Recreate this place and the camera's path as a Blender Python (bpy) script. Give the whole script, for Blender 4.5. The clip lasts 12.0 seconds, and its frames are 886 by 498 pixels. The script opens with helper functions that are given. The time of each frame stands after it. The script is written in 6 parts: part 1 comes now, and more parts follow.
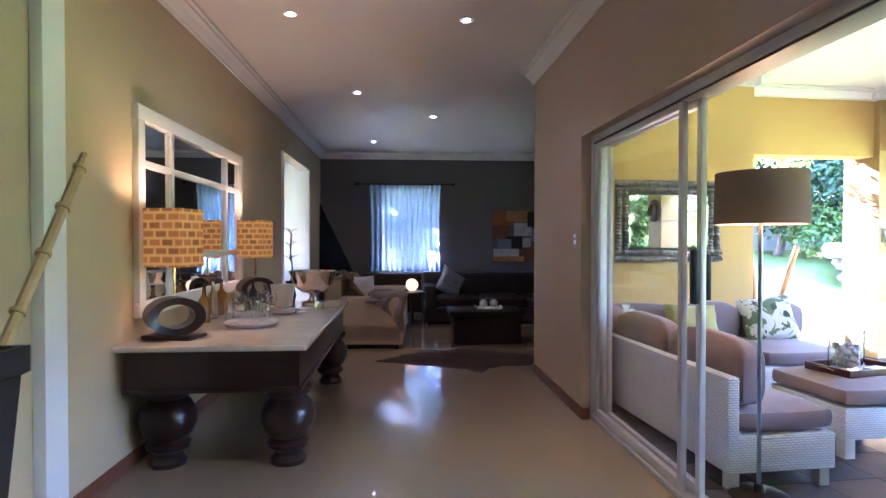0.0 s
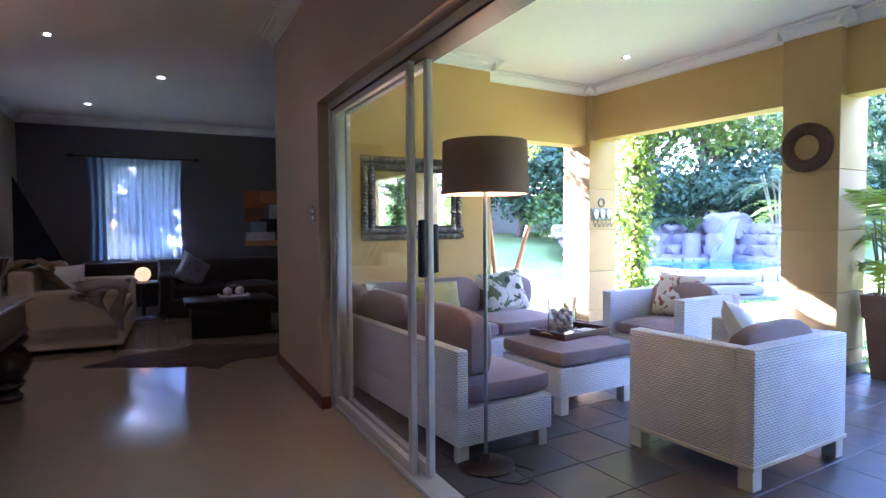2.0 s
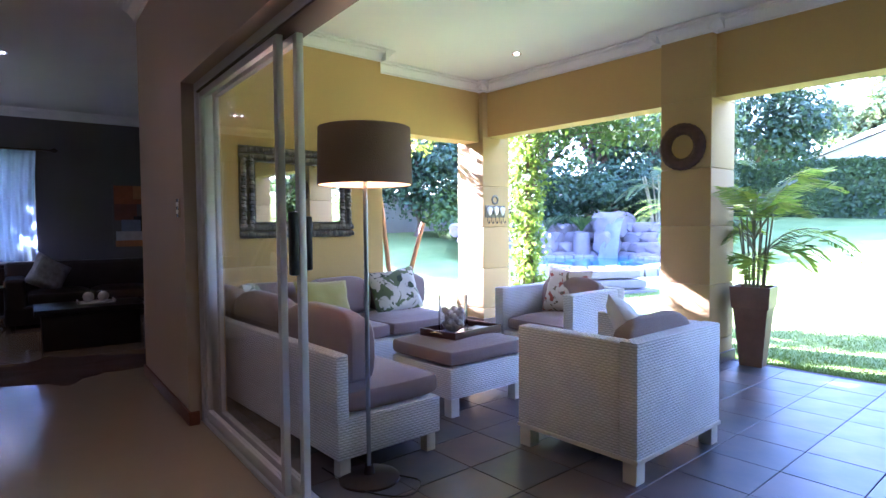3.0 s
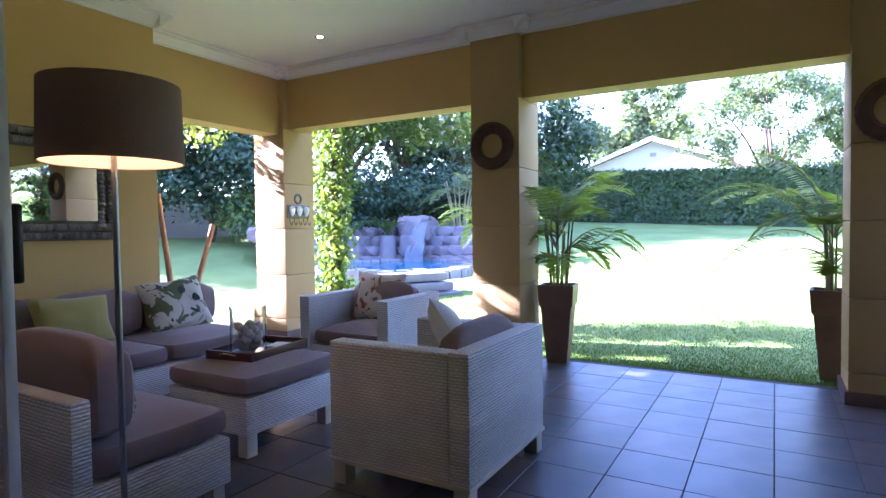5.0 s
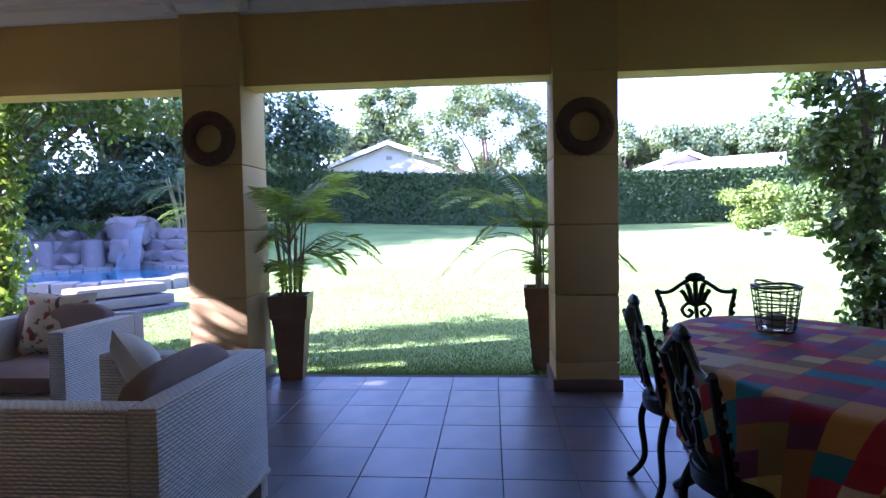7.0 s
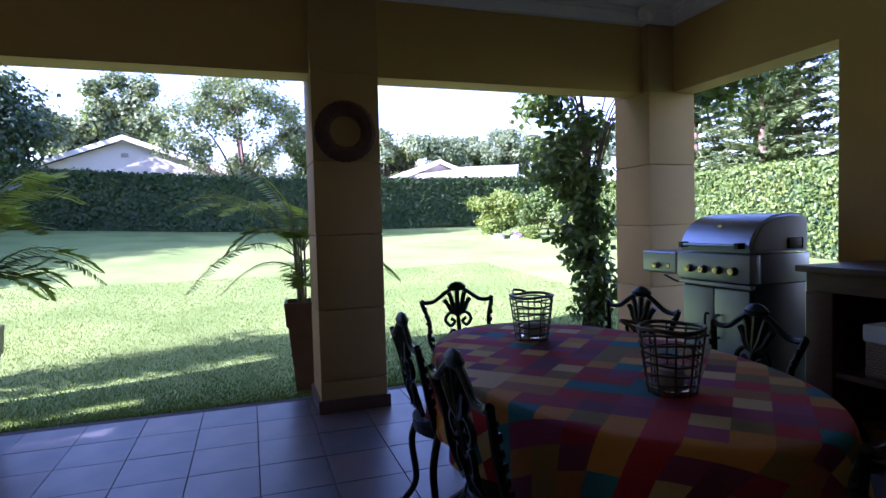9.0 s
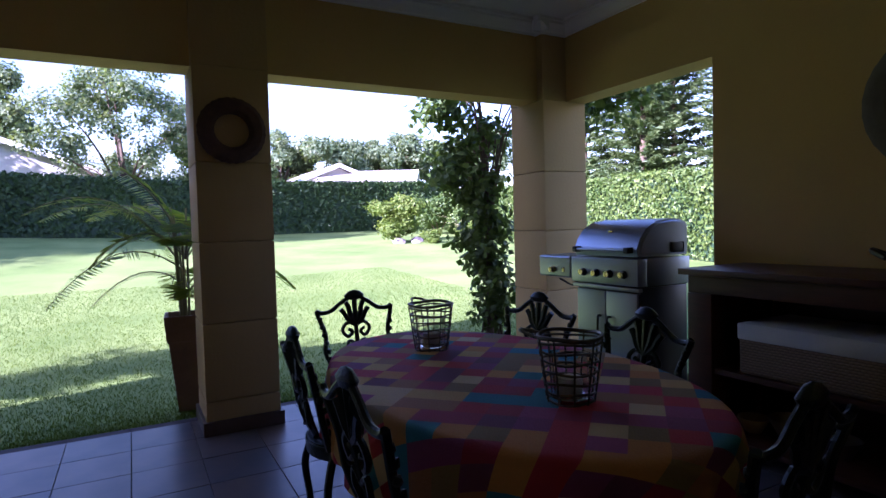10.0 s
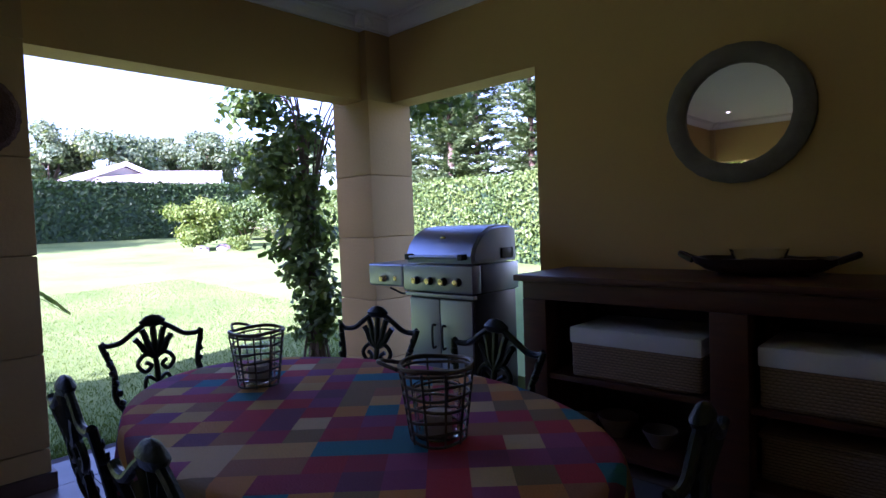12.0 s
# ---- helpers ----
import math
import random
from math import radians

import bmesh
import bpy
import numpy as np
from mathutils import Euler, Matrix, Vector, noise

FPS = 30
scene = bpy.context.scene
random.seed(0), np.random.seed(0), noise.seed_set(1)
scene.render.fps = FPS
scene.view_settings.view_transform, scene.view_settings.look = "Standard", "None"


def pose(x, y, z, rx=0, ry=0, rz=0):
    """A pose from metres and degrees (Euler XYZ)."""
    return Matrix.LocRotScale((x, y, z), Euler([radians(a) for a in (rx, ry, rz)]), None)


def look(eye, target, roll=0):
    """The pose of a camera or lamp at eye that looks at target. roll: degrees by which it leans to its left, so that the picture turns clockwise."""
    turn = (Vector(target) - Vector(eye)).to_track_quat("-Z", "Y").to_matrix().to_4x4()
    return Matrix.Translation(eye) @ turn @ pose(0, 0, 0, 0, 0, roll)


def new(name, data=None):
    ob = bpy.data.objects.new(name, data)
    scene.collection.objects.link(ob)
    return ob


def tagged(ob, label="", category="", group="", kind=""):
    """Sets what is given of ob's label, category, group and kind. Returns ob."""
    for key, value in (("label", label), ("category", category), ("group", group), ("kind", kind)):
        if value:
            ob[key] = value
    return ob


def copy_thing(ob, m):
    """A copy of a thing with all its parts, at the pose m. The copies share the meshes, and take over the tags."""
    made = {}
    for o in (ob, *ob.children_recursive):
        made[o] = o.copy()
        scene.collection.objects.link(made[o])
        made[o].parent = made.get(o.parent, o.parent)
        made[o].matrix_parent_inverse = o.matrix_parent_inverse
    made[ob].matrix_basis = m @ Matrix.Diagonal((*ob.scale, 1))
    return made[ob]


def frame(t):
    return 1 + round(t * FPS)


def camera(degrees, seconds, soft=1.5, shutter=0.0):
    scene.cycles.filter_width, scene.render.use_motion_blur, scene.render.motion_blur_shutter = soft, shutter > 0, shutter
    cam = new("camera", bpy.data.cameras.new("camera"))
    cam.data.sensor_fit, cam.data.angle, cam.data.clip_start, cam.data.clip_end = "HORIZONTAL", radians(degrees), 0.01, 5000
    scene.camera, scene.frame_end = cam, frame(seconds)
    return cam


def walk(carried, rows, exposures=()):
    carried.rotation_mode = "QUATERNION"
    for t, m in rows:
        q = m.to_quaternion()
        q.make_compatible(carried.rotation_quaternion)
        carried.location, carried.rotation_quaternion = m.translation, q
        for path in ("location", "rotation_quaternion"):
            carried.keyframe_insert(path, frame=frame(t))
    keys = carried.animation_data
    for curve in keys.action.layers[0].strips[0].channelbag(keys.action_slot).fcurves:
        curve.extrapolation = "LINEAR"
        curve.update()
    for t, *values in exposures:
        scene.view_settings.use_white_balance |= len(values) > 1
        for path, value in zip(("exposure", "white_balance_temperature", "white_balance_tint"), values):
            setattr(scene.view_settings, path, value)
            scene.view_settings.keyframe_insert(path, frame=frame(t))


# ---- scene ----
cam = camera(75.5, 12.0)
PATH = [
    (0, (0.789, 0.787, 1.344), (1.075, 2.766, 1.316), -0.0),
    (0.5, (0.884, 0.866, 1.336), (1.389, 2.801, 1.303), -0.2),
    (1, (0.954, 0.948, 1.31), (1.647, 2.823, 1.269), -0.2),
    (1.5, (1.05, 1.006, 1.265), (1.91, 2.81, 1.209), -0.3),
    (2, (1.15, 1.063, 1.264), (2.171, 2.781, 1.187), -0.4),
    (2.5, (1.268, 1.129, 1.247), (2.433, 2.753, 1.17), -0.4),
    (3, (1.355, 1.177, 1.231), (2.653, 2.697, 1.151), -0.5),
    (3.2, (1.382, 1.204, 1.218), (2.727, 2.682, 1.142), -0.4),
    (5, (1.704, 1.522, 1.187), (3.433, 2.525, 1.119), -0.7),
    (5.5, (1.822, 1.54, 1.201), (3.636, 2.38, 1.129), -0.9),
    (6, (1.901, 1.534, 1.189), (3.797, 2.166, 1.116), -0.8),
    (6.5, (1.999, 1.55, 1.209), (3.958, 1.943, 1.13), -1.0),
    (8.5, (2.281, 1.563, 1.249), (4.23, 1.12, 1.167), -1.2),
    (9, (2.359, 1.519, 1.267), (4.252, 0.881, 1.181), -1.5),
    (9.5, (2.397, 1.49, 1.272), (4.23, 0.696, 1.19), -1.5),
    (10, (2.452, 1.459, 1.275), (4.209, 0.506, 1.195), -1.6),
    (10.5, (2.563, 1.458, 1.289), (4.221, 0.343, 1.208), -1.8),
    (11, (2.647, 1.45, 1.285), (4.207, 0.201, 1.209), -1.8),
    (11.5, (2.704, 1.415, 1.303), (4.158, 0.044, 1.222), -2.0),
    (12, (2.756, 1.374, 1.299), (4.116, -0.09, 1.212), -2.1),
]
walk(cam, [(t, look(eye, target, roll)) for t, eye, target, roll in PATH],
     exposures=[(0, 6.36, 4840, 40), (1.5, 5.76, 4780, 44), (3, 5.16, 4800, 45), (5, 4.2, 4880, 45), (6.5, 3.68, 4880, 47), (8.5, 2.9, 5040, 51), (10, 2.46, 5040, 54), (12, 2.82, 4980, 58)])

# ---- world and sun ----
SUN = Vector((-0.265, 1.0, 0.55)).normalized()
world = bpy.data.worlds.new("sky")
scene.world = world
world.use_nodes = True
wn = world.node_tree.nodes
sky = wn.new("ShaderNodeTexSky")
sky.sky_type, sky.sun_disc = "NISHITA", False
sky.sun_elevation = math.asin(SUN.z)
sky.sun_rotation = math.atan2(SUN.x, SUN.y)
sky.air_density, sky.dust_density = 1.2, 1.5
world.node_tree.links.new(sky.outputs[0], wn["Background"].inputs[0])
wn["Background"].inputs[1].default_value = 0.092
sun = new("sun", bpy.data.lights.new("sun", "SUN"))
sun.data.energy, sun.data.angle, sun.data.color = 5.0, radians(0.6), (1.0, 0.93, 0.82)
sun.matrix_world = look(SUN * 50, (0, 0, 0))


def lamp(kind, name, place, energy, color, size=0.05, target=None, spot=100):
    d = bpy.data.lights.new(name, kind)
    d.energy, d.color = energy, color
    d.shadow_soft_size = size
    ob = new(name, d)
    if kind == "SPOT":
        d.spot_size, d.spot_blend = radians(spot), 0.6
    ob.matrix_world = look(place, target) if target else Matrix.Translation(place)
    return ob


# ---- materials ----
def mat(name, color, rough=0.6, metal=0.0, var=0.12, scale=6.0, bump=0.0, bscale=40.0, coat=0.0, hue=None, island=0.0, emit=None, power=0.0,
        trans=0.0, ior=1.45, rvar=0.0, sheen=0.0, rand=0.0):
    m = bpy.data.materials.new(name)
    m.use_nodes = True
    nt = m.node_tree
    n, l = nt.nodes, nt.links
    b = n["Principled BSDF"]
    tc = n.new("ShaderNodeTexCoord")
    big = n.new("ShaderNodeTexNoise")
    big.inputs["Scale"].default_value, big.inputs["Detail"].default_value = scale, 5
    l.new(tc.outputs["Object"], big.inputs["Vector"])
    fine = n.new("ShaderNodeTexNoise")
    fine.inputs["Scale"].default_value, fine.inputs["Detail"].default_value = bscale, 4
    l.new(tc.outputs["Object"], fine.inputs["Vector"])
    mix = n.new("ShaderNodeMix")
    mix.data_type = "RGBA"
    other = hue or tuple(c * (1 - var * 2) for c in color)
    mix.inputs[6].default_value, mix.inputs[7].default_value = (*color, 1), (*other, 1)
    add = n.new("ShaderNodeMath")
    add.operation = "MULTIPLY_ADD"
    add.inputs[1].default_value = 0.35
    l.new(fine.outputs[0], add.inputs[0])
    half = n.new("ShaderNodeMath")
    half.operation = "MULTIPLY_ADD"
    half.inputs[1].default_value, half.inputs[2].default_value = 1.6, -0.48
    l.new(big.outputs[0], half.inputs[0])
    l.new(half.outputs[0], add.inputs[2])
    last = add
    if island or rand:
        src = n.new("ShaderNodeNewGeometry") if island else n.new("ShaderNodeObjectInfo")
        iso = n.new("ShaderNodeMath")
        iso.operation = "MULTIPLY_ADD"
        iso.inputs[1].default_value = island or rand
        l.new(src.outputs["Random Per Island" if island else "Random"], iso.inputs[0])
        l.new(add.outputs[0], iso.inputs[2])
        last = n.new("ShaderNodeMath")
        last.operation = "SUBTRACT"
        l.new(iso.outputs[0], last.inputs[0])
        last.inputs[1].default_value = (island or rand) / 2
    last.use_clamp = True
    l.new(last.outputs[0], mix.inputs[0])
    l.new(mix.outputs[2], b.inputs["Base Color"])
    b.inputs["Roughness"].default_value, b.inputs["Metallic"].default_value = rough, metal
    if rvar:
        rr = n.new("ShaderNodeMath")
        rr.operation = "MULTIPLY_ADD"
        rr.inputs[1].default_value, rr.inputs[2].default_value = rvar, rough - rvar / 2
        l.new(big.outputs[0], rr.inputs[0])
        l.new(rr.outputs[0], b.inputs["Roughness"])
    b.inputs["Coat Weight"].default_value = coat
    b.inputs["Transmission Weight"].default_value, b.inputs["IOR"].default_value = trans, ior
    b.inputs["Sheen Weight"].default_value = sheen
    if bump:
        bp = n.new("ShaderNodeBump")
        bp.inputs["Strength"].default_value, bp.inputs["Distance"].default_value = bump, 0.01
        l.new(fine.outputs[0], bp.inputs["Height"])
        l.new(bp.outputs[0], b.inputs["Normal"])
    if emit:
        b.inputs["Emission Color"].default_value, b.inputs["Emission Strength"].default_value = (*emit, 1), power
    return m


def leafmat(name, dark, light, glow=0.35):
    m = mat(name, dark, rough=0.5, hue=light, scale=0.6, bscale=3, island=0.9)
    n, l = m.node_tree.nodes, m.node_tree.links
    b, out = n["Principled BSDF"], n["Material Output"]
    tr = n.new("ShaderNodeBsdfTranslucent")
    src = b.inputs["Base Color"].links[0].from_socket
    warm = n.new("ShaderNodeMix")
    warm.data_type, warm.blend_type = "RGBA", "MULTIPLY"
    warm.inputs[0].default_value, warm.inputs[7].default_value = 1.0, (1.0, 1.0, 0.35, 1)
    l.new(src, warm.inputs[6])
    l.new(warm.outputs[2], tr.inputs[0])
    ms = n.new("ShaderNodeMixShader")
    ms.inputs[0].default_value = glow
    l.new(b.outputs[0], ms.inputs[1])
    l.new(tr.outputs[0], ms.inputs[2])
    l.new(ms.outputs[0], out.inputs[0])
    return m


def weave(name, color, dark, w=0.034, h=0.011):
    """Woven wicker: strands that pass over and under in courses, over the mesh's own metre coordinates."""
    m = mat(name, color, rough=0.6, var=0.1)
    n, l = m.node_tree.nodes, m.node_tree.links
    b = n["Principled BSDF"]

    def calc(op, x, y=None):
        q = n.new("ShaderNodeMath")
        q.operation = op
        for k, v in enumerate((x, y)):
            if v is None:
                continue
            if isinstance(v, (int, float)):
                q.inputs[k].default_value = v
            else:
                l.new(v, q.inputs[k])
        return q.outputs[0]

    uv = n.new("ShaderNodeUVMap")
    wob = n.new("ShaderNodeTexNoise")
    wob.inputs["Scale"].default_value, wob.inputs["Detail"].default_value = 22, 2
    l.new(uv.outputs[0], wob.inputs["Vector"])
    sep = n.new("ShaderNodeSeparateXYZ")
    l.new(uv.outputs[0], sep.inputs[0])
    v = calc("ADD", calc("DIVIDE", sep.outputs[1], h), calc("MULTIPLY", wob.outputs[0], 0.5))
    row = calc("MULTIPLY", calc("FLOOR", v), math.pi)
    u = calc("ADD", calc("MULTIPLY", sep.outputs[0], 2 * math.pi / w), calc("MULTIPLY", wob.outputs[0], 1.6))
    over = calc("MULTIPLY_ADD", calc("COSINE", calc("ADD", u, row)), 0.19)
    over.node.inputs[2].default_value = 0.81
    across = calc("POWER", calc("ABSOLUTE", calc("SINE", calc("MULTIPLY", v, math.pi))), 0.6)
    high = calc("MULTIPLY", over, across)
    tone = calc("MULTIPLY_ADD", high, 1.35)
    tone.node.inputs[2].default_value = 0.02
    tone.node.use_clamp = True
    mx = n.new("ShaderNodeMix")
    mx.data_type = "RGBA"
    mx.inputs[6].default_value = (*dark, 1)
    l.new(b.inputs["Base Color"].links[0].from_socket, mx.inputs[7])
    l.new(tone, mx.inputs[0])
    l.new(mx.outputs[2], b.inputs["Base Color"])
    bp = n.new("ShaderNodeBump")
    bp.inputs["Strength"].default_value, bp.inputs["Distance"].default_value = 0.9, 0.006
    l.new(high, bp.inputs["Height"])
    l.new(bp.outputs[0], b.inputs["Normal"])
    return m


def wood(name, a, c, rough=0.4, scale=3.0, stretch=(1, 1, 12), coat=0.0):
    m = mat(name, a, rough=rough, hue=c, coat=coat)
    n, l = m.node_tree.nodes, m.node_tree.links
    mp = n.new("ShaderNodeMapping")
    mp.inputs["Scale"].default_value = stretch
    tc = n.new("ShaderNodeTexCoord")
    l.new(tc.outputs["Object"], mp.inputs[0])
    for node in n:
        if node.bl_idname == "ShaderNodeTexNoise":
            l.new(mp.outputs[0], node.inputs["Vector"])
    return m


YELLOW = mat("ochre_wall_paint", (0.57, 0.38, 0.12), rough=0.75, var=0.05, scale=1.2, bump=0.15, bscale=60)
PILLAR = mat("ochre_block_plaster", (0.45, 0.305, 0.115), rough=0.8, var=0.06, scale=2.0, bump=0.25, bscale=45, rand=0.15)
HALLWALL = mat("taupe_wall_paint", (0.50, 0.395, 0.30), rough=0.7, var=0.04, scale=1.0, bump=0.08, bscale=70)
# beige paint, yellowed to carry the warm lamp light on this wall
HALLLEFT = mat("lamp_warmed_beige_paint", (0.56, 0.45, 0.27), rough=0.7, var=0.04, scale=1.0, bump=0.08, bscale=70)
GREY = mat("charcoal_wall_paint", (0.13, 0.12, 0.12), rough=0.75, var=0.08, scale=1.0, bump=0.1, bscale=70)
WHITE = mat("white_plaster", (0.84, 0.83, 0.80), rough=0.7, var=0.03, scale=2.0, bump=0.05, bscale=60)
CEIL = mat("ceiling_paint", (0.84, 0.82, 0.79), rough=0.8, var=0.03, scale=0.8, bump=0.05, bscale=50)
SKIRT = wood("reddish_wood_skirting", (0.20, 0.075, 0.04), (0.12, 0.045, 0.025), rough=0.35, stretch=(6, 0.7, 6))
SKIRTD = mat("dark_stone_skirting", (0.12, 0.075, 0.055), rough=0.45, var=0.2)
SCREED = mat("polished_cream_screed", (0.40, 0.315, 0.21), rough=0.16, var=0.07, scale=1.1, bump=0.02, bscale=9, coat=0.5, rvar=0.1)
TILE = mat("slate_look_tile", (0.125, 0.090, 0.074), rough=0.34, hue=(0.066, 0.072, 0.084), scale=3.2, bump=0.05, bscale=14, rand=0.8, rvar=0.25)
GROUT = mat("dark_grout", (0.07, 0.055, 0.05), rough=0.9, var=0.15)
ALU = mat("white_aluminium", (0.66, 0.66, 0.68), rough=0.35, metal=0.25, var=0.03)
# near-black brown painted for the shade under the sliding door's header
TRACKSHADE = mat("track_shade_brown", (0.035, 0.025, 0.02), rough=0.5, var=0.2)
BLACK = mat("black_plastic", (0.015, 0.015, 0.016), rough=0.35, var=0.1)
WICKER = weave("whitewashed_wicker", (0.84, 0.84, 0.84), (0.33, 0.33, 0.33), w=0.033, h=0.0135)
WICKERB = weave("natural_wicker", (0.34, 0.22, 0.12), (0.06, 0.035, 0.02), w=0.026, h=0.014)
LEGW = mat("whitewashed_wood", (0.66, 0.62, 0.55), rough=0.55, var=0.1, scale=12)
MAUVE = mat("mauve_grey_cushion", (0.235, 0.165, 0.15), rough=0.9, var=0.07, scale=5, bump=0.35, bscale=220, sheen=0.3)
OLIVE = mat("olive_green_cloth", (0.34, 0.29, 0.07), rough=0.9, var=0.1, bump=0.3, bscale=200, sheen=0.3)
CREAM = mat("cream_upholstery", (0.66, 0.57, 0.42), rough=0.85, var=0.06, bump=0.2, bscale=160, sheen=0.2)
WHITECLOTH = mat("white_cotton", (0.74, 0.72, 0.70), rough=0.85, var=0.06, bump=0.25, bscale=90)
THROW = mat("tan_and_brown_throw", (0.42, 0.27, 0.16), rough=0.95, hue=(0.24, 0.15, 0.09), scale=5, bump=0.5, bscale=90)
THROWP = mat("pale_knitted_throw", (0.62, 0.52, 0.47), rough=0.95, hue=(0.40, 0.32, 0.29), scale=7, bump=0.6, bscale=120)
DARKSOFA = mat("dark_brown_leather", (0.035, 0.024, 0.02), rough=0.45, var=0.2, bump=0.15, bscale=70)
DARKWOOD = wood("dark_stained_wood", (0.035, 0.015, 0.010), (0.018, 0.008, 0.006), rough=0.3, stretch=(3, 3, 1), coat=0.08)
REDWOOD = wood("red_brown_hardwood", (0.095, 0.030, 0.014), (0.05, 0.017, 0.009), rough=0.4, stretch=(1.2, 9, 9))
MARBLE = mat("pale_marble", (0.70, 0.63, 0.54), rough=0.16, hue=(0.52, 0.44, 0.37), scale=3.5, bscale=14, coat=0.3)
BLACKWOOD = wood("black_lacquered_wood", (0.012, 0.010, 0.010), (0.02, 0.015, 0.013), rough=0.3)
CHROME = mat("polished_silver", (0.82, 0.80, 0.76), rough=0.12, metal=1.0, var=0.03)
STEEL = mat("brushed_stainless_steel", (0.34, 0.37, 0.43), rough=0.33, metal=1.0, var=0.06, scale=3, bump=0.05, bscale=120)
STEELD = mat("dark_enamelled_steel", (0.05, 0.05, 0.055), rough=0.3, metal=0.6, var=0.1)
BRASS = mat("warm_brass", (0.75, 0.58, 0.30), rough=0.25, metal=1.0, var=0.05)
IRON = mat("dark_green_cast_metal", (0.012, 0.022, 0.018), rough=0.32, metal=0.3, var=0.3, scale=25, bump=0.3, bscale=60)
WIRE = mat("weathered_wire", (0.16, 0.14, 0.11), rough=0.45, metal=0.8, var=0.2, scale=30)
GLASS = mat("clear_glass", (1, 1, 1), rough=0.02, var=0.0, trans=1.0, ior=1.45)
PANE = mat("window_glass", (1, 1, 1), rough=0.0, var=0.0, trans=1.0, ior=1.12)
MIRROR = mat("mirror_glass", (0.86, 0.87, 0.88), rough=0.015, metal=1.0, var=0.0)
LINEN = mat("brown_linen_shade", (0.27, 0.175, 0.125), rough=0.9, var=0.1, scale=3, bump=0.3, bscale=180)
SHADEIN = mat("gold_shade_lining", (0.75, 0.50, 0.20), rough=0.6, var=0.03, emit=(1.0, 0.55, 0.18), power=0.07)
BULB = mat("warm_bulb", (1, 0.9, 0.7), var=0.0, emit=(1.0, 0.72, 0.40), power=1.2)
DOWN = mat("downlight_glow", (1, 1, 0.95), var=0.0, emit=(1.0, 0.88, 0.70), power=1.2)
GLOBE = mat("glowing_globe", (1, 0.8, 0.5), var=0.0, emit=(1.0, 0.52, 0.17), power=0.032)
SHELL = mat("grey_shell_tiles", (0.36, 0.34, 0.32), rough=0.35, hue=(0.14, 0.14, 0.15), scale=9, bump=0.3, bscale=50, island=0.8)
RINGM = mat("woven_brown_ring", (0.11, 0.055, 0.032), rough=0.85, var=0.25, scale=20, bump=0.7, bscale=130)
RINGG = mat("grey_weathered_wood", (0.20, 0.18, 0.15), rough=0.75, var=0.2, scale=8, bump=0.4, bscale=50)
TERRA = mat("brown_glazed_pot", (0.25, 0.135, 0.075), rough=0.45, var=0.2, scale=5, bump=0.1)
DPOT = mat("dark_zinc_planter", (0.035, 0.032, 0.032), rough=0.45, var=0.2)
SOIL = mat("potting_soil", (0.04, 0.028, 0.02), rough=1.0, var=0.3, scale=30, bump=0.8, bscale=60)
BAMBOO = mat("dry_bamboo", (0.58, 0.43, 0.20), rough=0.5, var=0.12, scale=6)
POLE = mat("weathered_pole_wood", (0.42, 0.25, 0.13), rough=0.8, var=0.15, scale=9, bump=0.3)
HIDE = mat("brown_cow_hide", (0.035, 0.017, 0.012), rough=0.75, hue=(0.085, 0.042, 0.026), scale=3, bump=0.4, bscale=120)
# white sheer cloth; the blue of the daylight is put into its colour
SHEER = mat("sheer_daylight_curtain", (0.50, 0.56, 0.70), rough=0.9, var=0.02)
LEAF = leafmat("garden_leaf", (0.055, 0.105, 0.025), (0.15, 0.22, 0.05), 0.4)
LEAFD = leafmat("dark_tree_leaf", (0.025, 0.06, 0.03), (0.07, 0.115, 0.055), 0.3)
LEAFB = leafmat("blue_green_leaf", (0.085, 0.14, 0.07), (0.21, 0.26, 0.13), 0.4)
LEAFP = leafmat("pine_needles", (0.05, 0.095, 0.035), (0.15, 0.20, 0.07), 0.3)
# hedge leaf raised in albedo: sunlight put into the colour
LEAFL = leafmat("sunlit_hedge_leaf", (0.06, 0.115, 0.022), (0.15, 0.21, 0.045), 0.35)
LEAFY = leafmat("bright_climber_leaf", (0.09, 0.16, 0.02), (0.22, 0.28, 0.06), 0.5)
# the same hedge leaf darkened: tree shade put into the colour
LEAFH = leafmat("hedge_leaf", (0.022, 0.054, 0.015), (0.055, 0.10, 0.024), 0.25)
PALML = leafmat("palm_frond", (0.16, 0.27, 0.05), (0.36, 0.40, 0.09), 0.6)
PETAL = leafmat("white_blossom", (0.70, 0.70, 0.66), (0.85, 0.84, 0.80), 0.4)
BARK = mat("grey_brown_bark", (0.16, 0.115, 0.08), rough=0.95, var=0.25, scale=8, bump=0.8, bscale=25)
CANE = mat("pale_palm_cane", (0.30, 0.27, 0.13), rough=0.6, var=0.2, scale=12)
GRASS = mat("mown_lawn", (0.10, 0.16, 0.04), rough=0.95, hue=(0.225, 0.285, 0.09), scale=0.7, bump=0.6, bscale=70)
BLADE = leafmat("grass_blade", (0.08, 0.14, 0.027), (0.17, 0.23, 0.06), 0.35)
ROCK = mat("pool_rock", (0.26, 0.21, 0.20), rough=0.8, hue=(0.16, 0.15, 0.16), scale=2.5, bump=0.7, bscale=12)
PAVE = mat("pale_pool_coping", (0.34, 0.30, 0.27), rough=0.75, var=0.15, scale=4, bump=0.3)
WATER = mat("pool_water", (0.03, 0.22, 0.36), rough=0.06, var=0.1, scale=2, bump=0.25, bscale=5)
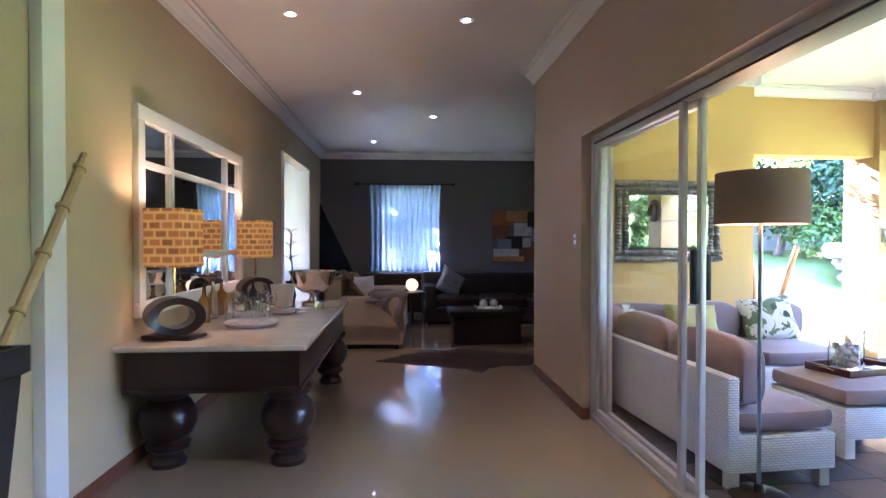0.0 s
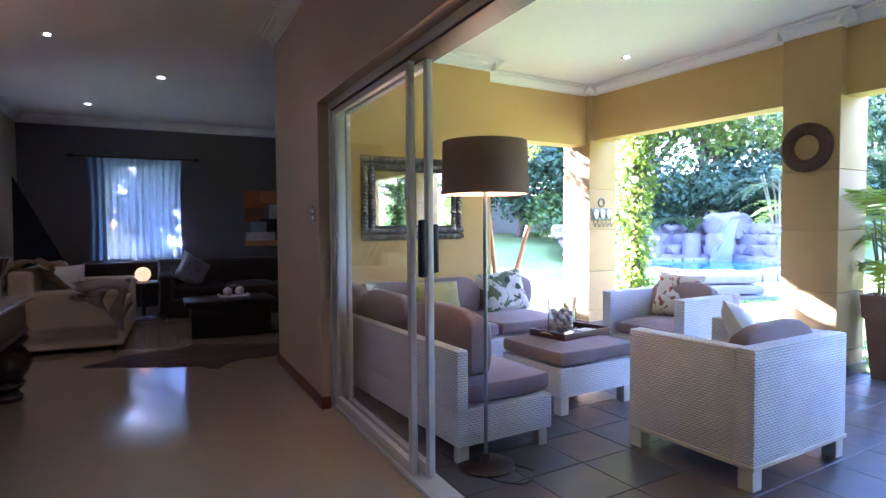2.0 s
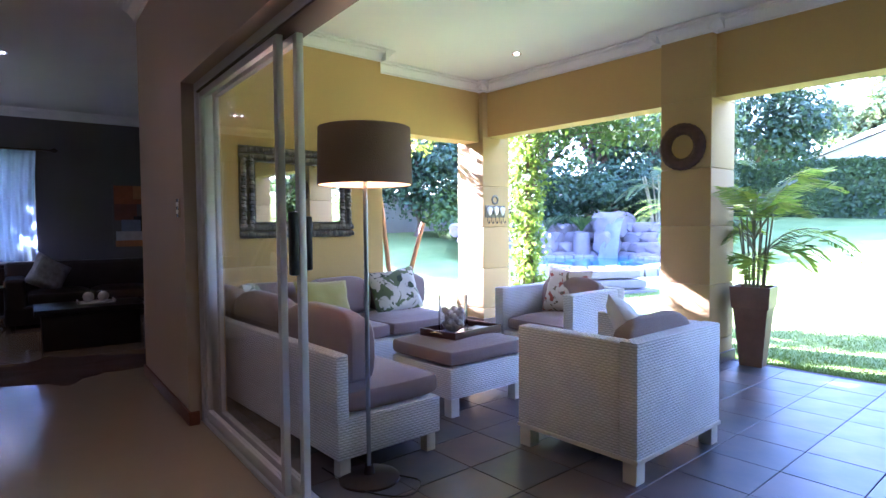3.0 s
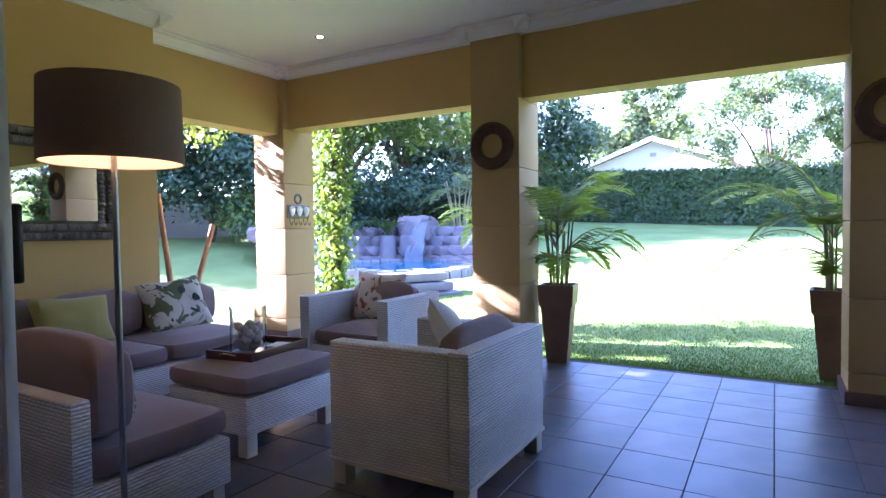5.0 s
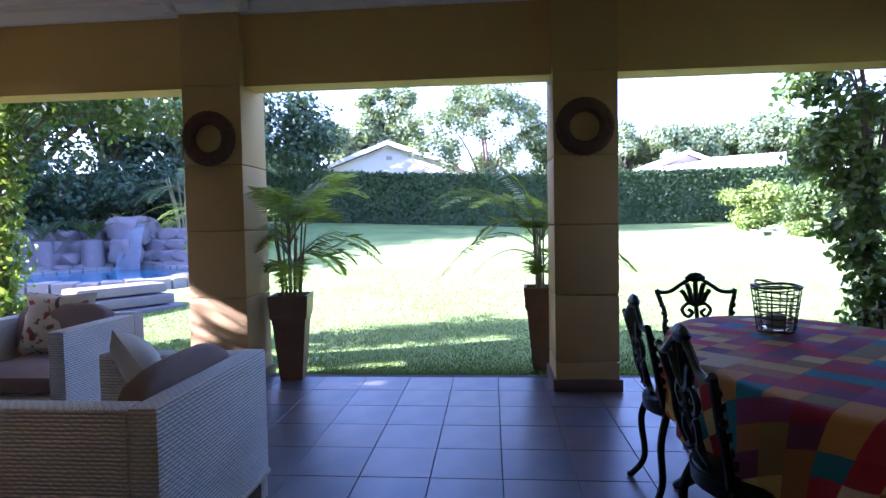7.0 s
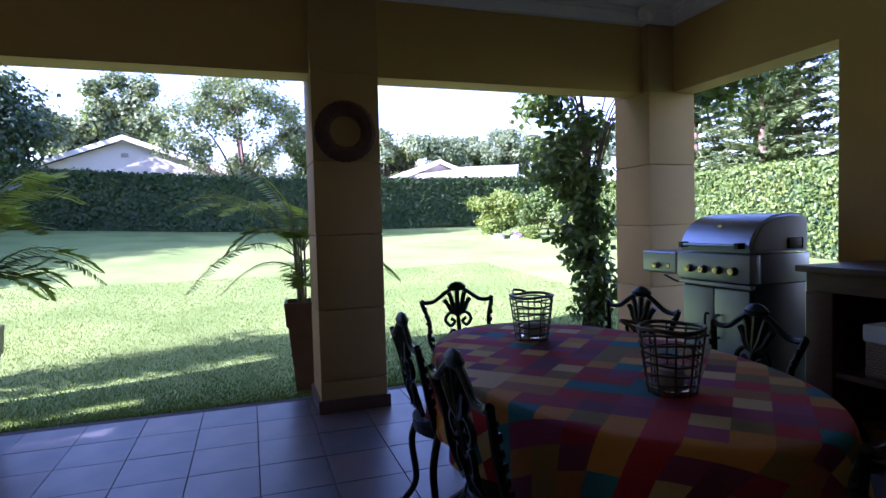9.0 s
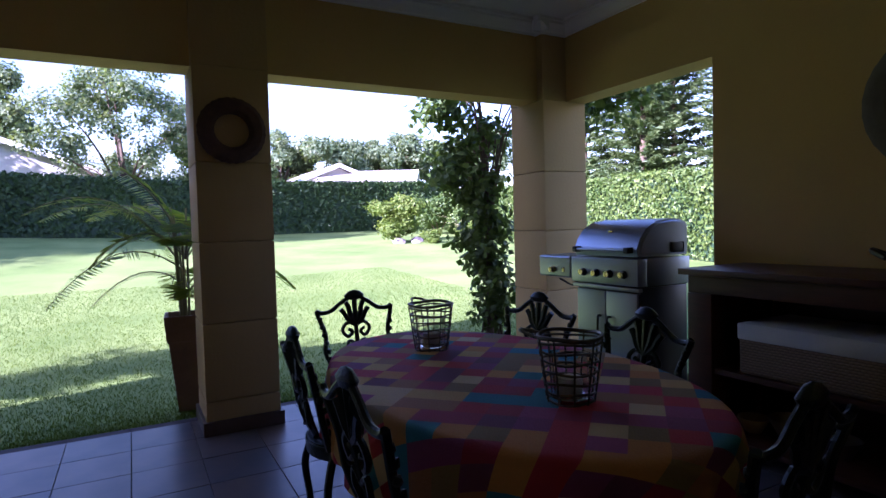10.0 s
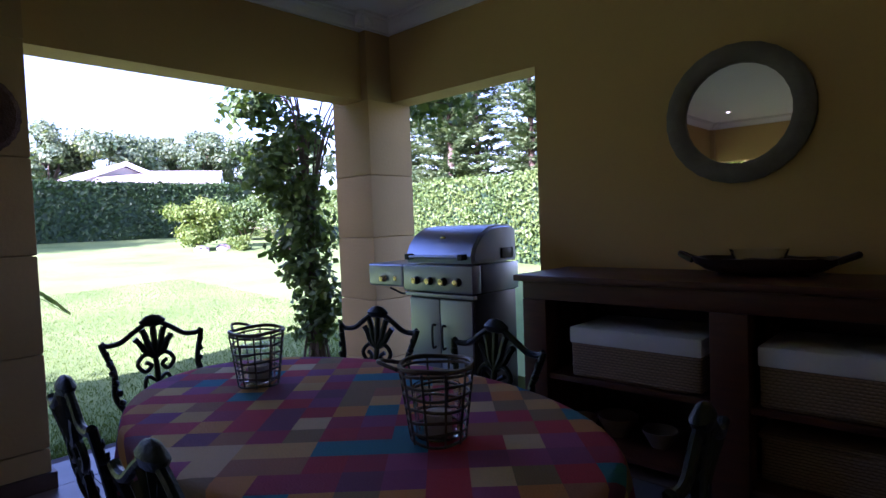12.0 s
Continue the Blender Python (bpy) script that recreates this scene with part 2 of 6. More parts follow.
FALLS = mat("falling_white_water", (0.34, 0.37, 0.41), rough=0.3, var=0.1, scale=8)
RENDERW = mat("pale_house_render", (0.78, 0.73, 0.68), rough=0.85, var=0.05, scale=0.5)
ROOFM = mat("grey_roof_tiles", (0.34, 0.30, 0.27), rough=0.8, var=0.15, scale=2, bump=0.3, bscale=6)
FENCE = mat("pale_garden_wall", (0.46, 0.42, 0.37), rough=0.9, var=0.12, scale=1)


for m in (GRASS, BLADE):
    m.node_tree.nodes["Principled BSDF"].inputs["Specular IOR Level"].default_value = 0.12

# ---- mesh helpers ----
def uvbox(bm):
    lay = bm.loops.layers.uv.verify()
    for f in bm.faces:
        a = max(range(3), key=lambda k: abs(f.normal[k]))
        i, j = ((1, 2), (0, 2), (0, 1))[a]
        for lp in f.loops:
            lp[lay].uv = (lp.vert.co[i], lp.vert.co[j])


def mesh_of(bm, name, material, smooth=True):
    bm.normal_update()
    uvbox(bm)
    me = bpy.data.meshes.new(name)
    bm.to_mesh(me)
    bm.free()
    me.materials.append(material)
    if smooth:
        me.shade_smooth()
        me.set_sharp_from_angle(angle=radians(38))
    return me


def part(name, bm, material, parent, label="", smooth=True):
    ob = new(name, mesh_of(bm, name, material, smooth))
    if parent is not None:
        ob.parent = parent
    return tagged(ob, label)


def thing(name, x, y, z, rz, label, category, group=""):
    ob = new(name)
    ob.empty_display_size = 0.1
    ob.matrix_world = pose(x, y, z, 0, 0, rz)
    return tagged(ob, label, category, group)


def solid(name, bm, material, m, label, category, group="", kind=""):
    ob = part(name, bm, material, None)
    ob.matrix_world = m
    return tagged(ob, label, category, group, kind)


def setting(name, bm, material, label="", smooth=True, m=None):
    ob = part(name, bm, material, None, label, smooth)
    if m:
        ob.matrix_world = m
    return tagged(ob, label, kind="structure")


def box(x0, x1, y0, y1, z0, z1, bev=0.0, seg=2, bm=None, m=None):
    bm = bm or bmesh.new()
    r = bmesh.ops.create_cube(bm, size=1)
    vs = r["verts"]
    for v in vs:
        v.co = Vector(((x0 + x1) / 2 + v.co.x * (x1 - x0), (y0 + y1) / 2 + v.co.y * (y1 - y0), (z0 + z1) / 2 + v.co.z * (z1 - z0)))
    if bev:
        es = list({e for v in vs for e in v.link_edges})
        r = bmesh.ops.bevel(bm, geom=es, offset=bev, segments=seg, profile=0.6, affect="EDGES")
        vs = list({v for f in r["faces"] for v in f.verts} | {v for v in vs if v.is_valid})
    if m:
        bmesh.ops.transform(bm, matrix=m, verts=[v for v in vs if v.is_valid])
    return bm


def lathe(profile, seg=24, bm=None, at=(0, 0, 0), square=False, caps=True):
    """Turns (radius, height) pairs about the upright axis."""
    bm = bm or bmesh.new()
    rings = []
    for r, z in profile:
        ring = []
        for k in range(4 if square else seg):
            a = 2 * math.pi * (k + (0.5 if square else 0)) / (4 if square else seg)
            ring.append(bm.verts.new((at[0] + r * math.cos(a), at[1] + r * math.sin(a), at[2] + z)))
        rings.append(ring)
    for a, b in zip(rings, rings[1:]):
        for k in range(len(a)):
            bm.faces.new((a[k], a[(k + 1) % len(a)], b[(k + 1) % len(a)], b[k]))
    for ring, flip in ((rings[0], True), (rings[-1], False)):
        if caps and profile[0 if flip else -1][0] > 0.0005:
            bm.faces.new(ring[::-1] if flip else ring)
    return bm


def tube(points, r, seg=8, bm=None, taper=None):
    """A round bar along points; taper gives the end radius."""
    bm = bm or bmesh.new()
    pts = [Vector(p) for p in points]
    rings = []
    side = None
    for i, p in enumerate(pts):
        d = (pts[min(i + 1, len(pts) - 1)] - pts[max(i - 1, 0)]).normalized()
        if side is None:
            side = d.orthogonal().normalized()
        side = (side - d * side.dot(d)).normalized()
        up = d.cross(side)
        rr = r if taper is None else r + (taper - r) * i / (len(pts) - 1)
        rings.append([bm.verts.new(p + (side * math.cos(2 * math.pi * k / seg) + up * math.sin(2 * math.pi * k / seg)) * rr) for k in range(seg)])
    for a, b in zip(rings, rings[1:]):
        for k in range(seg):
            bm.faces.new((a[k], a[(k + 1) % seg], b[(k + 1) % seg], b[k]))
    bm.faces.new(rings[0][::-1])
    bm.faces.new(rings[-1])
    return bm


def curve(points, n=6):
    """A smooth line through points."""
    p = [Vector(q) for q in points]
    p = [p[0] * 2 - p[1], *p, p[-1] * 2 - p[-2]]
    out = []
    for i in range(1, len(p) - 2):
        for k in range(n):
            t = k / n
            a, b, c, d = p[i - 1:i + 3]
            out.append(0.5 * ((2 * b) + (c - a) * t + (2 * a - 5 * b + 4 * c - d) * t * t + (3 * b - a - 3 * c + d) * t ** 3))
    return out + [p[-2]]


def cushion(w, d, h, bm=None, soft=0.05, puff=0.02, seed=0):
    """A stuffed box cushion with its base at z = 0, centred."""
    bm = box(-w / 2, w / 2, -d / 2, d / 2, 0, h, bm=bm)
    bmesh.ops.subdivide_edges(bm, edges=bm.edges[:], cuts=7, use_grid_fill=True)
    for v in bm.verts:
        x, y, z = v.co.x / (w / 2), v.co.y / (d / 2), (v.co.z - h / 2) / (h / 2)
        v.co.x -= x * soft * 0.45 * abs(z) ** 4
        v.co.y -= y * soft * 0.45 * abs(z) ** 4
        k = 1 - (max(abs(x), abs(y)) ** 8)
        v.co.z += (1 if z > 0 else 0) * puff * k * abs(z) + noise.noise(v.co * 4 + Vector((seed, 0, 0))) * 0.007
        v.co.x += noise.noise(v.co * 3 + Vector((0, seed, 3))) * 0.006
        if abs(z) > 0.99:
            v.co.z -= soft * 0.5 * max(abs(x), abs(y)) ** 10 * (1 if z > 0 else -1)
    for _ in range(2):
        bmesh.ops.smooth_vert(bm, verts=bm.verts, factor=0.5, use_axis_x=True, use_axis_y=True, use_axis_z=True)
    low = min(v.co.z for v in bm.verts)
    bmesh.ops.translate(bm, verts=bm.verts, vec=(0, 0, -low))
    return bm


def pillow(w, h, t, seed=0, n=14):
    """A scatter cushion standing in the xz plane, its lower edge on z = 0."""
    bm = bmesh.new()
    rows = {}
    for side in (1, -1):
        for i in range(n + 1):
            for j in range(n + 1):
                u, v = 2 * i / n - 1, 2 * j / n - 1
                edge = abs(u) == 1 or abs(v) == 1
                if edge and side == -1:
                    continue
                k = (1 - u ** 4) ** 0.6 * (1 - v ** 4) ** 0.6
                pinch = 1 - 0.09 * (1 - abs(u * v)) * max(abs(u), abs(v)) ** 3
                wob = noise.noise(Vector((u * 1.7 + seed, v * 1.7, side))) * 0.016
                rows[side, i, j] = bm.verts.new((u * w / 2 * pinch, side * t / 2 * k + wob * (0 if edge else 1), (v * pinch + 1) * h / 2))
    for i in range(n + 1):
        for j in range(n + 1):
            rows.setdefault((-1, i, j), rows[1, i, j])
    for side in (1, -1):
        for i in range(n):
            for j in range(n):
                q = [rows[side, i, j], rows[side, i + 1, j], rows[side, i + 1, j + 1], rows[side, i, j + 1]]
                bm.faces.new(q if side == -1 else q[::-1])
    return bm


def ringmesh(outer, inner, depth, seg=40, sx=1.0, sz=1.0, lumps=0.0):
    """A ring in the xz plane, its back on y = 0, facing -y."""
    bm = bmesh.new()
    prof = [(outer, 0), (outer, -depth * 0.6), (outer - (outer - inner) * 0.25, -depth), (inner + (outer - inner) * 0.25, -depth), (inner, -depth * 0.6), (inner, 0)]
    rings = []
    for k in range(seg):
        a = 2 * math.pi * k / seg
        j = 1 + lumps * math.sin(k * math.pi)
        rings.append([bm.verts.new((r * math.cos(a) * sx * (1 + lumps * (0.5 if k % 2 else -0.5)), y, r * math.sin(a) * sz * (1 + lumps * (0.5 if k % 2 else -0.5)))) for r, y in prof])
    for k in range(seg):
        a, b = rings[k], rings[(k + 1) % seg]
        for i in range(len(prof) - 1):
            bm.faces.new((a[i], a[i + 1], b[i + 1], b[i]))
    bmesh.ops.recalc_face_normals(bm, faces=bm.faces)
    return bm


def quads(name, centres, normals, ups, w, h, material, parent=None, fold=0.0):
    """Many small leaves as one mesh: diamond-shaped blades, each of two faces folded along the midrib."""
    c, n, u = (np.asarray(a, float) for a in (centres, normals, ups))
    n = n / (np.linalg.norm(n, axis=1, keepdims=True) + 1e-9)
    u = u - n * (u * n).sum(1, keepdims=True)
    u = u / (np.linalg.norm(u, axis=1, keepdims=True) + 1e-9)
    s = np.cross(n, u)
    w, h = np.broadcast_to(w, len(c))[:, None], np.broadcast_to(h, len(c))[:, None]
    v = np.stack([c - u * h / 2, c + s * w / 2 + n * w * fold, c + u * h / 2, c - s * w / 2 + n * w * fold], 1).reshape(-1, 3)
    me = bpy.data.meshes.new(name)
    k = np.arange(len(c)) * 4
    f = np.stack([k, k + 1, k + 2, k + 3], 1)
    me.from_pydata(v.tolist(), [], f.tolist())
    me.materials.append(material)
    ob = new(name, me)
    if parent is not None:
        ob.parent = parent
    return ob


rng = np.random.default_rng(7)


def randdir(k, up=0.0):
    d = rng.normal(size=(k, 3))
    d[:, 2] += up
    return d / np.linalg.norm(d, axis=1, keepdims=True)


# ---- the hall: its own directions, a little turned from the terrace ----
HALL = Matrix.Translation((-0.55, 4.3, 0)) @ pose(0, 0, 0, 0, 0, -4.4)


def hp(u, v, z=0.0, rz=0.0):
    return HALL @ pose(u, v, z, 0, 0, rz)


HC, PC = 3.06, 2.96          # ceilings of hall and terrace
SX = 2.45                    # hall side of the sliding-door wall
FX, FD = 6.27, 0.46          # inner face and depth of the pillars
BEAM = 2.31                  # underside of the beams
PY = {"a": 6.17, "b": 3.41, "c": 0.64, "d": -2.06}   # lower y of the four pillars
EY = 5.9                     # wall with the shell mirror
WY = -1.85                   # wall with the round mirror
EDGE = 6.77                  # edge of the terrace floor


# the wall of the sliding door runs parallel to the hall
DOORWALL = Matrix.Translation((SX, 5.0, 0)) @ pose(0, 0, 0, 0, 0, -4.0) @ Matrix.Translation((-SX, -5.0, 0))
UW = -0.02                   # face of the left hall wall


def wall(name, x0, x1, y0, y1, z0, z1, material, label, m=None):
    return setting(name, box(x0, x1, y0, y1, z0, z1), material, label, smooth=False, m=m)


wall("floor_hall_1", -2.6, SX + 0.075, -2.6, 12.9, -0.2, 0.004, SCREED, "polished cream screed floor", DOORWALL)
wall("floor_hall_2", SX + 0.02, 4.6, 6.32, 12.6, -0.2, 0, SCREED, "polished cream screed floor")
# left wall of the hall, with a wide doorway into a white room
LW = "beige painted hall wall"
wall("wall_hall_1", -0.18, UW, -6.4, 4.3, 0, HC, HALLLEFT, LW, HALL)
wall("wall_hall_2", -0.18, UW, 6.5, 7.8, 0, HC, HALLLEFT, LW, HALL)
wall("wall_hall_3", -0.18, UW, 4.3, 6.5, 2.55, HC, HALLLEFT, LW, HALL)
RW = "white painted side room wall"
wall("wall_side_room_1", -2.6, -0.18, 3.9, 4.1, 0, HC, WHITE, RW, HALL)
wall("wall_side_room_2", -2.6, -0.18, 6.7, 6.9, 0, HC, WHITE, RW, HALL)
wall("wall_side_room_3", -2.8, -2.6, 3.9, 6.9, 0, 1.2, WHITE, RW, HALL)
wall("wall_side_room_4", -2.8, -2.6, 3.9, 6.9, 1.65, HC, WHITE, RW, HALL)
wall("floor_side_room", -2.6, -0.5, 4.1, 6.7, -0.2, -0.004, SCREED, "polished cream screed floor", HALL)
wall("ceiling_side_room", -2.8, -0.18, 3.9, 6.9, HC, HC + 0.1, CEIL, "white ceiling", HALL)
setting("door_lining", box(-0.20, UW + 0.015, 6.4, 6.49, 0, 2.54, 0.006), WHITE, "white painted door lining", m=HALL)
setting("door_lining_2", box(-0.20, UW + 0.015, 4.31, 4.39, 0, 2.54, 0.006), WHITE, "white painted door lining", m=HALL)
setting("pilaster", box(UW, UW + 0.06, -0.80, -0.63, 0, HC - 0.01, 0.01), WHITE, "pale painted pilaster on the hall wall", m=HALL)
# charcoal end wall with its window
W0, W1, Z0, Z1 = 1.10, 2.28, 0.72, 2.36
GL = "charcoal grey painted end wall"
wall("wall_far_1", -0.2, W0, 7.8, 8.0, 0, HC, GREY, GL, HALL)
wall("wall_far_2", W1, 5.3, 7.8, 8.0, 0, HC, GREY, GL, HALL)
wall("wall_far_3", W0, W1, 7.8, 8.0, Z1, HC, GREY, GL, HALL)
wall("wall_far_4", W0, W1, 7.8, 8.0, 0, Z0, GREY, GL, HALL)
# wall of the sliding door
SL = "taupe painted wall beside the sliding door"
wall("wall_sliding_1", SX, SX + 0.22, 4.93, 6.45, 0, HC, HALLWALL, SL, DOORWALL)
wall("wall_sliding_2", SX, SX + 0.17, 0.2, 4.93, 2.13, HC, HALLWALL, SL, DOORWALL)
wall("wall_sliding_3", SX, SX + 0.22, -2.4, 0.2, 0, HC, HALLWALL, SL, DOORWALL)
wall("wall_back", -2.2, SX, -2.4, -2.2, 0, HC, HALLLEFT, LW)
wall("wall_living_east", 4.4, 4.6, 6.42, 12.6, 0, HC, GREY, GL)
wall("wall_mirror_end", SX + 0.26, 4.6, EY, 6.42, 0, HC, YELLOW, "ochre painted terrace end wall")
wall("wall_round_mirror_1", SX - 0.32, 4.87, WY - 0.22, WY, 0, HC, YELLOW, "ochre painted terrace wall")
wall("wall_round_mirror_2", 4.87, FX + 0.1, WY - 0.22, WY, 2.31, HC, YELLOW, "ochre painted beam over the side opening")
# terrace side of the sliding-door wall, painted ochre
wall("wall_terrace_face_1", SX + 0.22, SX + 0.235, 4.92, EY - 0.02, 0, PC, YELLOW, "ochre painted terrace wall", DOORWALL)
wall("wall_terrace_face_2", SX + 0.17, SX + 0.185, WY + 0.05, 4.92, 2.13, PC, YELLOW, "ochre painted terrace wall", DOORWALL)
wall("wall_terrace_face_3", SX + 0.22, SX + 0.235, WY + 0.05, 0.2, 0, 2.13, YELLOW, "ochre painted terrace wall", DOORWALL)
# ceilings and roof
wall("ceiling_hall_1", -2.2, SX + 0.22, -2.4, 12.6, HC, HC + 0.1, CEIL, "white painted hall ceiling")
wall("ceiling_hall_2", SX + 0.22, 4.6, 6.42, 12.6, HC, HC + 0.1, CEIL, "white painted ceiling")
wall("ceiling_terrace", SX + 0.31, FX + 0.5, WY - 0.22, 6.65, PC, PC + 0.06, CEIL, "white painted terrace ceiling")
wall("ceiling_terrace_2", SX + 0.1, SX + 0.9, WY - 0.1, 5.9, PC + 0.004, PC + 0.05, CEIL, "white painted terrace ceiling", DOORWALL)
wall("roof_2", -4.2, 4.78, 6.9, 13.2, 3.12, 3.3, ROOFM, "low roof over the house")
wall("roof_1", -4.2, 6.9, -2.9, 6.9, 3.12, 3.3, ROOFM, "low roof over the house and terrace")
# beams over the pillars
BX0, BX1 = FX + 0.08, FX + 0.31
BL = "ochre painted beam between the pillars"
wall("beam_1", BX0, BX1, PY["b"] + FD, PY["a"], BEAM, PC, YELLOW, BL)
wall("beam_2", BX0, BX1, PY["c"] + FD, PY["b"], BEAM, PC, YELLOW, BL)
wall("beam_3", BX0, BX1, PY["d"] + FD, PY["c"], BEAM, PC, YELLOW, BL)
wall("beam_4", 4.6, FX, 6.24, 6.50, 2.25, PC, YELLOW, BL)


def cornice(name, p, q, out, z, size=0.11, m=None):
    """A stepped and coved ceiling moulding along p to q; out points into the room."""
    prof = [(0, 0), (0, -1.0), (0.16, -1.0), (0.16, -0.86), (0.3, -0.72), (0.52, -0.5), (0.78, -0.36), (0.78, -0.2), (1.0, -0.2), (1.0, 0)]
    bm = bmesh.new()
    p, q, out = Vector((*p, z)), Vector((*q, z)), Vector((*out, 0)).normalized()
    ends = [[bm.verts.new(e + out * a * size + Vector((0, 0, b * size))) for a, b in prof] for e in (p, q)]
    for k in range(len(prof)):
        j = (k + 1) % len(prof)
        bm.faces.new((ends[0][k], ends[0][j], ends[1][j], ends[1][k]))
    bm.faces.new(ends[0])
    bm.faces.new(ends[1][::-1])
    bmesh.ops.recalc_face_normals(bm, faces=bm.faces)
    return setting(name, bm, WHITE, "white moulded plaster cornice", smooth=False, m=m)


cornice("cornice_1", (UW, -6), (UW, 7.8), (1, 0), HC - 0.002, 0.13, HALL)
cornice("cornice_2", (UW, 7.8), (5.2, 7.8), (0, -1), HC - 0.002, 0.13, HALL)
cornice("cornice_3", (SX, -2.2), (SX, 6.45), (-1, 0), HC - 0.002, 0.13, DOORWALL)
cornice("cornice_4", (SX + 0.235, EY), (4.6, EY), (0, -1), PC - 0.002)
cornice("cornice_5", (4.6, 6.24), (FX, 6.24), (0, -1), PC - 0.002)
cornice("cornice_6", (4.6, EY - 0.1), (4.6, 6.24), (1, 0), PC - 0.004)
for k, (a, b) in enumerate((("b", "a"), ("c", "b"), ("d", "c"))):
    cornice(f"cornice_{7 + k}", (BX0, PY[a] + FD), (BX0, PY[b]), (-1, 0), PC - 0.002)
for k, a in enumerate("abcd"):
    cornice(f"cornice_{10 + k}", (FX, PY[a] - 0.1), (FX, PY[a] + FD + 0.1), (-1, 0), PC - 0.006)
    cornice(f"cornice_{14 + k}", (FX - 0.1, PY[a]), (BX0, PY[a]), (0, -1), PC - 0.004)
    cornice(f"cornice_{18 + k}", (FX - 0.1, PY[a] + FD), (BX0, PY[a] + FD), (0, 1), PC - 0.004)
cornice("cornice_22", (SX + 0.235, WY), (FX, WY), (0, 1), PC - 0.002)
cornice("cornice_23", (SX + 0.185, WY), (SX + 0.185, EY), (1, 0), PC - 0.002, 0.11, DOORWALL)


def skirt(name, x0, x1, y0, y1, material=SKIRT, z=0.09, m=None):
    return setting(name, box(x0, x1, y0, y1, 0, z, 0.006), material, "reddish wood skirting board" if material is SKIRT else "dark stone skirting", m=m)


skirt("baseboard_1", UW, UW + 0.016, -6, -0.79, m=HALL)
skirt("baseboard_2", UW, UW + 0.016, -0.53, 4.3, m=HALL)
skirt("baseboard_3", SX - 0.016, SX, 4.88, 6.45, m=DOORWALL)
skirt("baseboard_4", SX - 0.016, SX + 0.2, 6.45, 6.466, m=DOORWALL)
skirt("baseboard_5", SX - 0.016, SX + 0.05, 4.864, 4.88, m=DOORWALL)
skirt("baseboard_6", SX + 0.24, 4.6, EY - 0.016, EY, SKIRTD, 0.1)
skirt("baseboard_7", SX - 0.2, 4.87, WY, WY + 0.016, SKIRTD, 0.1)

# terrace floor bed and outer step; tiles are laid at the end of the file
wall("floor_terrace", SX - 0.5, EDGE - 0.01, WY - 0.3, 6.7, -0.25, -0.012, GROUT, "dark grout bed of the terrace floor")


# ---- sliding door ----
def rail(x, y0, y1, z0, z1, w, bm=None, d=0.045):
    return box(x - d / 2, x + d / 2, y0, y1, z0, z1, 0.004, 1, bm=bm)


door = thing("sliding_door", SX + 0.125, 0, 0, 0, "white aluminium sliding glass door standing open", "sliding door")
door.matrix_world = DOORWALL @ door.matrix_world
part("frame", box(-0.05, 0.09, 0.2, 4.93, 2.08, 2.13, 0.004), ALU, door)
part("frame", box(-0.05, 0.09, 4.885, 4.93, 0, 2.08, 0.004), ALU, door)
part("frame", box(-0.05, 0.09, 0.2, 0.245, 0, 2.08, 0.004), ALU, door)
part("track", box(-0.05, 0.09, 0.245, 4.885, 0, 0.028, 0.004), ALU, door)
# thin strip coloured dark in place of the shaded track recess
part("head_track_shade", box(-0.046, 0.086, 0.25, 4.88, 2.068, 2.0795, 0.002), TRACKSHADE, door, "dark strip for the shade in the head track")
for x, y0, y1 in ((-0.018, 3.55, 4.88), (0.045, 3.48, 4.80)):
    leaf = part("door_leaf", box(x - 0.016, x + 0.016, y0, y0 + 0.042, 0.03, 2.08, 0.004), ALU, door)
    part("stile", box(x - 0.016, x + 0.016, y1 - 0.042, y1, 0.03, 2.08, 0.004), ALU, leaf)
    part("rail", box(x - 0.018, x + 0.018, y0 + 0.042, y1 - 0.042, 2.03, 2.08, 0.004), ALU, leaf)
    part("rail", box(x - 0.018, x + 0.018, y0 + 0.042, y1 - 0.042, 0.03, 0.09, 0.004), ALU, leaf)
    g = part("pane", box(x - 0.003, x + 0.003, y0 + 0.042, y1 - 0.042, 0.09, 2.03), PANE, leaf)
    g.visible_shadow = False
    if x > 0:
        part("handle", box(x - 0.055, x - 0.016, y0 + 0.002, y0 + 0.04, 1.02, 1.30, 0.012), BLACK, leaf, "black plastic door pull")
        part("handle", box(x + 0.016, x + 0.046, y0 + 0.002, y0 + 0.04, 1.04, 1.28, 0.010), BLACK, leaf, "black plastic door pull")
sw = thing("light_switch", SX, 5.05, 1.30, 0, "chrome light switch plate on the taupe wall", "light switch")
sw.matrix_world = DOORWALL @ sw.matrix_world
part("plate", box(-0.012, 0.0, -0.035, 0.035, 0, 0.12, 0.003), CHROME, sw)
part("rocker", box(-0.018, -0.012, -0.012, 0.012, 0.022, 0.05, 0.002), WHITE, sw)
part("rocker", box(-0.018, -0.012, -0.012, 0.012, 0.07, 0.098, 0.002), WHITE, sw)


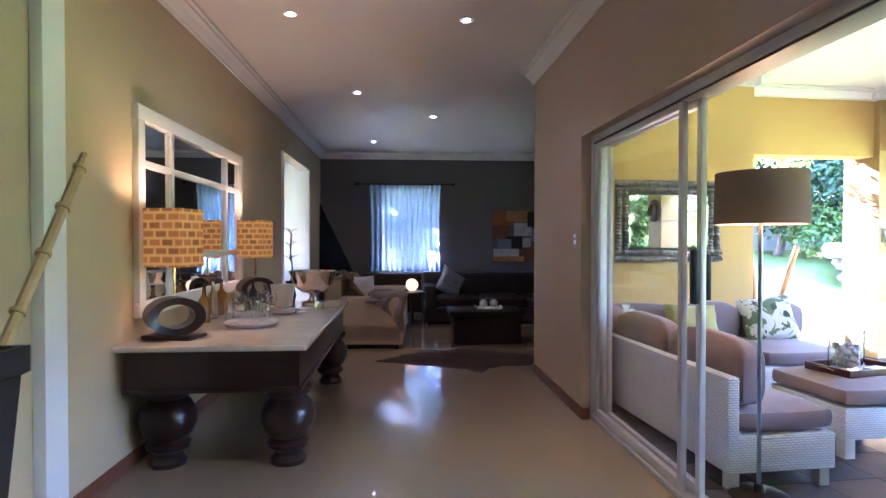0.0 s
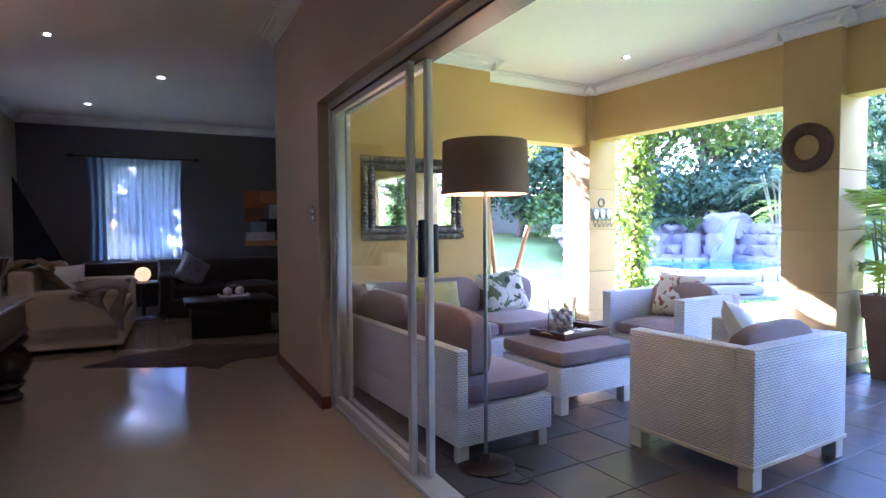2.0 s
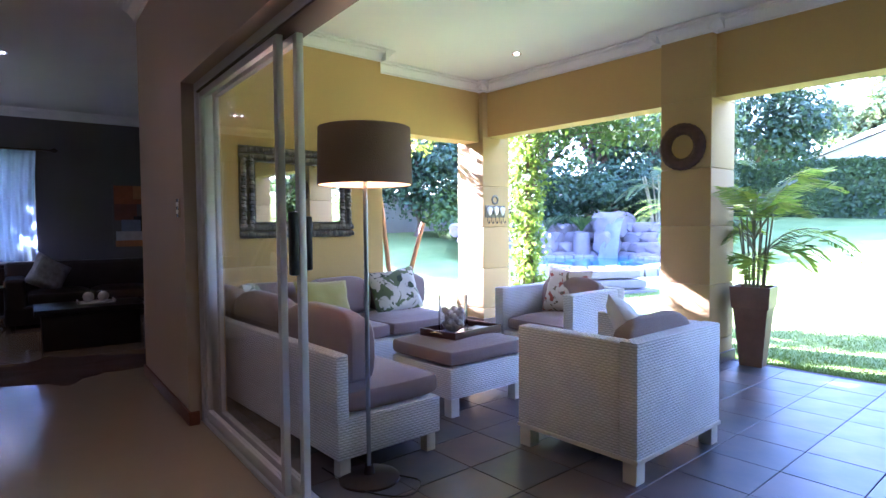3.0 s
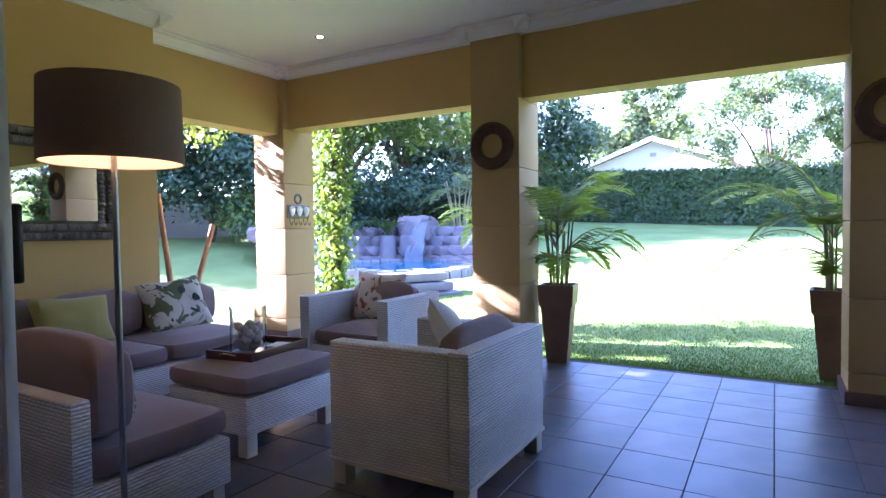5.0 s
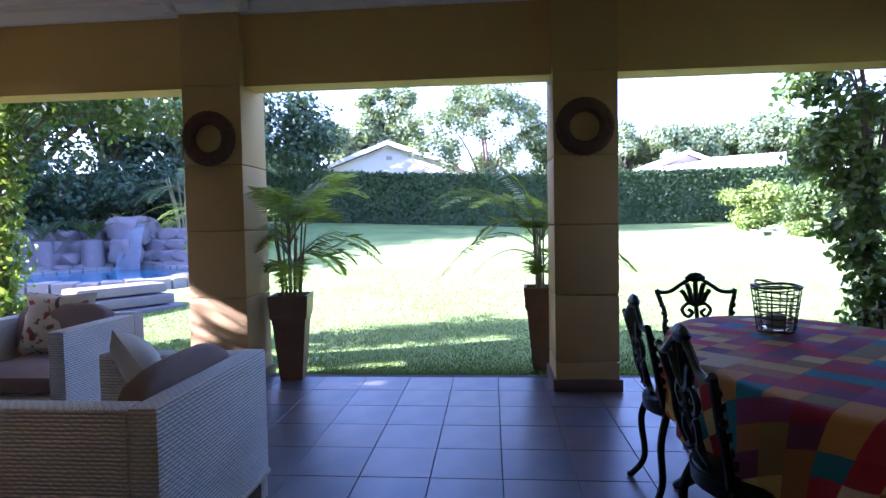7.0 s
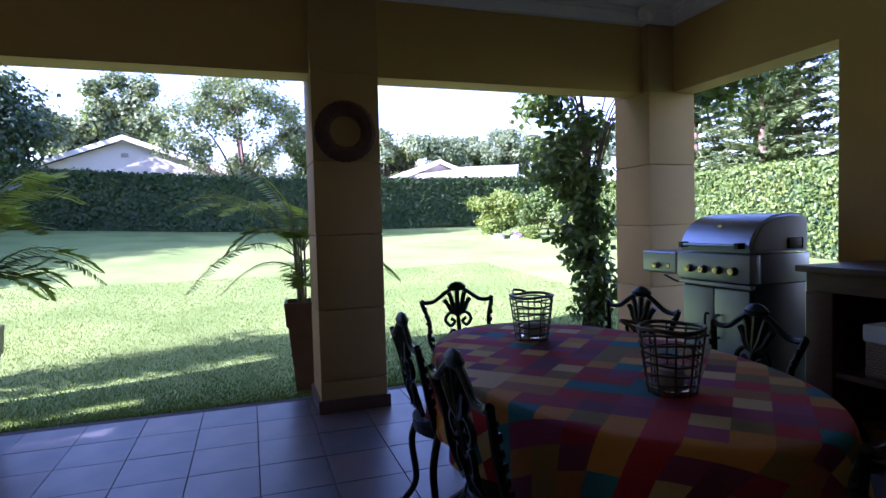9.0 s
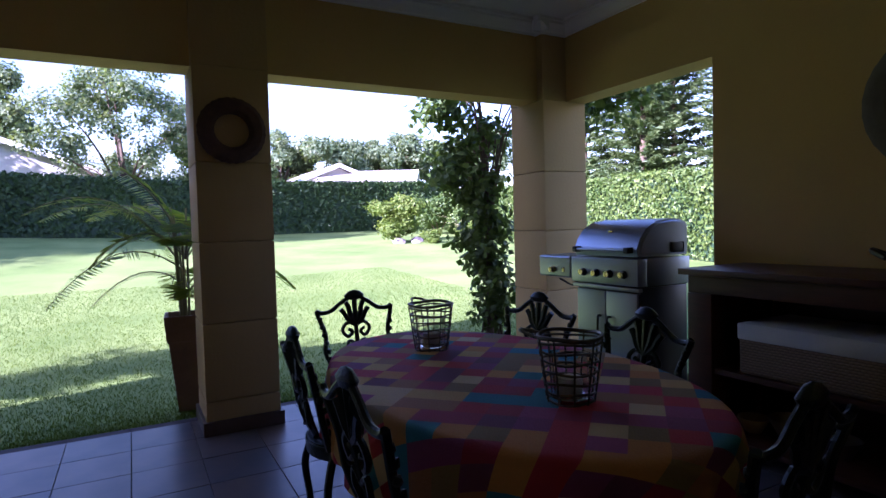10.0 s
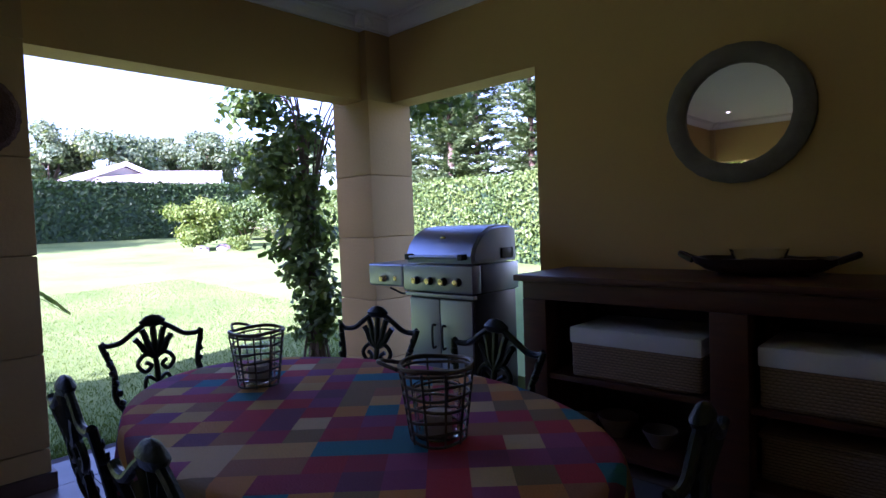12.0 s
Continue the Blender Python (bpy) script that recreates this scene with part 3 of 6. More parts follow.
# ---- pillars ----
def pillar(y, name_label):
    top = thing("pillar", FX, y, 0, 0, "square ochre plastered block pillar of the terrace", "pillar", "terrace pillars")
    zs = [0.0, 0.215, 0.705, 1.215, 1.715, BEAM, PC]
    for a, b in zip(zs, zs[1:]):
        g = 0.004 if b < BEAM else 0.0
        part("block", box(0, FD, 0, FD, a, b - g, 0.012 if b <= BEAM else 0.003, 2), PILLAR, top)
    part("core", box(0.02, FD - 0.02, 0.02, FD - 0.02, 0.01, PC - 0.01), PILLAR, top)
    part("plinth", box(-0.02, FD + 0.02, -0.02, FD + 0.02, 0, 0.09, 0.006), SKIRTD, top, "dark stone plinth")
    return top


for a in "abcd":
    pillar(PY[a], a)


# ---- ceiling downlights ----
def downlight(x, y, z, energy, spot=110):
    t = thing("downlight", x, y, z, 0, "small round recessed ceiling downlight, switched on", "downlight", "ceiling downlights")
    part("trim_ring", lathe([(0.027, -0.004), (0.050, -0.006), (0.051, 0.0)]), CHROME, t)
    part("lens", lathe([(0.0, -0.007), (0.026, -0.007), (0.026, -0.002)]), DOWN, t)
    lamp("SPOT", "downlight_beam", (x, y, z - 0.02), energy, (1.0, 0.80, 0.58), 0.03, (x, y, 0), spot)


for x, y in ((0.27, 5.25), (1.61, 5.18), (0.76, 7.49), (1.79, 8.65), (1.02, 10.75), (1.0, 2.6)):
    downlight(x, y, HC, 0.2)
downlight(5.72, 5.12, PC, 0.5)


# ---- hall: console table and what stands on it ----
def turned_leg():
    return lathe([(0.10, 0), (0.105, 0.03), (0.085, 0.055), (0.075, 0.07), (0.115, 0.10), (0.12, 0.125), (0.095, 0.15), (0.13, 0.18), (0.155, 0.24), (0.155, 0.30),
                  (0.12, 0.355), (0.10, 0.375), (0.135, 0.40), (0.145, 0.425), (0.13, 0.45), (0.10, 0.46)], 28)


TZ = 0.76
tb = thing("console_table", 0, 0, 0, 0, "long dark wood table with turned legs and marble top", "table")
tb.matrix_world = hp(-0.005, -0.15)
part("tabletop", box(0, 1.06, 0, 2.45, TZ - 0.035, TZ, 0.014, 3), MARBLE, tb, "pale polished marble slab")
part("apron", box(0.05, 1.01, 0.05, 2.40, 0.50, TZ - 0.035, 0.008), DARKWOOD, tb)
part("apron_moulding", box(0.035, 1.025, 0.035, 2.415, 0.485, 0.515, 0.01), DARKWOOD, tb)
for x in (0.19, 0.90):
    for y in (0.28, 2.24):
        lg = part("leg", turned_leg(), DARKWOOD, tb)
        lg.matrix_local = Matrix.Translation((x, y, 0)) @ Matrix.Diagonal((1.06, 1.06, 1.085, 1))
SHADEP = mat("patterned_amber_shade", (0.80, 0.42, 0.16), rough=0.8, var=0.05, emit=(1.0, 0.45, 0.12), power=0.016)


def brickprint(m):
    n, l = m.node_tree.nodes, m.node_tree.links
    b = n["Principled BSDF"]
    uv = n.new("ShaderNodeUVMap")
    br = n.new("ShaderNodeTexBrick")
    br.inputs["Scale"].default_value = 1
    br.inputs["Brick Width"].default_value, br.inputs["Row Height"].default_value = 0.082, 0.05
    br.inputs["Mortar Size"].default_value, br.inputs["Mortar Smooth"].default_value = 0.012, 0.7
    br.inputs["Color1"].default_value, br.inputs["Color2"].default_value = (0.13, 0.045, 0.008, 1), (0.24, 0.085, 0.012, 1)
    br.inputs["Mortar"].default_value = (0.33, 0.17, 0.03, 1)
    l.new(uv.outputs[0], br.inputs[0])
    l.new(br.outputs[0], b.inputs["Base Color"])
    l.new(br.outputs[0], b.inputs["Emission Color"])


brickprint(SHADEP)


def table_lamp(u, v):
    t = thing("table_lamp", 0, 0, 0, 0, "table lamp with dark ring base and square amber patterned shade, lit", "table lamp", "pair of table lamps")
    t.matrix_world = hp(u, v, TZ, -14)
    part("foot", box(-0.16, 0.16, -0.09, 0.09, 0, 0.025, 0.008), DARKWOOD, t)
    bm = bmesh.new()
    rings = []
    for k in range(32):
        a = 2 * math.pi * k / 32
        rings.append([bm.verts.new((r * math.cos(a) * 1.28, y, 0.135 + r * math.sin(a) * 0.9)) for r, y in ((0.125, -0.085), (0.125, 0.085), (0.08, 0.07), (0.08, -0.07))])
    for k in range(32):
        p, q = rings[k], rings[(k + 1) % 32]
        for i in range(4):
            bm.faces.new((p[i], p[(i + 1) % 4], q[(i + 1) % 4], q[i]))
    bmesh.ops.recalc_face_normals(bm, faces=bm.faces)
    bmesh.ops.rotate(bm, verts=bm.verts, cent=(0, 0, 0), matrix=Matrix.Rotation(radians(48), 3, "Z"))
    part("ring_base", bm, DARKWOOD, t)
    part("stem", tube([(0, 0, 0.26), (0, 0, 0.62)], 0.009), BRASS, t)
    bm = bmesh.new()
    for s in range(4):
        a = Matrix.Rotation(s * math.pi / 2, 4, "Z")
        box(-0.118, 0.118, 0.114, 0.118, 0.43, 0.775, bm=bm, m=a)
    part("shade", bm, SHADEP, t, "square amber shade with a block pattern")
    part("bulb", lathe([(0, 0.56), (0.02, 0.565), (0.03, 0.60), (0.02, 0.64), (0, 0.65)], 12), BULB, t)
    p = t.matrix_world @ Vector((0, 0, 0.68))
    lamp("POINT", "table_lamp_glow", p, 0.17, (1.0, 0.62, 0.26), 0.04)


table_lamp(0.22, 0.14)
table_lamp(0.21, 2.06)
bowl = thing("footed_bowl", 0, 0, 0, 0, "polished silver footed bowl on the marble top", "bowl")
bowl.matrix_world = hp(0.74, 2.06, TZ) @ Matrix.Scale(1.15, 4)
part("foot", lathe([(0.09, 0), (0.09, 0.012), (0.04, 0.03), (0.022, 0.06), (0.03, 0.085)], 28), CHROME, bowl)
part("cup", lathe([(0.03, 0.08), (0.10, 0.10), (0.165, 0.16), (0.185, 0.24), (0.195, 0.262), (0.188, 0.265), (0.176, 0.24), (0.15, 0.17), (0.08, 0.115), (0, 0.105)], 32), CHROME, bowl)


def goblet(u, v, h, r, k):
    t = solid("glass_goblet" if k % 3 else "glass_tumbler", lathe([(r * 0.8, 0), (r * 0.8, 0.004), (0.006, 0.012), (0.005, h * 0.45), (r * 0.7, h * 0.55), (r, h * 0.8), (r * 0.9, h), (r * 0.87, h), (r * 0.95, h * 0.8), (r * 0.6, h * 0.58), (0, h * 0.53)] if k % 3 else
              [(r * 0.8, 0), (r, h * 0.7), (r * 0.95, h * 0.7), (r * 0.75, 0.01), (0, 0.012)], 18), GLASS, hp(u, v, TZ), "clear drinking glass on the marble top", "glass", "glasses on the table")
    return t


for k in range(11):
    goblet(0.34 + 0.09 * (k % 4) + rng.uniform(-0.02, 0.02), 0.78 + 0.16 * (k // 4) + rng.uniform(-0.03, 0.03), rng.uniform(0.15, 0.24), rng.uniform(0.032, 0.045), k)


def bottle(u, v, h, r, material, label):
    t = thing("bottle", 0, 0, 0, 0, label, "bottle", "bottles on the table")
    t.matrix_world = hp(u, v, TZ)
    part("body", lathe([(r, 0), (r, h * 0.6), (r * 0.35, h * 0.74), (r * 0.32, h * 0.95)], 18), material, t)
    part("cap", lathe([(r * 0.4, h * 0.94), (r * 0.4, h), (0, h + 0.002)], 14), BLACK, t)


AMBER = mat("amber_glass", (0.50, 0.22, 0.03), rough=0.1, var=0.0, trans=0.6)
bottle(0.17, 0.80, 0.27, 0.04, AMBER, "amber glass bottle with dark cap")
bottle(0.16, 1.02, 0.30, 0.038, GLASS, "clear glass bottle with dark cap")
bottle(0.15, 1.25, 0.28, 0.04, AMBER, "amber glass bottle with dark cap")
bottle(0.30, 1.62, 0.25, 0.035, BLACK, "dark bottle beside the lamp")
tray = thing("glass_tray", 0, 0, 0, 0, "shallow oval glass tray on the marble top", "tray")
tray.matrix_world = hp(0.55, 0.62, TZ)
part("dish", lathe([(0.12, 0), (0.17, 0.01), (0.19, 0.03), (0.185, 0.032), (0.165, 0.014), (0, 0.008)], 28), MARBLE, tray)
solid("cone_vase", lathe([(0.06, 0), (0.075, 0.01), (0.11, 0.2), (0.105, 0.2), (0.06, 0.02), (0, 0.015)], 24), CREAM, hp(0.53, 1.74, TZ), "cream tapered vase on the marble top", "vase")
plate = solid("silver_plate", lathe([(0.07, 0), (0.14, 0.012), (0.142, 0.016), (0.06, 0.007), (0, 0.006)], 28), CHROME, hp(0.66, 1.3, TZ), "shallow polished silver plate", "plate")

# wall mirror with white window-like frame
mir = thing("wall_mirror", 0, 0, 0, 0, "large wall mirror in a white window-pane frame", "mirror")
mir.matrix_world = hp(UW, 0.14, 0.88)
part("glass", box(0.004, 0.012, 0.03, 2.17, 0.03, 1.26), MIRROR, mir)
for y0, y1, z0, z1 in ((0, 2.2, 0, 0.09), (0, 2.2, 1.20, 1.29), (0, 0.09, 0.09, 1.20), (2.11, 2.2, 0.09, 1.20)):
    part("frame", box(0, 0.04, y0, y1, z0, z1, 0.006), WHITE, mir)
for y in (0.52, 1.72):
    part("mullion", box(0.012, 0.034, y - 0.025, y + 0.025, 0.09, 1.20, 0.004), WHITE, mir)
for z in (0.36, 0.94):
    part("mullion", box(0.012, 0.030, 0.09, 2.11, z - 0.022, z + 0.022, 0.004), WHITE, mir)


# indoor plant in a dark vase
def blades(n, h, spread, width, seed):
    r = np.random.default_rng(seed)
    c, nn, up, ww, hh = [], [], [], [], []
    for k in range(n):
        a = r.uniform(0, 2 * math.pi)
        d = np.array((math.cos(a), math.sin(a), 0))
        for s in range(6):
            t = (s + 0.5) / 6
            c.append(d * spread * t ** 1.5 + np.array((0, 0, h * (t - 0.45 * t * t) * r.uniform(0.9, 1.1))))
            up.append(d * spread * 1.5 * t ** 0.5 + np.array((0, 0, h * (1 - 0.9 * t))))
            nn.append(np.cross(up[-1], np.cross(d, (0, 0, 1))))
            ww.append(width * (1 - 0.6 * t))
            hh.append(math.hypot(h, spread) / 5)
    return c, nn, up, ww, hh


pl = thing("potted_plant", 0, 0, 0, 0, "spindly green plant in a dark vase at the table end", "plant")
pl.matrix_world = hp(0.50, 2.20, TZ)
part("vase", lathe([(0.045, 0), (0.06, 0.06), (0.035, 0.16), (0.045, 0.2), (0.04, 0.2), (0, 0.17)], 20), BLACK, pl)
part("stem", tube(curve([(0, 0, 0.17), (0.02, 0.01, 0.3), (0.0, 0.03, 0.48), (0.01, 0.02, 0.66)]), 0.008), BARK, pl)
for z, sd in ((0.40, 1), (0.53, 2), (0.66, 3)):
    c, nn, up, ww, hh = blades(9, 0.10, 0.17, 0.016, sd)
    q = quads("foliage", c, nn, up, ww, hh, LEAFD, pl)
    q.location = (0, 0.02, z)

# dark planter with a bamboo cane
pt = thing("tall_planter", 0, 0, 0, 0, "tall dark tapered planter holding a bamboo cane", "planter")
pt.matrix_world = hp(0.21, -1.64) @ Matrix.Diagonal((1, 1, 1.06, 1))
part("pot", lathe([(0.14, 0), (0.23, 0.86), (0.255, 0.87), (0.255, 0.95), (0.22, 0.95), (0.20, 0.86), (0, 0.84)], square=True), DPOT, pt)
part("cane", tube([(0.06, 0.17, 0.85), (0.07, 0.42, 1.20), (0.08, 0.70, 1.60)], 0.020), BAMBOO, pt, "dry bamboo cane")
for t_ in (0.25, 0.5, 0.72, 0.93):
    nd = part("cane_node", lathe([(0.026, -0.008), (0.028, 0), (0.026, 0.008)], 14), BAMBOO, pt)
    nd.matrix_local = pose(0.06 + 0.02 * t_, 0.17 + 0.53 * t_, 0.85 + 0.75 * t_, -35)

# window and sheer curtain in the end wall
win = thing("window_1", 0, 0, 0, 0, "white framed window behind a sheer curtain", "window")
win.matrix_world = hp(0, 7.9)
tagged(win, kind="structure")
for a in ((W0, W1, Z0, Z0 + 0.06), (W0, W1, Z1 - 0.06, Z1), (W0, W0 + 0.06, Z0 + 0.06, Z1 - 0.06), (W1 - 0.06, W1, Z0 + 0.06, Z1 - 0.06), (1.66, 1.72, Z0 + 0.06, Z1 - 0.06)):
    part("window_frame", box(a[0], a[1], -0.03, 0.03, a[2], a[3], 0.004), WHITE, win)
for a in ((W0 + 0.06, 1.66), (1.72, W1 - 0.06)):
    g = part("pane", box(a[0], a[1], -0.003, 0.003, Z0 + 0.06, Z1 - 0.06), PANE, win)
    g.visible_shadow = False


def drape(w, h, folds, depth, flare=0.0):
    bm = bmesh.new()
    n, k = folds * 10, 14
    grid = []
    for j in range(k + 1):
        v = j / k
        grid.append([bm.verts.new(((i / n - 0.5) * w * (1 - flare * math.sin(v * math.pi * 0.9)), depth * math.sin(i / n * folds * 2 * math.pi + 0.7 * math.sin(v * 3)) * (0.6 + 0.4 * v) + 0.01 * noise.noise(Vector((i * 0.2, v * 3, 0))), h * (1 - v))) for i in range(n + 1)])
    for a, b in zip(grid, grid[1:]):
        for i in range(n):
            bm.faces.new((a[i], a[i + 1], b[i + 1], b[i]))
    return bm


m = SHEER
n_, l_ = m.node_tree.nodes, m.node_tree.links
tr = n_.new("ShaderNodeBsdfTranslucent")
# daylight blue put into the transmitted colour too
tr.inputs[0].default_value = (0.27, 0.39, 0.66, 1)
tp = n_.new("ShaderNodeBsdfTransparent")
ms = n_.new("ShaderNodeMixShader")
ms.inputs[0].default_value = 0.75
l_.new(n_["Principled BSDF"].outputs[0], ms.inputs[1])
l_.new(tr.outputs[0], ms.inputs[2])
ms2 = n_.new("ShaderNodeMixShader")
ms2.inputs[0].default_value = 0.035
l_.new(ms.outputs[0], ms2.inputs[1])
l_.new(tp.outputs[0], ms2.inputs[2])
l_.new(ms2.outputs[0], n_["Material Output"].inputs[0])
cur = thing("curtain", 0, 0, 0, 0, "sheer white curtain, coloured blue as by daylight, hanging on a dark rod", "curtain")
cur.matrix_world = hp(1.61, 7.68, 0.76)
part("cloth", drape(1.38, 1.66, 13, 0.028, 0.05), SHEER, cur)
part("rod", tube([(-0.92, 0, 1.68), (0.92, 0, 1.68)], 0.014), DARKWOOD, cur)
for x in (-0.92, 0.92):
    f = part("finial", lathe([(0.0, -0.06), (0.035, -0.03), (0.045, 0), (0.035, 0.03), (0, 0.06)], 16), DARKWOOD, cur)
    f.matrix_local = pose(x, 0, 1.68, 0, 90, 0)

# painting: plain blocks of colour
pa = thing("painting", 0, 0, 0, 0, "abstract painting with red, orange, white and black blocks", "painting")
pa.matrix_world = hp(3.3, 7.8, 0.92)
part("canvas", box(0, 1.02, -0.04, -0.002, 0, 1.04, 0.004), GREY, pa)
PCOL = {"rust": (0.40, 0.13, 0.05), "orange": (0.55, 0.24, 0.10), "white": (0.62, 0.60, 0.58), "black": (0.02, 0.02, 0.03), "blue": (0.25, 0.30, 0.40), "brown": (0.20, 0.08, 0.05)}
PM = {k: mat(k + "_oil_paint", c, rough=0.6, var=0.2, scale=9, bump=0.2) for k, c in PCOL.items()}
for k, (c, x0, x1, z0, z1) in enumerate((("rust", 0.02, 0.45, 0.72, 1.02), ("orange", 0.30, 0.75, 0.80, 1.02), ("brown", 0.02, 0.35, 0.45, 0.72), ("white", 0.45, 0.80, 0.52, 0.78), ("black", 0.72, 1.0, 0.70, 1.0),
                                         ("black", 0.30, 0.62, 0.26, 0.52), ("blue", 0.12, 0.40, 0.25, 0.46), ("white", 0.04, 0.55, 0.12, 0.27), ("orange", 0.03, 0.65, 0.02, 0.12), ("brown", 0.65, 1.0, 0.02, 0.30), ("white", 0.62, 0.78, 0.30, 0.48), ("blue", 0.80, 1.0, 0.42, 0.66))):
    part("paint_block", box(x0, x1, -0.043 - 0.001 * (k + 1), -0.041, z0, z1), PM[c], pa)

# dark tapered panel in the corner
bm = bmesh.new()
q = [bm.verts.new(p) for p in ((0, 0, 0), (0.95, 0, 0), (0.02, 0, 2.0))]
w = [bm.verts.new(p) for p in ((0, 0.25, 0), (0.95, 0.25, 0), (0.02, 0.05, 2.0))]
bm.faces.new(q)
bm.faces.new(w[::-1])
for i in range(3):
    bm.faces.new((q[i], w[i], w[(i + 1) % 3], q[(i + 1) % 3]))
bmesh.ops.recalc_face_normals(bm, faces=bm.faces)
SAILM = mat("black_sailcloth", (0.006, 0.006, 0.007), rough=1.0, var=0.1)
SAILM.node_tree.nodes["Principled BSDF"].inputs["Specular IOR Level"].default_value = 0.08
solid("fabric_sail", bm, SAILM, hp(0.12, 6.6), "black triangular fabric sail standing in the corner", "sail")


# sofas, throw, side table, coffee table, rug
def box_sofa(name, m, w, d, h, seat, arm, material, label, cushions):
    t = thing(name, 0, 0, 0, 0, label, "sofa")
    t.matrix_world = m
    part("base", box(-w / 2, w / 2, -d / 2, d / 2, 0.05, seat - 0.14, 0.03, 3), material, t)
    part("backrest", box(-w / 2, w / 2, d / 2 - 0.22, d / 2, 0.06, h, 0.06, 4), material, t)
    for s in (-1, 1):
        part("arm", box(s * (w / 2 - arm / 2) - arm / 2, s * (w / 2 - arm / 2) + arm / 2, -d / 2, d / 2 - 0.02, 0.06, seat + 0.2, 0.06, 4), material, t)
        for y in (-d / 2 + 0.08, d / 2 - 0.08):
            f = part("foot", lathe([(0.025, 0), (0.03, 0.06)], 12), DARKWOOD, t)
            f.location = (s * (w / 2 - 0.08), y, 0)
    cw = (w - 2 * arm) / cushions
    for k in range(cushions):
        c = part("seat_cushion", cushion(cw - 0.01, d - 0.26, 0.17, seed=k), material, t)
        c.location = (-w / 2 + arm + cw * (k + 0.5), -0.11, seat - 0.15)
    return t


box_sofa("cream_sofa", hp(1.12, 4.68, 0, 88), 1.9, 0.98, 0.86, 0.45, 0.22, CREAM, "cream upholstered sofa with a throw over its arm", 2)


def draped(u0, u1, path, hem0, hem1, wave, seed, n=26):
    """A cloth laid over a sofa back: path is (v, z) from the seat over the top; the hem falls further towards u1."""
    bm = bmesh.new()
    rows = []
    for i in range(n + 1):
        f = i / n
        u = u0 + (u1 - u0) * f
        last = path[-1]
        line = curve([(0, v, z) for v, z in path] + [(0, last[0] - 0.02, last[1] - hem0 - (hem1 - hem0) * f ** 2)], 5)
        row = []
        for k, p in enumerate(line):
            q = noise.noise(Vector((u * 6, k * 0.25, seed))) * wave
            row.append(bm.verts.new((u + 0.03 * math.sin(k * 0.5 + seed), p.y - abs(q) - 0.012 * math.sin(u * 34 + k * 0.2), p.z + q * 0.6 + 0.012)))
        rows.append(row)
    for a, b in zip(rows, rows[1:]):
        for k in range(len(a) - 1):
            bm.faces.new((a[k], b[k], b[k + 1], a[k + 1]))
    bmesh.ops.solidify(bm, geom=bm.faces[:], thickness=0.014)
    return bm


OVER = ((0.0, 0.58), (-0.15, 0.74), (-0.25, 0.90), (-0.38, 0.925), (-0.50, 0.88), (-0.545, 0.76))
ARMED = ((0.12, 0.52), (-0.10, 0.62), (-0.20, 0.70), (-0.34, 0.715), (-0.47, 0.69), (-0.51, 0.60))
solid("throw_blanket", draped(0.02, 0.50, ARMED, 0.05, 0.42, 0.05, 3), THROWP, hp(1.12, 4.24), "pale knitted throw hanging over the cream sofa arm", "throw")
solid("fur_throw", draped(-0.10, 0.52, OVER, 0.02, 0.16, 0.08, 9), THROW, hp(1.14, 4.30, 0, -90), "brown and tan fur throw over the cream sofa back", "throw")
solid("white_cushion", pillow(0.44, 0.42, 0.16, 12), WHITECLOTH, hp(1.02, 4.12, 0.50, 14) @ pose(0, 0, 0, -26), "white cushion leaning on the cream sofa arm", "cushion")
solid("tan_cushion", pillow(0.44, 0.44, 0.16, 13), THROW, hp(0.98, 4.55, 0.50, 70) @ pose(0, 0, 0, -20), "tan cushion on the cream sofa", "cushion")
bn = thing("window_bench", 0, 0, 0, 0, "low dark wooden bench under the hall window", "bench")
bn.matrix_world = hp(1.68, 7.5)
part("top", box(-0.85, 0.85, -0.2, 0.2, 0.68, 0.73, 0.008), DARKWOOD, bn)
part("body", box(-0.82, 0.82, -0.18, 0.18, 0.04, 0.68, 0.006), DARKWOOD, bn)
box_sofa("dark_sofa", hp(3.2, 6.2, 0, 0), 2.6, 0.95, 0.80, 0.42, 0.22, DARKSOFA, "dark brown leather sofa under the painting", 3)
solid("silver_cushion", pillow(0.46, 0.46, 0.15, 5), mat("silver_blue_cloth", (0.42, 0.45, 0.52), rough=0.6, var=0.3, scale=14, bump=0.3), hp(2.28, 5.98, 0.46, 20) @ pose(0, 0, 0, -18, 32), "silver blue patterned cushion on the dark sofa", "cushion")
st = thing("side_table", 0, 0, 0, 0, "small round dark side table by the window", "side table")
st.matrix_world = hp(1.72, 5.9)
part("top", lathe([(0.0, 0.50), (0.26, 0.50), (0.27, 0.515), (0.26, 0.53), (0, 0.53)], 28), DARKWOOD, st)
part("leg", lathe([(0.16, 0), (0.15, 0.02), (0.03, 0.05), (0.03, 0.50)], 20), DARKWOOD, st)
gl = thing("globe_lamp", 0, 0, 0, 0, "small round glowing amber globe lamp on the side table", "lamp")
gl.matrix_world = hp(1.72, 5.85, 0.53)
part("globe", lathe([(0.04, 0)] + [(0.10 * math.sin(a), 0.105 - 0.10 * math.cos(a)) for a in np.linspace(0.5, math.pi, 14)], 24), GLOBE, gl)
part("cap", lathe([(0.05, 0.0), (0.05, 0.012), (0, 0.013)], 18), DARKWOOD, gl)
ct = thing("coffee_table", 0, 0, 0, 0, "low black lacquered coffee table", "coffee table")
ct.matrix_world = hp(2.68, 4.25)
part("top", box(-0.5, 0.5, -0.35, 0.35, 0.37, 0.43, 0.01), BLACKWOOD, ct)
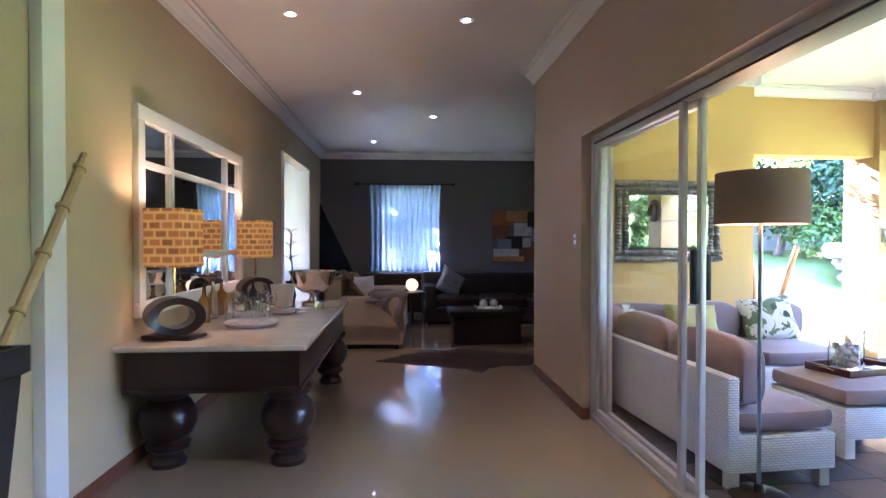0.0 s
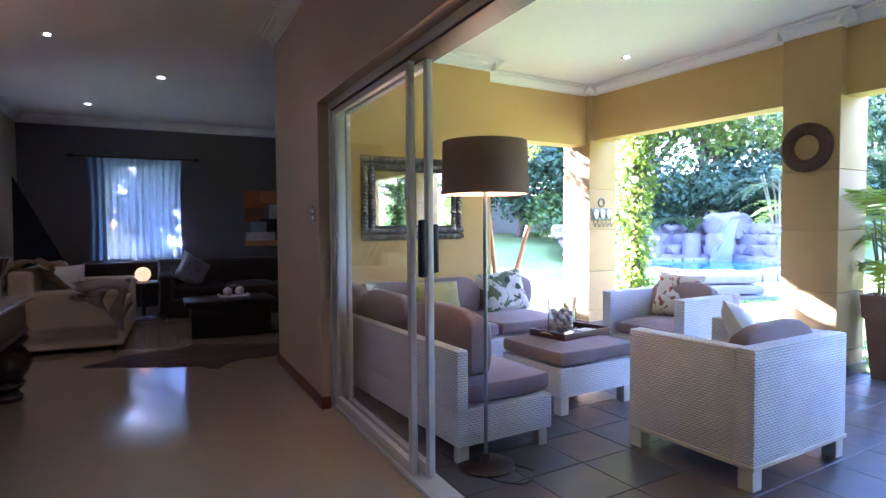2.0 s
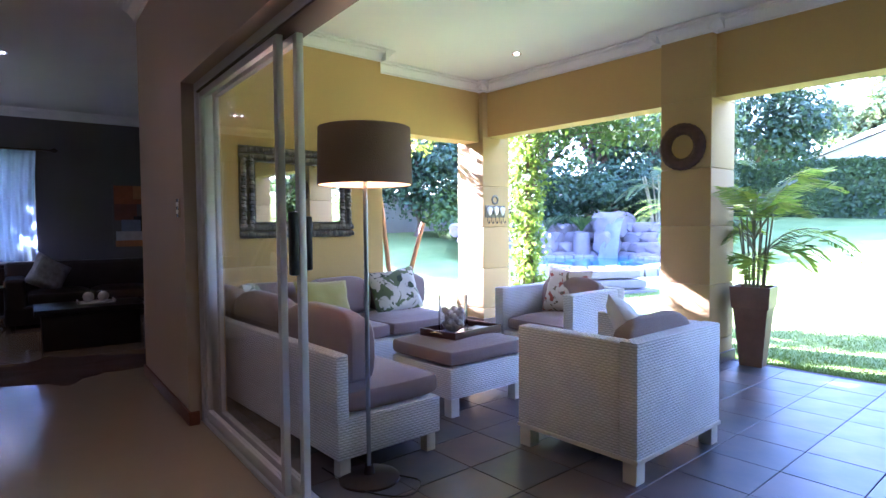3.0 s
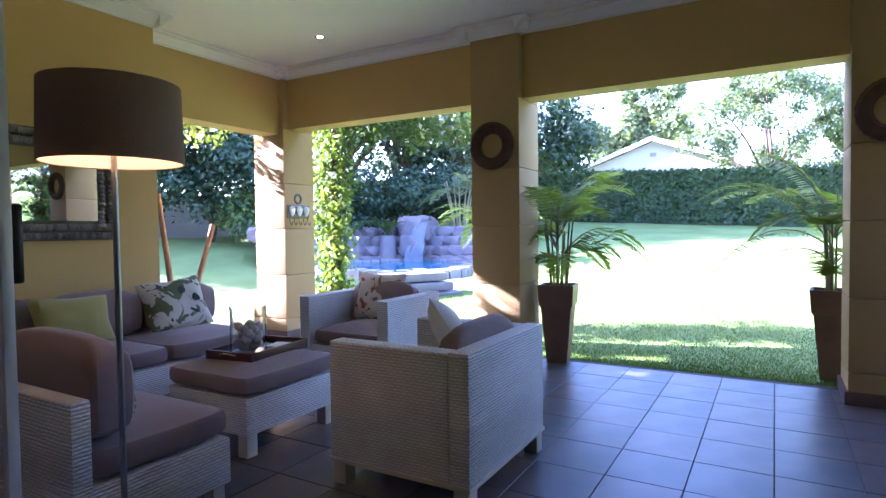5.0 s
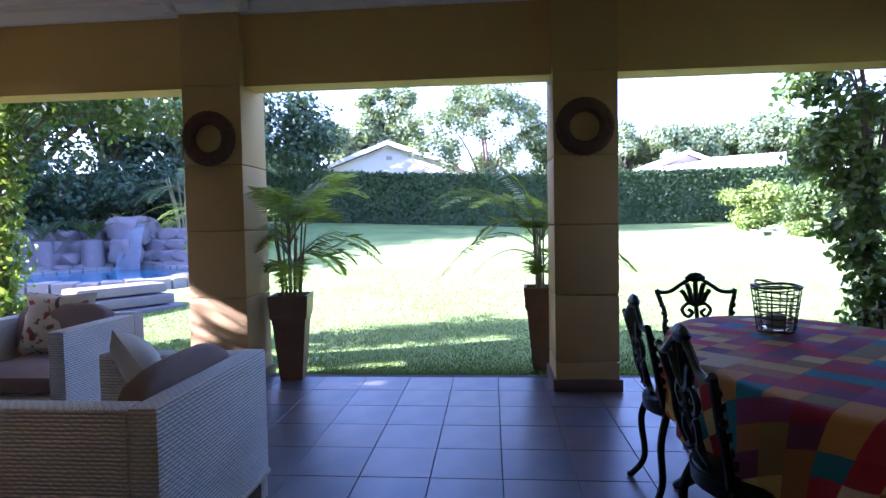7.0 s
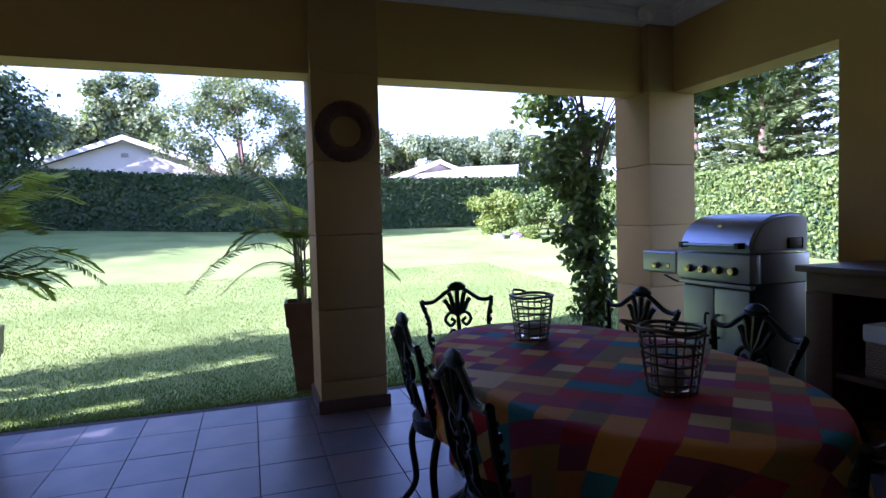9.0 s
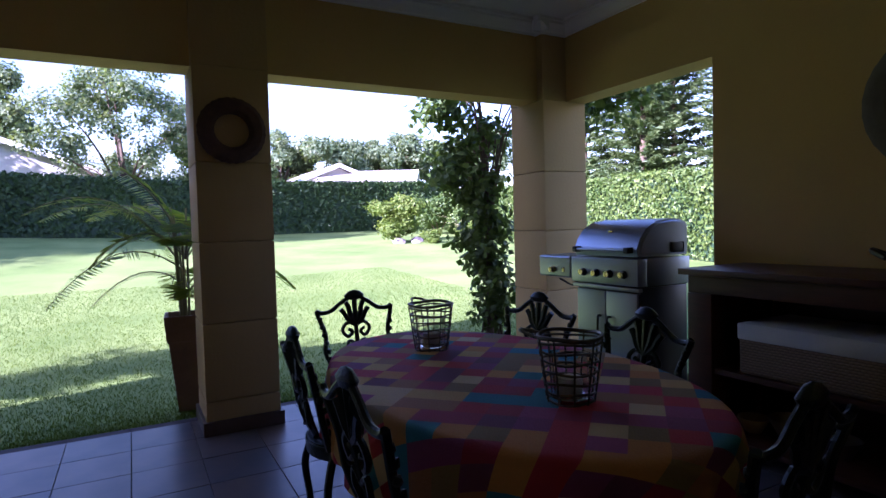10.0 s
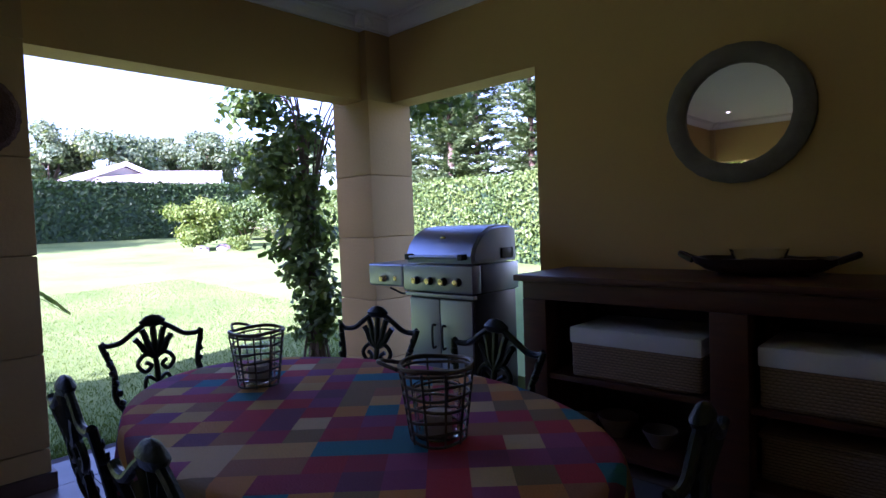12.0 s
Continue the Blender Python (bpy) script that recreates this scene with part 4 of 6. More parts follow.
part("plinth", box(-0.44, 0.44, -0.30, 0.30, 0.0, 0.37, 0.01), BLACKWOOD, ct)
tr2 = thing("white_tray", 0, 0, 0, 0, "small pale tray on the coffee table", "tray")
tr2.matrix_world = hp(2.74, 4.3, 0.43)
part("base", box(-0.17, 0.17, -0.12, 0.12, 0, 0.012, 0.004), WHITE, tr2)
for s in (-1, 1):
    part("rim", box(s * 0.17 - 0.006, s * 0.17 + 0.006, -0.12, 0.12, 0.012, 0.035, 0.003), WHITE, tr2)
for x in (-0.07, 0.07):
    solid("white_ball", lathe([(0.055 * math.sin(a), 0.055 - 0.055 * math.cos(a)) for a in np.linspace(0.02, math.pi - 0.02, 14)], 20), WHITECLOTH, hp(2.74 + x, 4.3, 0.442), "white decorative ball on the tray", "ornament", "white balls")
bm = bmesh.new()
c0 = bm.verts.new((0, 0, 0.014))
outline = []
for k in range(96):
    a = 2 * math.pi * k / 96
    r = 0.52 + 0.14 * math.cos(2 * a) + 0.16 * abs(math.cos(2 * a + 0.1)) ** 0.7 + 0.20 * max(0, math.cos(4 * a - 0.5)) ** 6 + 0.03 * noise.noise(Vector((math.cos(a) * 4, math.sin(a) * 4, 0)))
    outline.append((r * math.cos(a) * 1.05, r * math.sin(a) * 0.92))
prev = [c0]
ringsr = []
for f in (0.35, 0.7, 0.97, 1.0):
    ringsr.append([bm.verts.new((x * f, y * f, (0.012 + 0.008 * noise.noise(Vector((x * 3, y * 3, f)))) if f < 1 else 0.002)) for x, y in outline])
for k in range(96):
    bm.faces.new((c0, ringsr[0][k], ringsr[0][(k + 1) % 96]))
    for a, b in zip(ringsr, ringsr[1:]):
        bm.faces.new((a[k], b[k], b[(k + 1) % 96], a[(k + 1) % 96]))
solid("cow_hide_rug", bm, HIDE, pose(2.0, 7.15, 0, 0, 0, -8), "dark brown cow hide rug on the cream floor", "rug")

# ---- terrace furniture ----
def floral(name, ground, spots, scale):
    m = mat(name, ground, rough=0.85, var=0.04, bump=0.25, bscale=180)
    n, l = m.node_tree.nodes, m.node_tree.links
    tc = n.new("ShaderNodeTexCoord")
    src = n["Principled BSDF"].inputs["Base Color"].links[0].from_socket
    for k, (c, cut) in enumerate(spots):
        nz = n.new("ShaderNodeTexNoise")
        nz.inputs["Scale"].default_value, nz.inputs["Detail"].default_value, nz.inputs["Distortion"].default_value = scale * (1 + 0.4 * k), 2, 1.2
        mp = n.new("ShaderNodeMapping")
        mp.inputs["Location"].default_value = (k * 3.7, k * 1.9, 0.4)
        l.new(tc.outputs["Object"], mp.inputs[0])
        l.new(mp.outputs[0], nz.inputs[0])
        st = n.new("ShaderNodeMapRange")
        st.inputs["From Min"].default_value, st.inputs["From Max"].default_value = cut, cut + 0.03
        l.new(nz.outputs[0], st.inputs[0])
        mx = n.new("ShaderNodeMix")
        mx.data_type = "RGBA"
        l.new(st.outputs[0], mx.inputs[0])
        l.new(src, mx.inputs[6])
        mx.inputs[7].default_value = (*c, 1)
        src = mx.outputs[2]
    l.new(src, n["Principled BSDF"].inputs["Base Color"])
    return m


FLORG = floral("green_floral_print", (0.62, 0.58, 0.50), (((0.12, 0.15, 0.07), 0.55), ((0.05, 0.07, 0.04), 0.63)), 7)
FLORR = floral("red_floral_print", (0.66, 0.61, 0.54), (((0.34, 0.09, 0.06), 0.62), ((0.16, 0.13, 0.08), 0.62)), 8)
STRIPE = floral("pale_olive_print", (0.50, 0.46, 0.32), (((0.20, 0.20, 0.10), 0.55),), 16)


def block_leg(t, x, y, h=0.12, w=0.055):
    part("leg", box(x - w / 2, x + w / 2, y - w / 2, y + w / 2, 0, h, 0.004), LEGW, t)


sofa = thing("corner_sofa", 0, 0, 0, 0, "whitewashed wicker corner sofa with mauve grey cushions", "sofa")
part("base", box(2.72, 3.36, 3.56, 5.04, 0.10, 0.30, 0.012), WICKER, sofa)
part("base", box(2.72, 4.92, 5.05, 5.86, 0.10, 0.30, 0.012), WICKER, sofa)
part("back_panel", box(2.71, 2.78, 3.55, 5.86, 0.29, 0.62, 0.015), WICKER, sofa)
part("back_panel", box(2.79, 4.92, 5.80, 5.87, 0.29, 0.62, 0.015), WICKER, sofa)
for x, y in ((3.31, 3.61), (2.77, 3.61), (3.31, 5.0), (2.77, 5.8), (4.87, 5.1), (4.87, 5.8), (3.9, 5.1)):
    block_leg(sofa, x, y, 0.12, 0.06)
for x, y, w, d in ((3.08, 3.93, 0.60, 0.72), (3.08, 4.67, 0.60, 0.74), (3.08, 5.42, 0.60, 0.74), (3.75, 5.42, 0.72, 0.74), (4.50, 5.42, 0.78, 0.74)):
    c = part("seat_cushion", cushion(w, d, 0.14, seed=x + y), MAUVE, sofa)
    c.location = (x, y, 0.295)
for y0 in (3.58, 4.35, 5.1):
    c = part("back_cushion", cushion(0.17, 0.74, 0.36, soft=0.06, seed=y0), MAUVE, sofa)
    c.location = (2.875, y0 + 0.36, 0.43)
for x0 in (3.0, 3.65, 4.30):
    c = part("back_cushion", cushion(0.63, 0.17, 0.33, soft=0.06, seed=x0 * 3), MAUVE, sofa)
    c.location = (x0 + 0.31, 5.70, 0.43)


def scatter(name, w, h, x, y, z, rz, lean, material, label, seed, roll=0):
    return solid(name, pillow(w, h, 0.15, seed), material, pose(x, y, z, 0, 0, rz) @ pose(0, 0, 0, lean, roll, 0), label, "cushion", "scatter cushions")


scatter("scatter_cushion", 0.52, 0.36, 3.72, 5.44, 0.44, 4, -22, OLIVE, "olive green scatter cushion on the sofa", 1, 3)
scatter("scatter_cushion", 0.50, 0.42, 4.50, 5.46, 0.44, -8, -24, FLORG, "green leaf print scatter cushion on the sofa", 2, -6)
scatter("scatter_cushion", 0.42, 0.40, 3.10, 3.98, 0.44, 82, -30, STRIPE, "pale olive patterned cushion on the sofa", 3, 4)
scatter("scatter_cushion", 0.42, 0.40, 3.12, 5.3, 0.44, 60, -20, FLORG, "leaf print cushion in the sofa corner", 8, 4)

ott = thing("ottoman", 0, 0, 0, 0, "square wicker ottoman with a mauve grey cushion top", "ottoman")
part("base", box(3.72, 4.42, 3.88, 4.52, 0.12, 0.32, 0.012), WICKER, ott)
c = part("cushion", cushion(0.73, 0.67, 0.13, seed=5), MAUVE, ott)
c.location = (4.07, 4.20, 0.315)
for x in (3.77, 4.37):
    for y in (3.93, 4.47):
        block_leg(ott, x, y, 0.14, 0.07)
TRAYM = wood("mahogany_tray", (0.10, 0.03, 0.018), (0.05, 0.015, 0.01), rough=0.35)
tr3 = thing("serving_tray", 4.12, 4.22, 0.45, 6, "dark mahogany serving tray on the ottoman", "tray")
part("base", box(-0.25, 0.25, -0.17, 0.17, 0, 0.012, 0.003), TRAYM, tr3)
for a in ((-0.25, -0.238, -0.17, 0.17), (0.238, 0.25, -0.17, 0.17), (-0.238, 0.238, -0.17, -0.158), (-0.238, 0.238, 0.158, 0.17)):
    part("rim", box(*a, 0.012, 0.06, 0.003), TRAYM, tr3)
for x in (-0.252, 0.252):
    part("handle", tube(curve([(x, -0.06, 0.04), (x * 1.05, 0, 0.05), (x, 0.06, 0.04)]), 0.005), BRASS, tr3, "small brass handle")
vs = thing("glass_vase", 4.06, 4.24, 0.462, 0, "clear glass cylinder vase filled with shells", "vase")
part("glass", lathe([(0.095, 0), (0.105, 0.01), (0.105, 0.27), (0.114, 0.285), (0.108, 0.285), (0.099, 0.27), (0.098, 0.015), (0, 0.012)], 28), GLASS, vs)
SHELLW = mat("pale_sea_shell", (0.68, 0.58, 0.50), rough=0.4, var=0.15, scale=30, island=0.5)
for k in range(30):
    a, r, z = k * 2.4, 0.064 * math.sqrt((k % 7) / 6), 0.035 + 0.0048 * k
    sh = part("shell", lathe([(0, -0.026), (0.023, -0.015), (0.028, 0.002), (0.016, 0.022), (0, 0.034)], 9), SHELLW, vs)
    sh.matrix_local = pose(r * math.cos(a), r * math.sin(a), z, 40 * k, 25 * k, 0)
nap = thing("folded_napkin", 4.26, 4.20, 0.462, 20, "folded pale napkin on the tray", "napkin")
part("cloth", box(-0.09, 0.09, -0.06, 0.06, 0, 0.012, 0.004), WHITECLOTH, nap)
part("cloth_fold", box(-0.07, 0.08, -0.05, 0.05, 0.0125, 0.022, 0.004), WHITECLOTH, nap)


def armchair(x, y, rz, label):
    """A boxy wicker armchair, 0.86 wide and 0.76 deep, its back on the -y side; the origin is the floor under its middle."""
    t = thing("wicker_armchair", x, y, 0, rz, label, "armchair", "wicker armchairs")
    w, d = 0.43, 0.37
    part("backrest", box(-w, w, -d, -d + 0.10, 0.12, 0.68, 0.014), WICKER, t)
    for s in (-1, 1):
        part("arm", box(s * w - (0.0 if s < 0 else 0.10), s * w + (0.10 if s < 0 else 0.0), -d + 0.101, d, 0.12, 0.675, 0.014), WICKER, t)
    part("seat_base", box(-w + 0.101, w - 0.101, -d + 0.101, d - 0.01, 0.12, 0.30, 0.01), WICKER, t)
    part("bottom_rail", box(-w - 0.005, w + 0.005, -d - 0.005, d + 0.005, 0.105, 0.125, 0.004), LEGW, t)
    c = part("seat_cushion", cushion(0.64, 0.62, 0.13, seed=x), MAUVE, t)
    c.location = (0, 0.04, 0.295)
    c = part("back_cushion", cushion(0.62, 0.13, 0.33, soft=0.05, seed=y), MAUVE, t)
    c.matrix_local = pose(0, -0.17, 0.41, 8)
    for a in (-w + 0.045, w - 0.045):
        for b in (-d + 0.045, d - 0.045):
            block_leg(t, a, b, 0.11, 0.075)
    return t


armchair(4.17, 2.96, 0, "whitewashed wicker armchair with its back turned")
armchair(5.42, 4.36, 90, "whitewashed wicker armchair beside the pillar")
scatter("scatter_cushion", 0.42, 0.40, 4.42, 2.92, 0.44, 24, -34, WHITECLOTH, "crumpled white scatter cushion on the armchair", 6, 24)
scatter("scatter_cushion", 0.44, 0.42, 5.55, 4.42, 0.43, -80, -20, FLORR, "red floral scatter cushion on the armchair", 7, 2)

fl = thing("floor_lamp", 2.86, 3.51, 0, 0, "tall floor lamp with brown drum shade, lit", "floor lamp")
part("base", lathe([(0.15, 0), (0.15, 0.012), (0.13, 0.022), (0.03, 0.03), (0.02, 0.07), (0, 0.07)], 32), DARKWOOD, fl, "round dark base")
part("pole", tube([(0, 0, 0.06), (0, 0, 1.50)], 0.011, 12), STEEL, fl, "brushed steel pole")
part("shade", lathe([(0.221, 1.43), (0.226, 1.43), (0.219, 1.70), (0.214, 1.70), (0.221, 1.43)], 48, caps=False), LINEN, fl, "brown linen drum shade")
part("shade_lining", lathe([(0.2195, 1.433), (0.212, 1.696), (0.211, 1.696), (0.2185, 1.433), (0.2195, 1.433)], 48, caps=False), SHADEIN, fl)
part("bulb", lathe([(0, 1.52), (0.02, 1.525), (0.03, 1.56), (0.02, 1.61), (0, 1.62)], 12), BULB, fl)
part("cord", tube(curve([(0.1, -0.05, 0.01), (0.16, -0.2, 0.008), (0.02, -0.28, 0.008), (-0.1, -0.1, 0.008), (-0.12, 0.25, 0.008)]), 0.004), BLACK, fl)
lamp("POINT", "floor_lamp_glow", (2.86, 3.51, 1.60), 0.4, (1.0, 0.62, 0.28), 0.03)

# shell-framed mirror on the end wall
sm = thing("shell_mirror", 3.70, EY, 1.12, 0, "wall mirror framed with grey overlapping shells", "mirror")
part("glass", box(-0.40, 0.40, -0.03, -0.012, 0.16, 0.66), MIRROR, sm)
part("backboard", box(-0.53, 0.53, -0.012, 0, 0.02, 0.80), RINGG, sm)
bm = bmesh.new()
petal = lathe([(0.0, 0.0), (0.7, 0.12), (1.0, 0.35), (0.6, 0.42), (0, 0.45)], 8)
pv = [v.co.copy() for v in petal.verts]
pf = [[v.index for v in f.verts] for f in petal.faces]
petal.verts.index_update()
pf = [[v.index for v in f.verts] for f in petal.faces]
petal.free()
place = []
for k in range(38):
    for row in range(2):
        x = -0.52 + 1.04 * k / 37
        place += [(x, 0.055 + 0.06 * row, rng.uniform(-25, 25)), (x, 0.705 + 0.06 * row, rng.uniform(-25, 25))]
for k in range(18):
    for row in range(2):
        z = 0.13 + 0.55 * k / 17
        place += [(-0.50 + 0.07 * row, z, 90 + rng.uniform(-25, 25)), (0.50 - 0.07 * row, z, 90 + rng.uniform(-25, 25))]
for x, z, a in place:
    mm = pose(x, -0.02 - rng.uniform(0, 0.02), z, 0, a + 90, 0) @ Matrix.Diagonal((0.034, 0.034, 0.10, 1)) @ Matrix.Translation((0, 0, -0.22)) @ Matrix.Diagonal((0.8, 0.8, 1, 1))
    vv = [bm.verts.new(mm @ p) for p in pv]
    for f in pf:
        bm.faces.new([vv[i] for i in f])
part("shell_frame", bm, SHELL, sm, "frame of grey overlapping shells")

# woven rings on two pillars and the hook rack
for y in (PY["b"] + 0.25, PY["c"] + 0.24):
    r = solid("woven_ring", ringmesh(0.205, 0.105, 0.05, 56, lumps=0.025), RINGM, pose(FX, y, 1.91, 0, 0, -90), "round dark brown woven ring hung on the pillar", "wall ornament", "woven rings")
rk = thing("hook_rack", FX + 0.2, PY["a"], 1.28, 0, "small metal hook rack with heart shapes on the pillar", "hook rack")
part("rail", box(-0.17, 0.17, -0.012, 0, 0.05, 0.20, 0.004), WIRE, rk)
HEART = mat("cream_heart", (0.70, 0.66, 0.58), rough=0.5, var=0.1)
for x in (-0.11, 0, 0.11):
    part("heart", lathe([(0, -0.02), (0.045, 0), (0.05, 0.02), (0.03, 0.075), (0.0, 0.1)], 12), HEART, rk).matrix_local = pose(x, -0.025, 0.17, 180, 0, 0) @ Matrix.Diagonal((1, 0.3, 1, 1))
part("ornament", ringmesh(0.06, 0.035, 0.012, 20), WIRE, rk).location = (0, -0.002, 0.27)
for x in (-0.14, -0.07, 0, 0.07, 0.14):
    part("hook", tube(curve([(x, -0.012, 0.06), (x, -0.02, 0.0), (x, -0.045, -0.02), (x, -0.055, 0.015)], 4), 0.005, 6), WIRE, rk)

# ---- dining end ----
TC = (4.235, 0.30)
TA, TB = 0.92, 0.555
dt = thing("dining_table", TC[0], TC[1], 0, 0, "oval garden table under a patchwork cloth", "table")
bm = lathe([(0.0, 0.70), (1.0, 0.70), (1.0, 0.728), (0, 0.728)], 48)
bmesh.ops.scale(bm, vec=(TA - 0.02, TB - 0.02, 1), verts=bm.verts)
part("tabletop", bm, IRON, dt)
for sx in (-1, 1):
    for sy in (-1, 1):
        part("leg", tube(curve([(sx * 0.45, sy * 0.35, 0.70), (sx * 0.50, sy * 0.40, 0.4), (sx * 0.42, sy * 0.33, 0.15), (sx * 0.52, sy * 0.42, 0.0)]), 0.024), IRON, dt)
cl = mat("patchwork_cloth", (0.3, 0.1, 0.1), rough=0.85, bump=0.3, bscale=160)
n_, l_ = cl.node_tree.nodes, cl.node_tree.links
uvn = n_.new("ShaderNodeUVMap")
sn = n_.new("ShaderNodeVectorMath")
sn.operation = "SNAP"
sn.inputs[1].default_value = (0.098, 0.098, 1)
l_.new(uvn.outputs[0], sn.inputs[0])
wnz = n_.new("ShaderNodeTexWhiteNoise")
wnz.noise_dimensions = "2D"
l_.new(sn.outputs[0], wnz.inputs["Vector"])
rp = n_.new("ShaderNodeValToRGB")
rp.color_ramp.interpolation = "CONSTANT"
PATCH = ((0.34, 0.035, 0.075), (0.50, 0.04, 0.06), (0.26, 0.06, 0.17), (0.03, 0.20, 0.28), (0.62, 0.38, 0.13), (0.38, 0.16, 0.07), (0.26, 0.17, 0.07), (0.36, 0.08, 0.20), (0.66, 0.48, 0.26), (0.42, 0.03, 0.05), (0.18, 0.05, 0.11), (0.60, 0.26, 0.06))
e = rp.color_ramp.elements
while len(e) < len(PATCH):
    e.new(0.5)
for k, c in enumerate(PATCH):
    e[k].position, e[k].color = k / len(PATCH), (*c, 1)
l_.new(wnz.outputs[0], rp.inputs[0])
cm = n_.new("ShaderNodeMix")
cm.data_type, cm.blend_type = "RGBA", "MULTIPLY"
cm.inputs[0].default_value = 0.12
l_.new(rp.outputs[0], cm.inputs[6])
nzz = n_.new("ShaderNodeTexNoise")
nzz.inputs["Scale"].default_value = 60
l_.new(uvn.outputs[0], nzz.inputs[0])
l_.new(nzz.outputs[0], cm.inputs[7])
l_.new(cm.outputs[2], n_["Principled BSDF"].inputs["Base Color"])
bm = bmesh.new()
lay = bm.loops.layers.uv.verify()
SEG, rows_ = 120, []
TURN = radians(-47)
prof = [(0.0, 0), (0.3, 0), (0.6, 0), (0.85, 0), (0.97, 0), (1.0, 0.004), (1.012, 0.02), (1.02, 0.06), (1.025, 0.12), (1.03, 0.18), (1.03, 0.24), (1.03, 0.30)]
cords = {}
for r, drop in prof:
    ring = []
    for k in range(SEG):
        a = 2 * math.pi * k / SEG
        wave = 1 + 0.04 * (drop / 0.30) * math.sin(a * 13 + 1.5 * math.sin(a * 3)) + 0.02 * (drop / 0.3) * math.sin(a * 29)
        x, y = r * wave * TA * math.cos(a), r * wave * TB * math.sin(a)
        v = bm.verts.new((x, y, 0.733 - drop + (0.0012 * noise.noise(Vector((x * 6, y * 6, 0))) if drop == 0 else 0)))
        L = 1 + drop / TB
        cords[v] = (r * TA * math.cos(a) * L, r * TB * math.sin(a) * L)
        ring.append(v)
    rows_.append(ring)
for a, b in zip(rows_[1:], rows_[2:]):
    for k in range(SEG):
        bm.faces.new((a[k], b[k], b[(k + 1) % SEG], a[(k + 1) % SEG]))
bm.faces.new(rows_[1])
for v in rows_[0]:
    bm.verts.remove(v)
bm.normal_update()
for f in bm.faces:
    for lp in f.loops:
        x, y = cords[lp.vert]
        lp[lay].uv = (x * math.cos(TURN) + y * math.sin(TURN) + 5, -x * math.sin(TURN) + y * math.cos(TURN) + 5)
me = bpy.data.meshes.new("tablecloth")
bm.to_mesh(me)
bm.free()
me.materials.append(cl)
me.shade_smooth()
tc_ = new("tablecloth", me)
tc_.matrix_world = pose(TC[0], TC[1], 0)
tagged(tc_, "red, purple, teal and ochre patchwork tablecloth", "tablecloth")


def iron_chair(x, y, rz, label):
    """An ornate cast chair; it faces +y, its back is at -y."""
    t = thing("cast_metal_chair", x, y, 0, rz, label, "chair", "chairs round the table")
    part("seat", lathe([(0.0, 0.43), (0.19, 0.43), (0.205, 0.44), (0.205, 0.455), (0.19, 0.462), (0, 0.455)], 28), IRON, t)
    part("seat_rim", lathe([(0.195, 0.40), (0.208, 0.40), (0.212, 0.45), (0.20, 0.45), (0.195, 0.40)], 28, caps=False), IRON, t)
    for sx in (-1, 1):
        part("leg", tube(curve([(sx * 0.15, 0.14, 0.44), (sx * 0.20, 0.19, 0.33), (sx * 0.165, 0.16, 0.14), (sx * 0.20, 0.20, 0.02), (sx * 0.22, 0.22, 0.012)]), 0.017, 8, taper=0.013), IRON, t)
        part("leg", tube(curve([(sx * 0.14, -0.14, 0.44), (sx * 0.18, -0.18, 0.30), (sx * 0.16, -0.17, 0.12), (sx * 0.19, -0.22, 0.02), (sx * 0.2, -0.24, 0.012)]), 0.017, 8, taper=0.013), IRON, t)
        up = part("upright", tube(curve([(sx * 0.15, -0.16, 0.45), (sx * 0.20, -0.19, 0.55), (sx * 0.195, -0.21, 0.66), (sx * 0.225, -0.235, 0.76), (sx * 0.235, -0.245, 0.80)]), 0.014, 8), IRON, t)
        for k in range(7):
            z = 0.48 + 0.045 * k
            b = part("leaf_boss", lathe([(0, -0.022), (0.014, -0.008), (0.016, 0.006), (0, 0.024)], 7), IRON, up)
            b.matrix_local = pose(sx * (0.172 + 0.008 * k), -0.155 - 0.012 * k, z, 30 * (-1) ** k, 20 * sx, 0)
    part("top_rail", tube(curve([(-0.235, -0.245, 0.80), (-0.21, -0.245, 0.785), (-0.15, -0.25, 0.79), (-0.09, -0.25, 0.83), (-0.04, -0.25, 0.86), (0, -0.25, 0.872), (0.04, -0.25, 0.86), (0.09, -0.25, 0.83), (0.15, -0.25, 0.79), (0.21, -0.245, 0.785), (0.235, -0.245, 0.80)], 4), 0.013, 8), IRON, t)
    part("crest", lathe([(0, -0.03), (0.05, -0.018), (0.065, 0.004), (0.035, 0.028), (0, 0.036)], 10), IRON, t).matrix_local = pose(0, -0.25, 0.872, 0, 0, 0) @ Matrix.Diagonal((1, 0.4, 1, 1))
    for k, a in enumerate((-60, -32, 0, 32, 60)):
        s = math.sin(radians(a))
        c_ = math.cos(radians(a))
        part("splat_frond", tube(curve([(0, -0.235, 0.70), (s * 0.05, -0.24, 0.70 + c_ * 0.06), (s * 0.075, -0.247, 0.72 + c_ * 0.10), (s * 0.10, -0.25, 0.74 + c_ * 0.115)], 4), 0.015, 6), IRON, t)
    for sx in (-1, 1):
        part("splat_scroll", tube(curve([(0, -0.235, 0.70), (sx * 0.05, -0.235, 0.715), (sx * 0.085, -0.23, 0.675), (sx * 0.055, -0.225, 0.635), (sx * 0.025, -0.225, 0.66), (sx * 0.05, -0.23, 0.68)], 4), 0.011, 6), IRON, t)
        part("splat_scroll", tube(curve([(0, -0.215, 0.58), (sx * 0.045, -0.22, 0.61), (sx * 0.06, -0.215, 0.56), (sx * 0.03, -0.205, 0.52), (sx * 0.09, -0.195, 0.49)], 4), 0.010, 6), IRON, t)
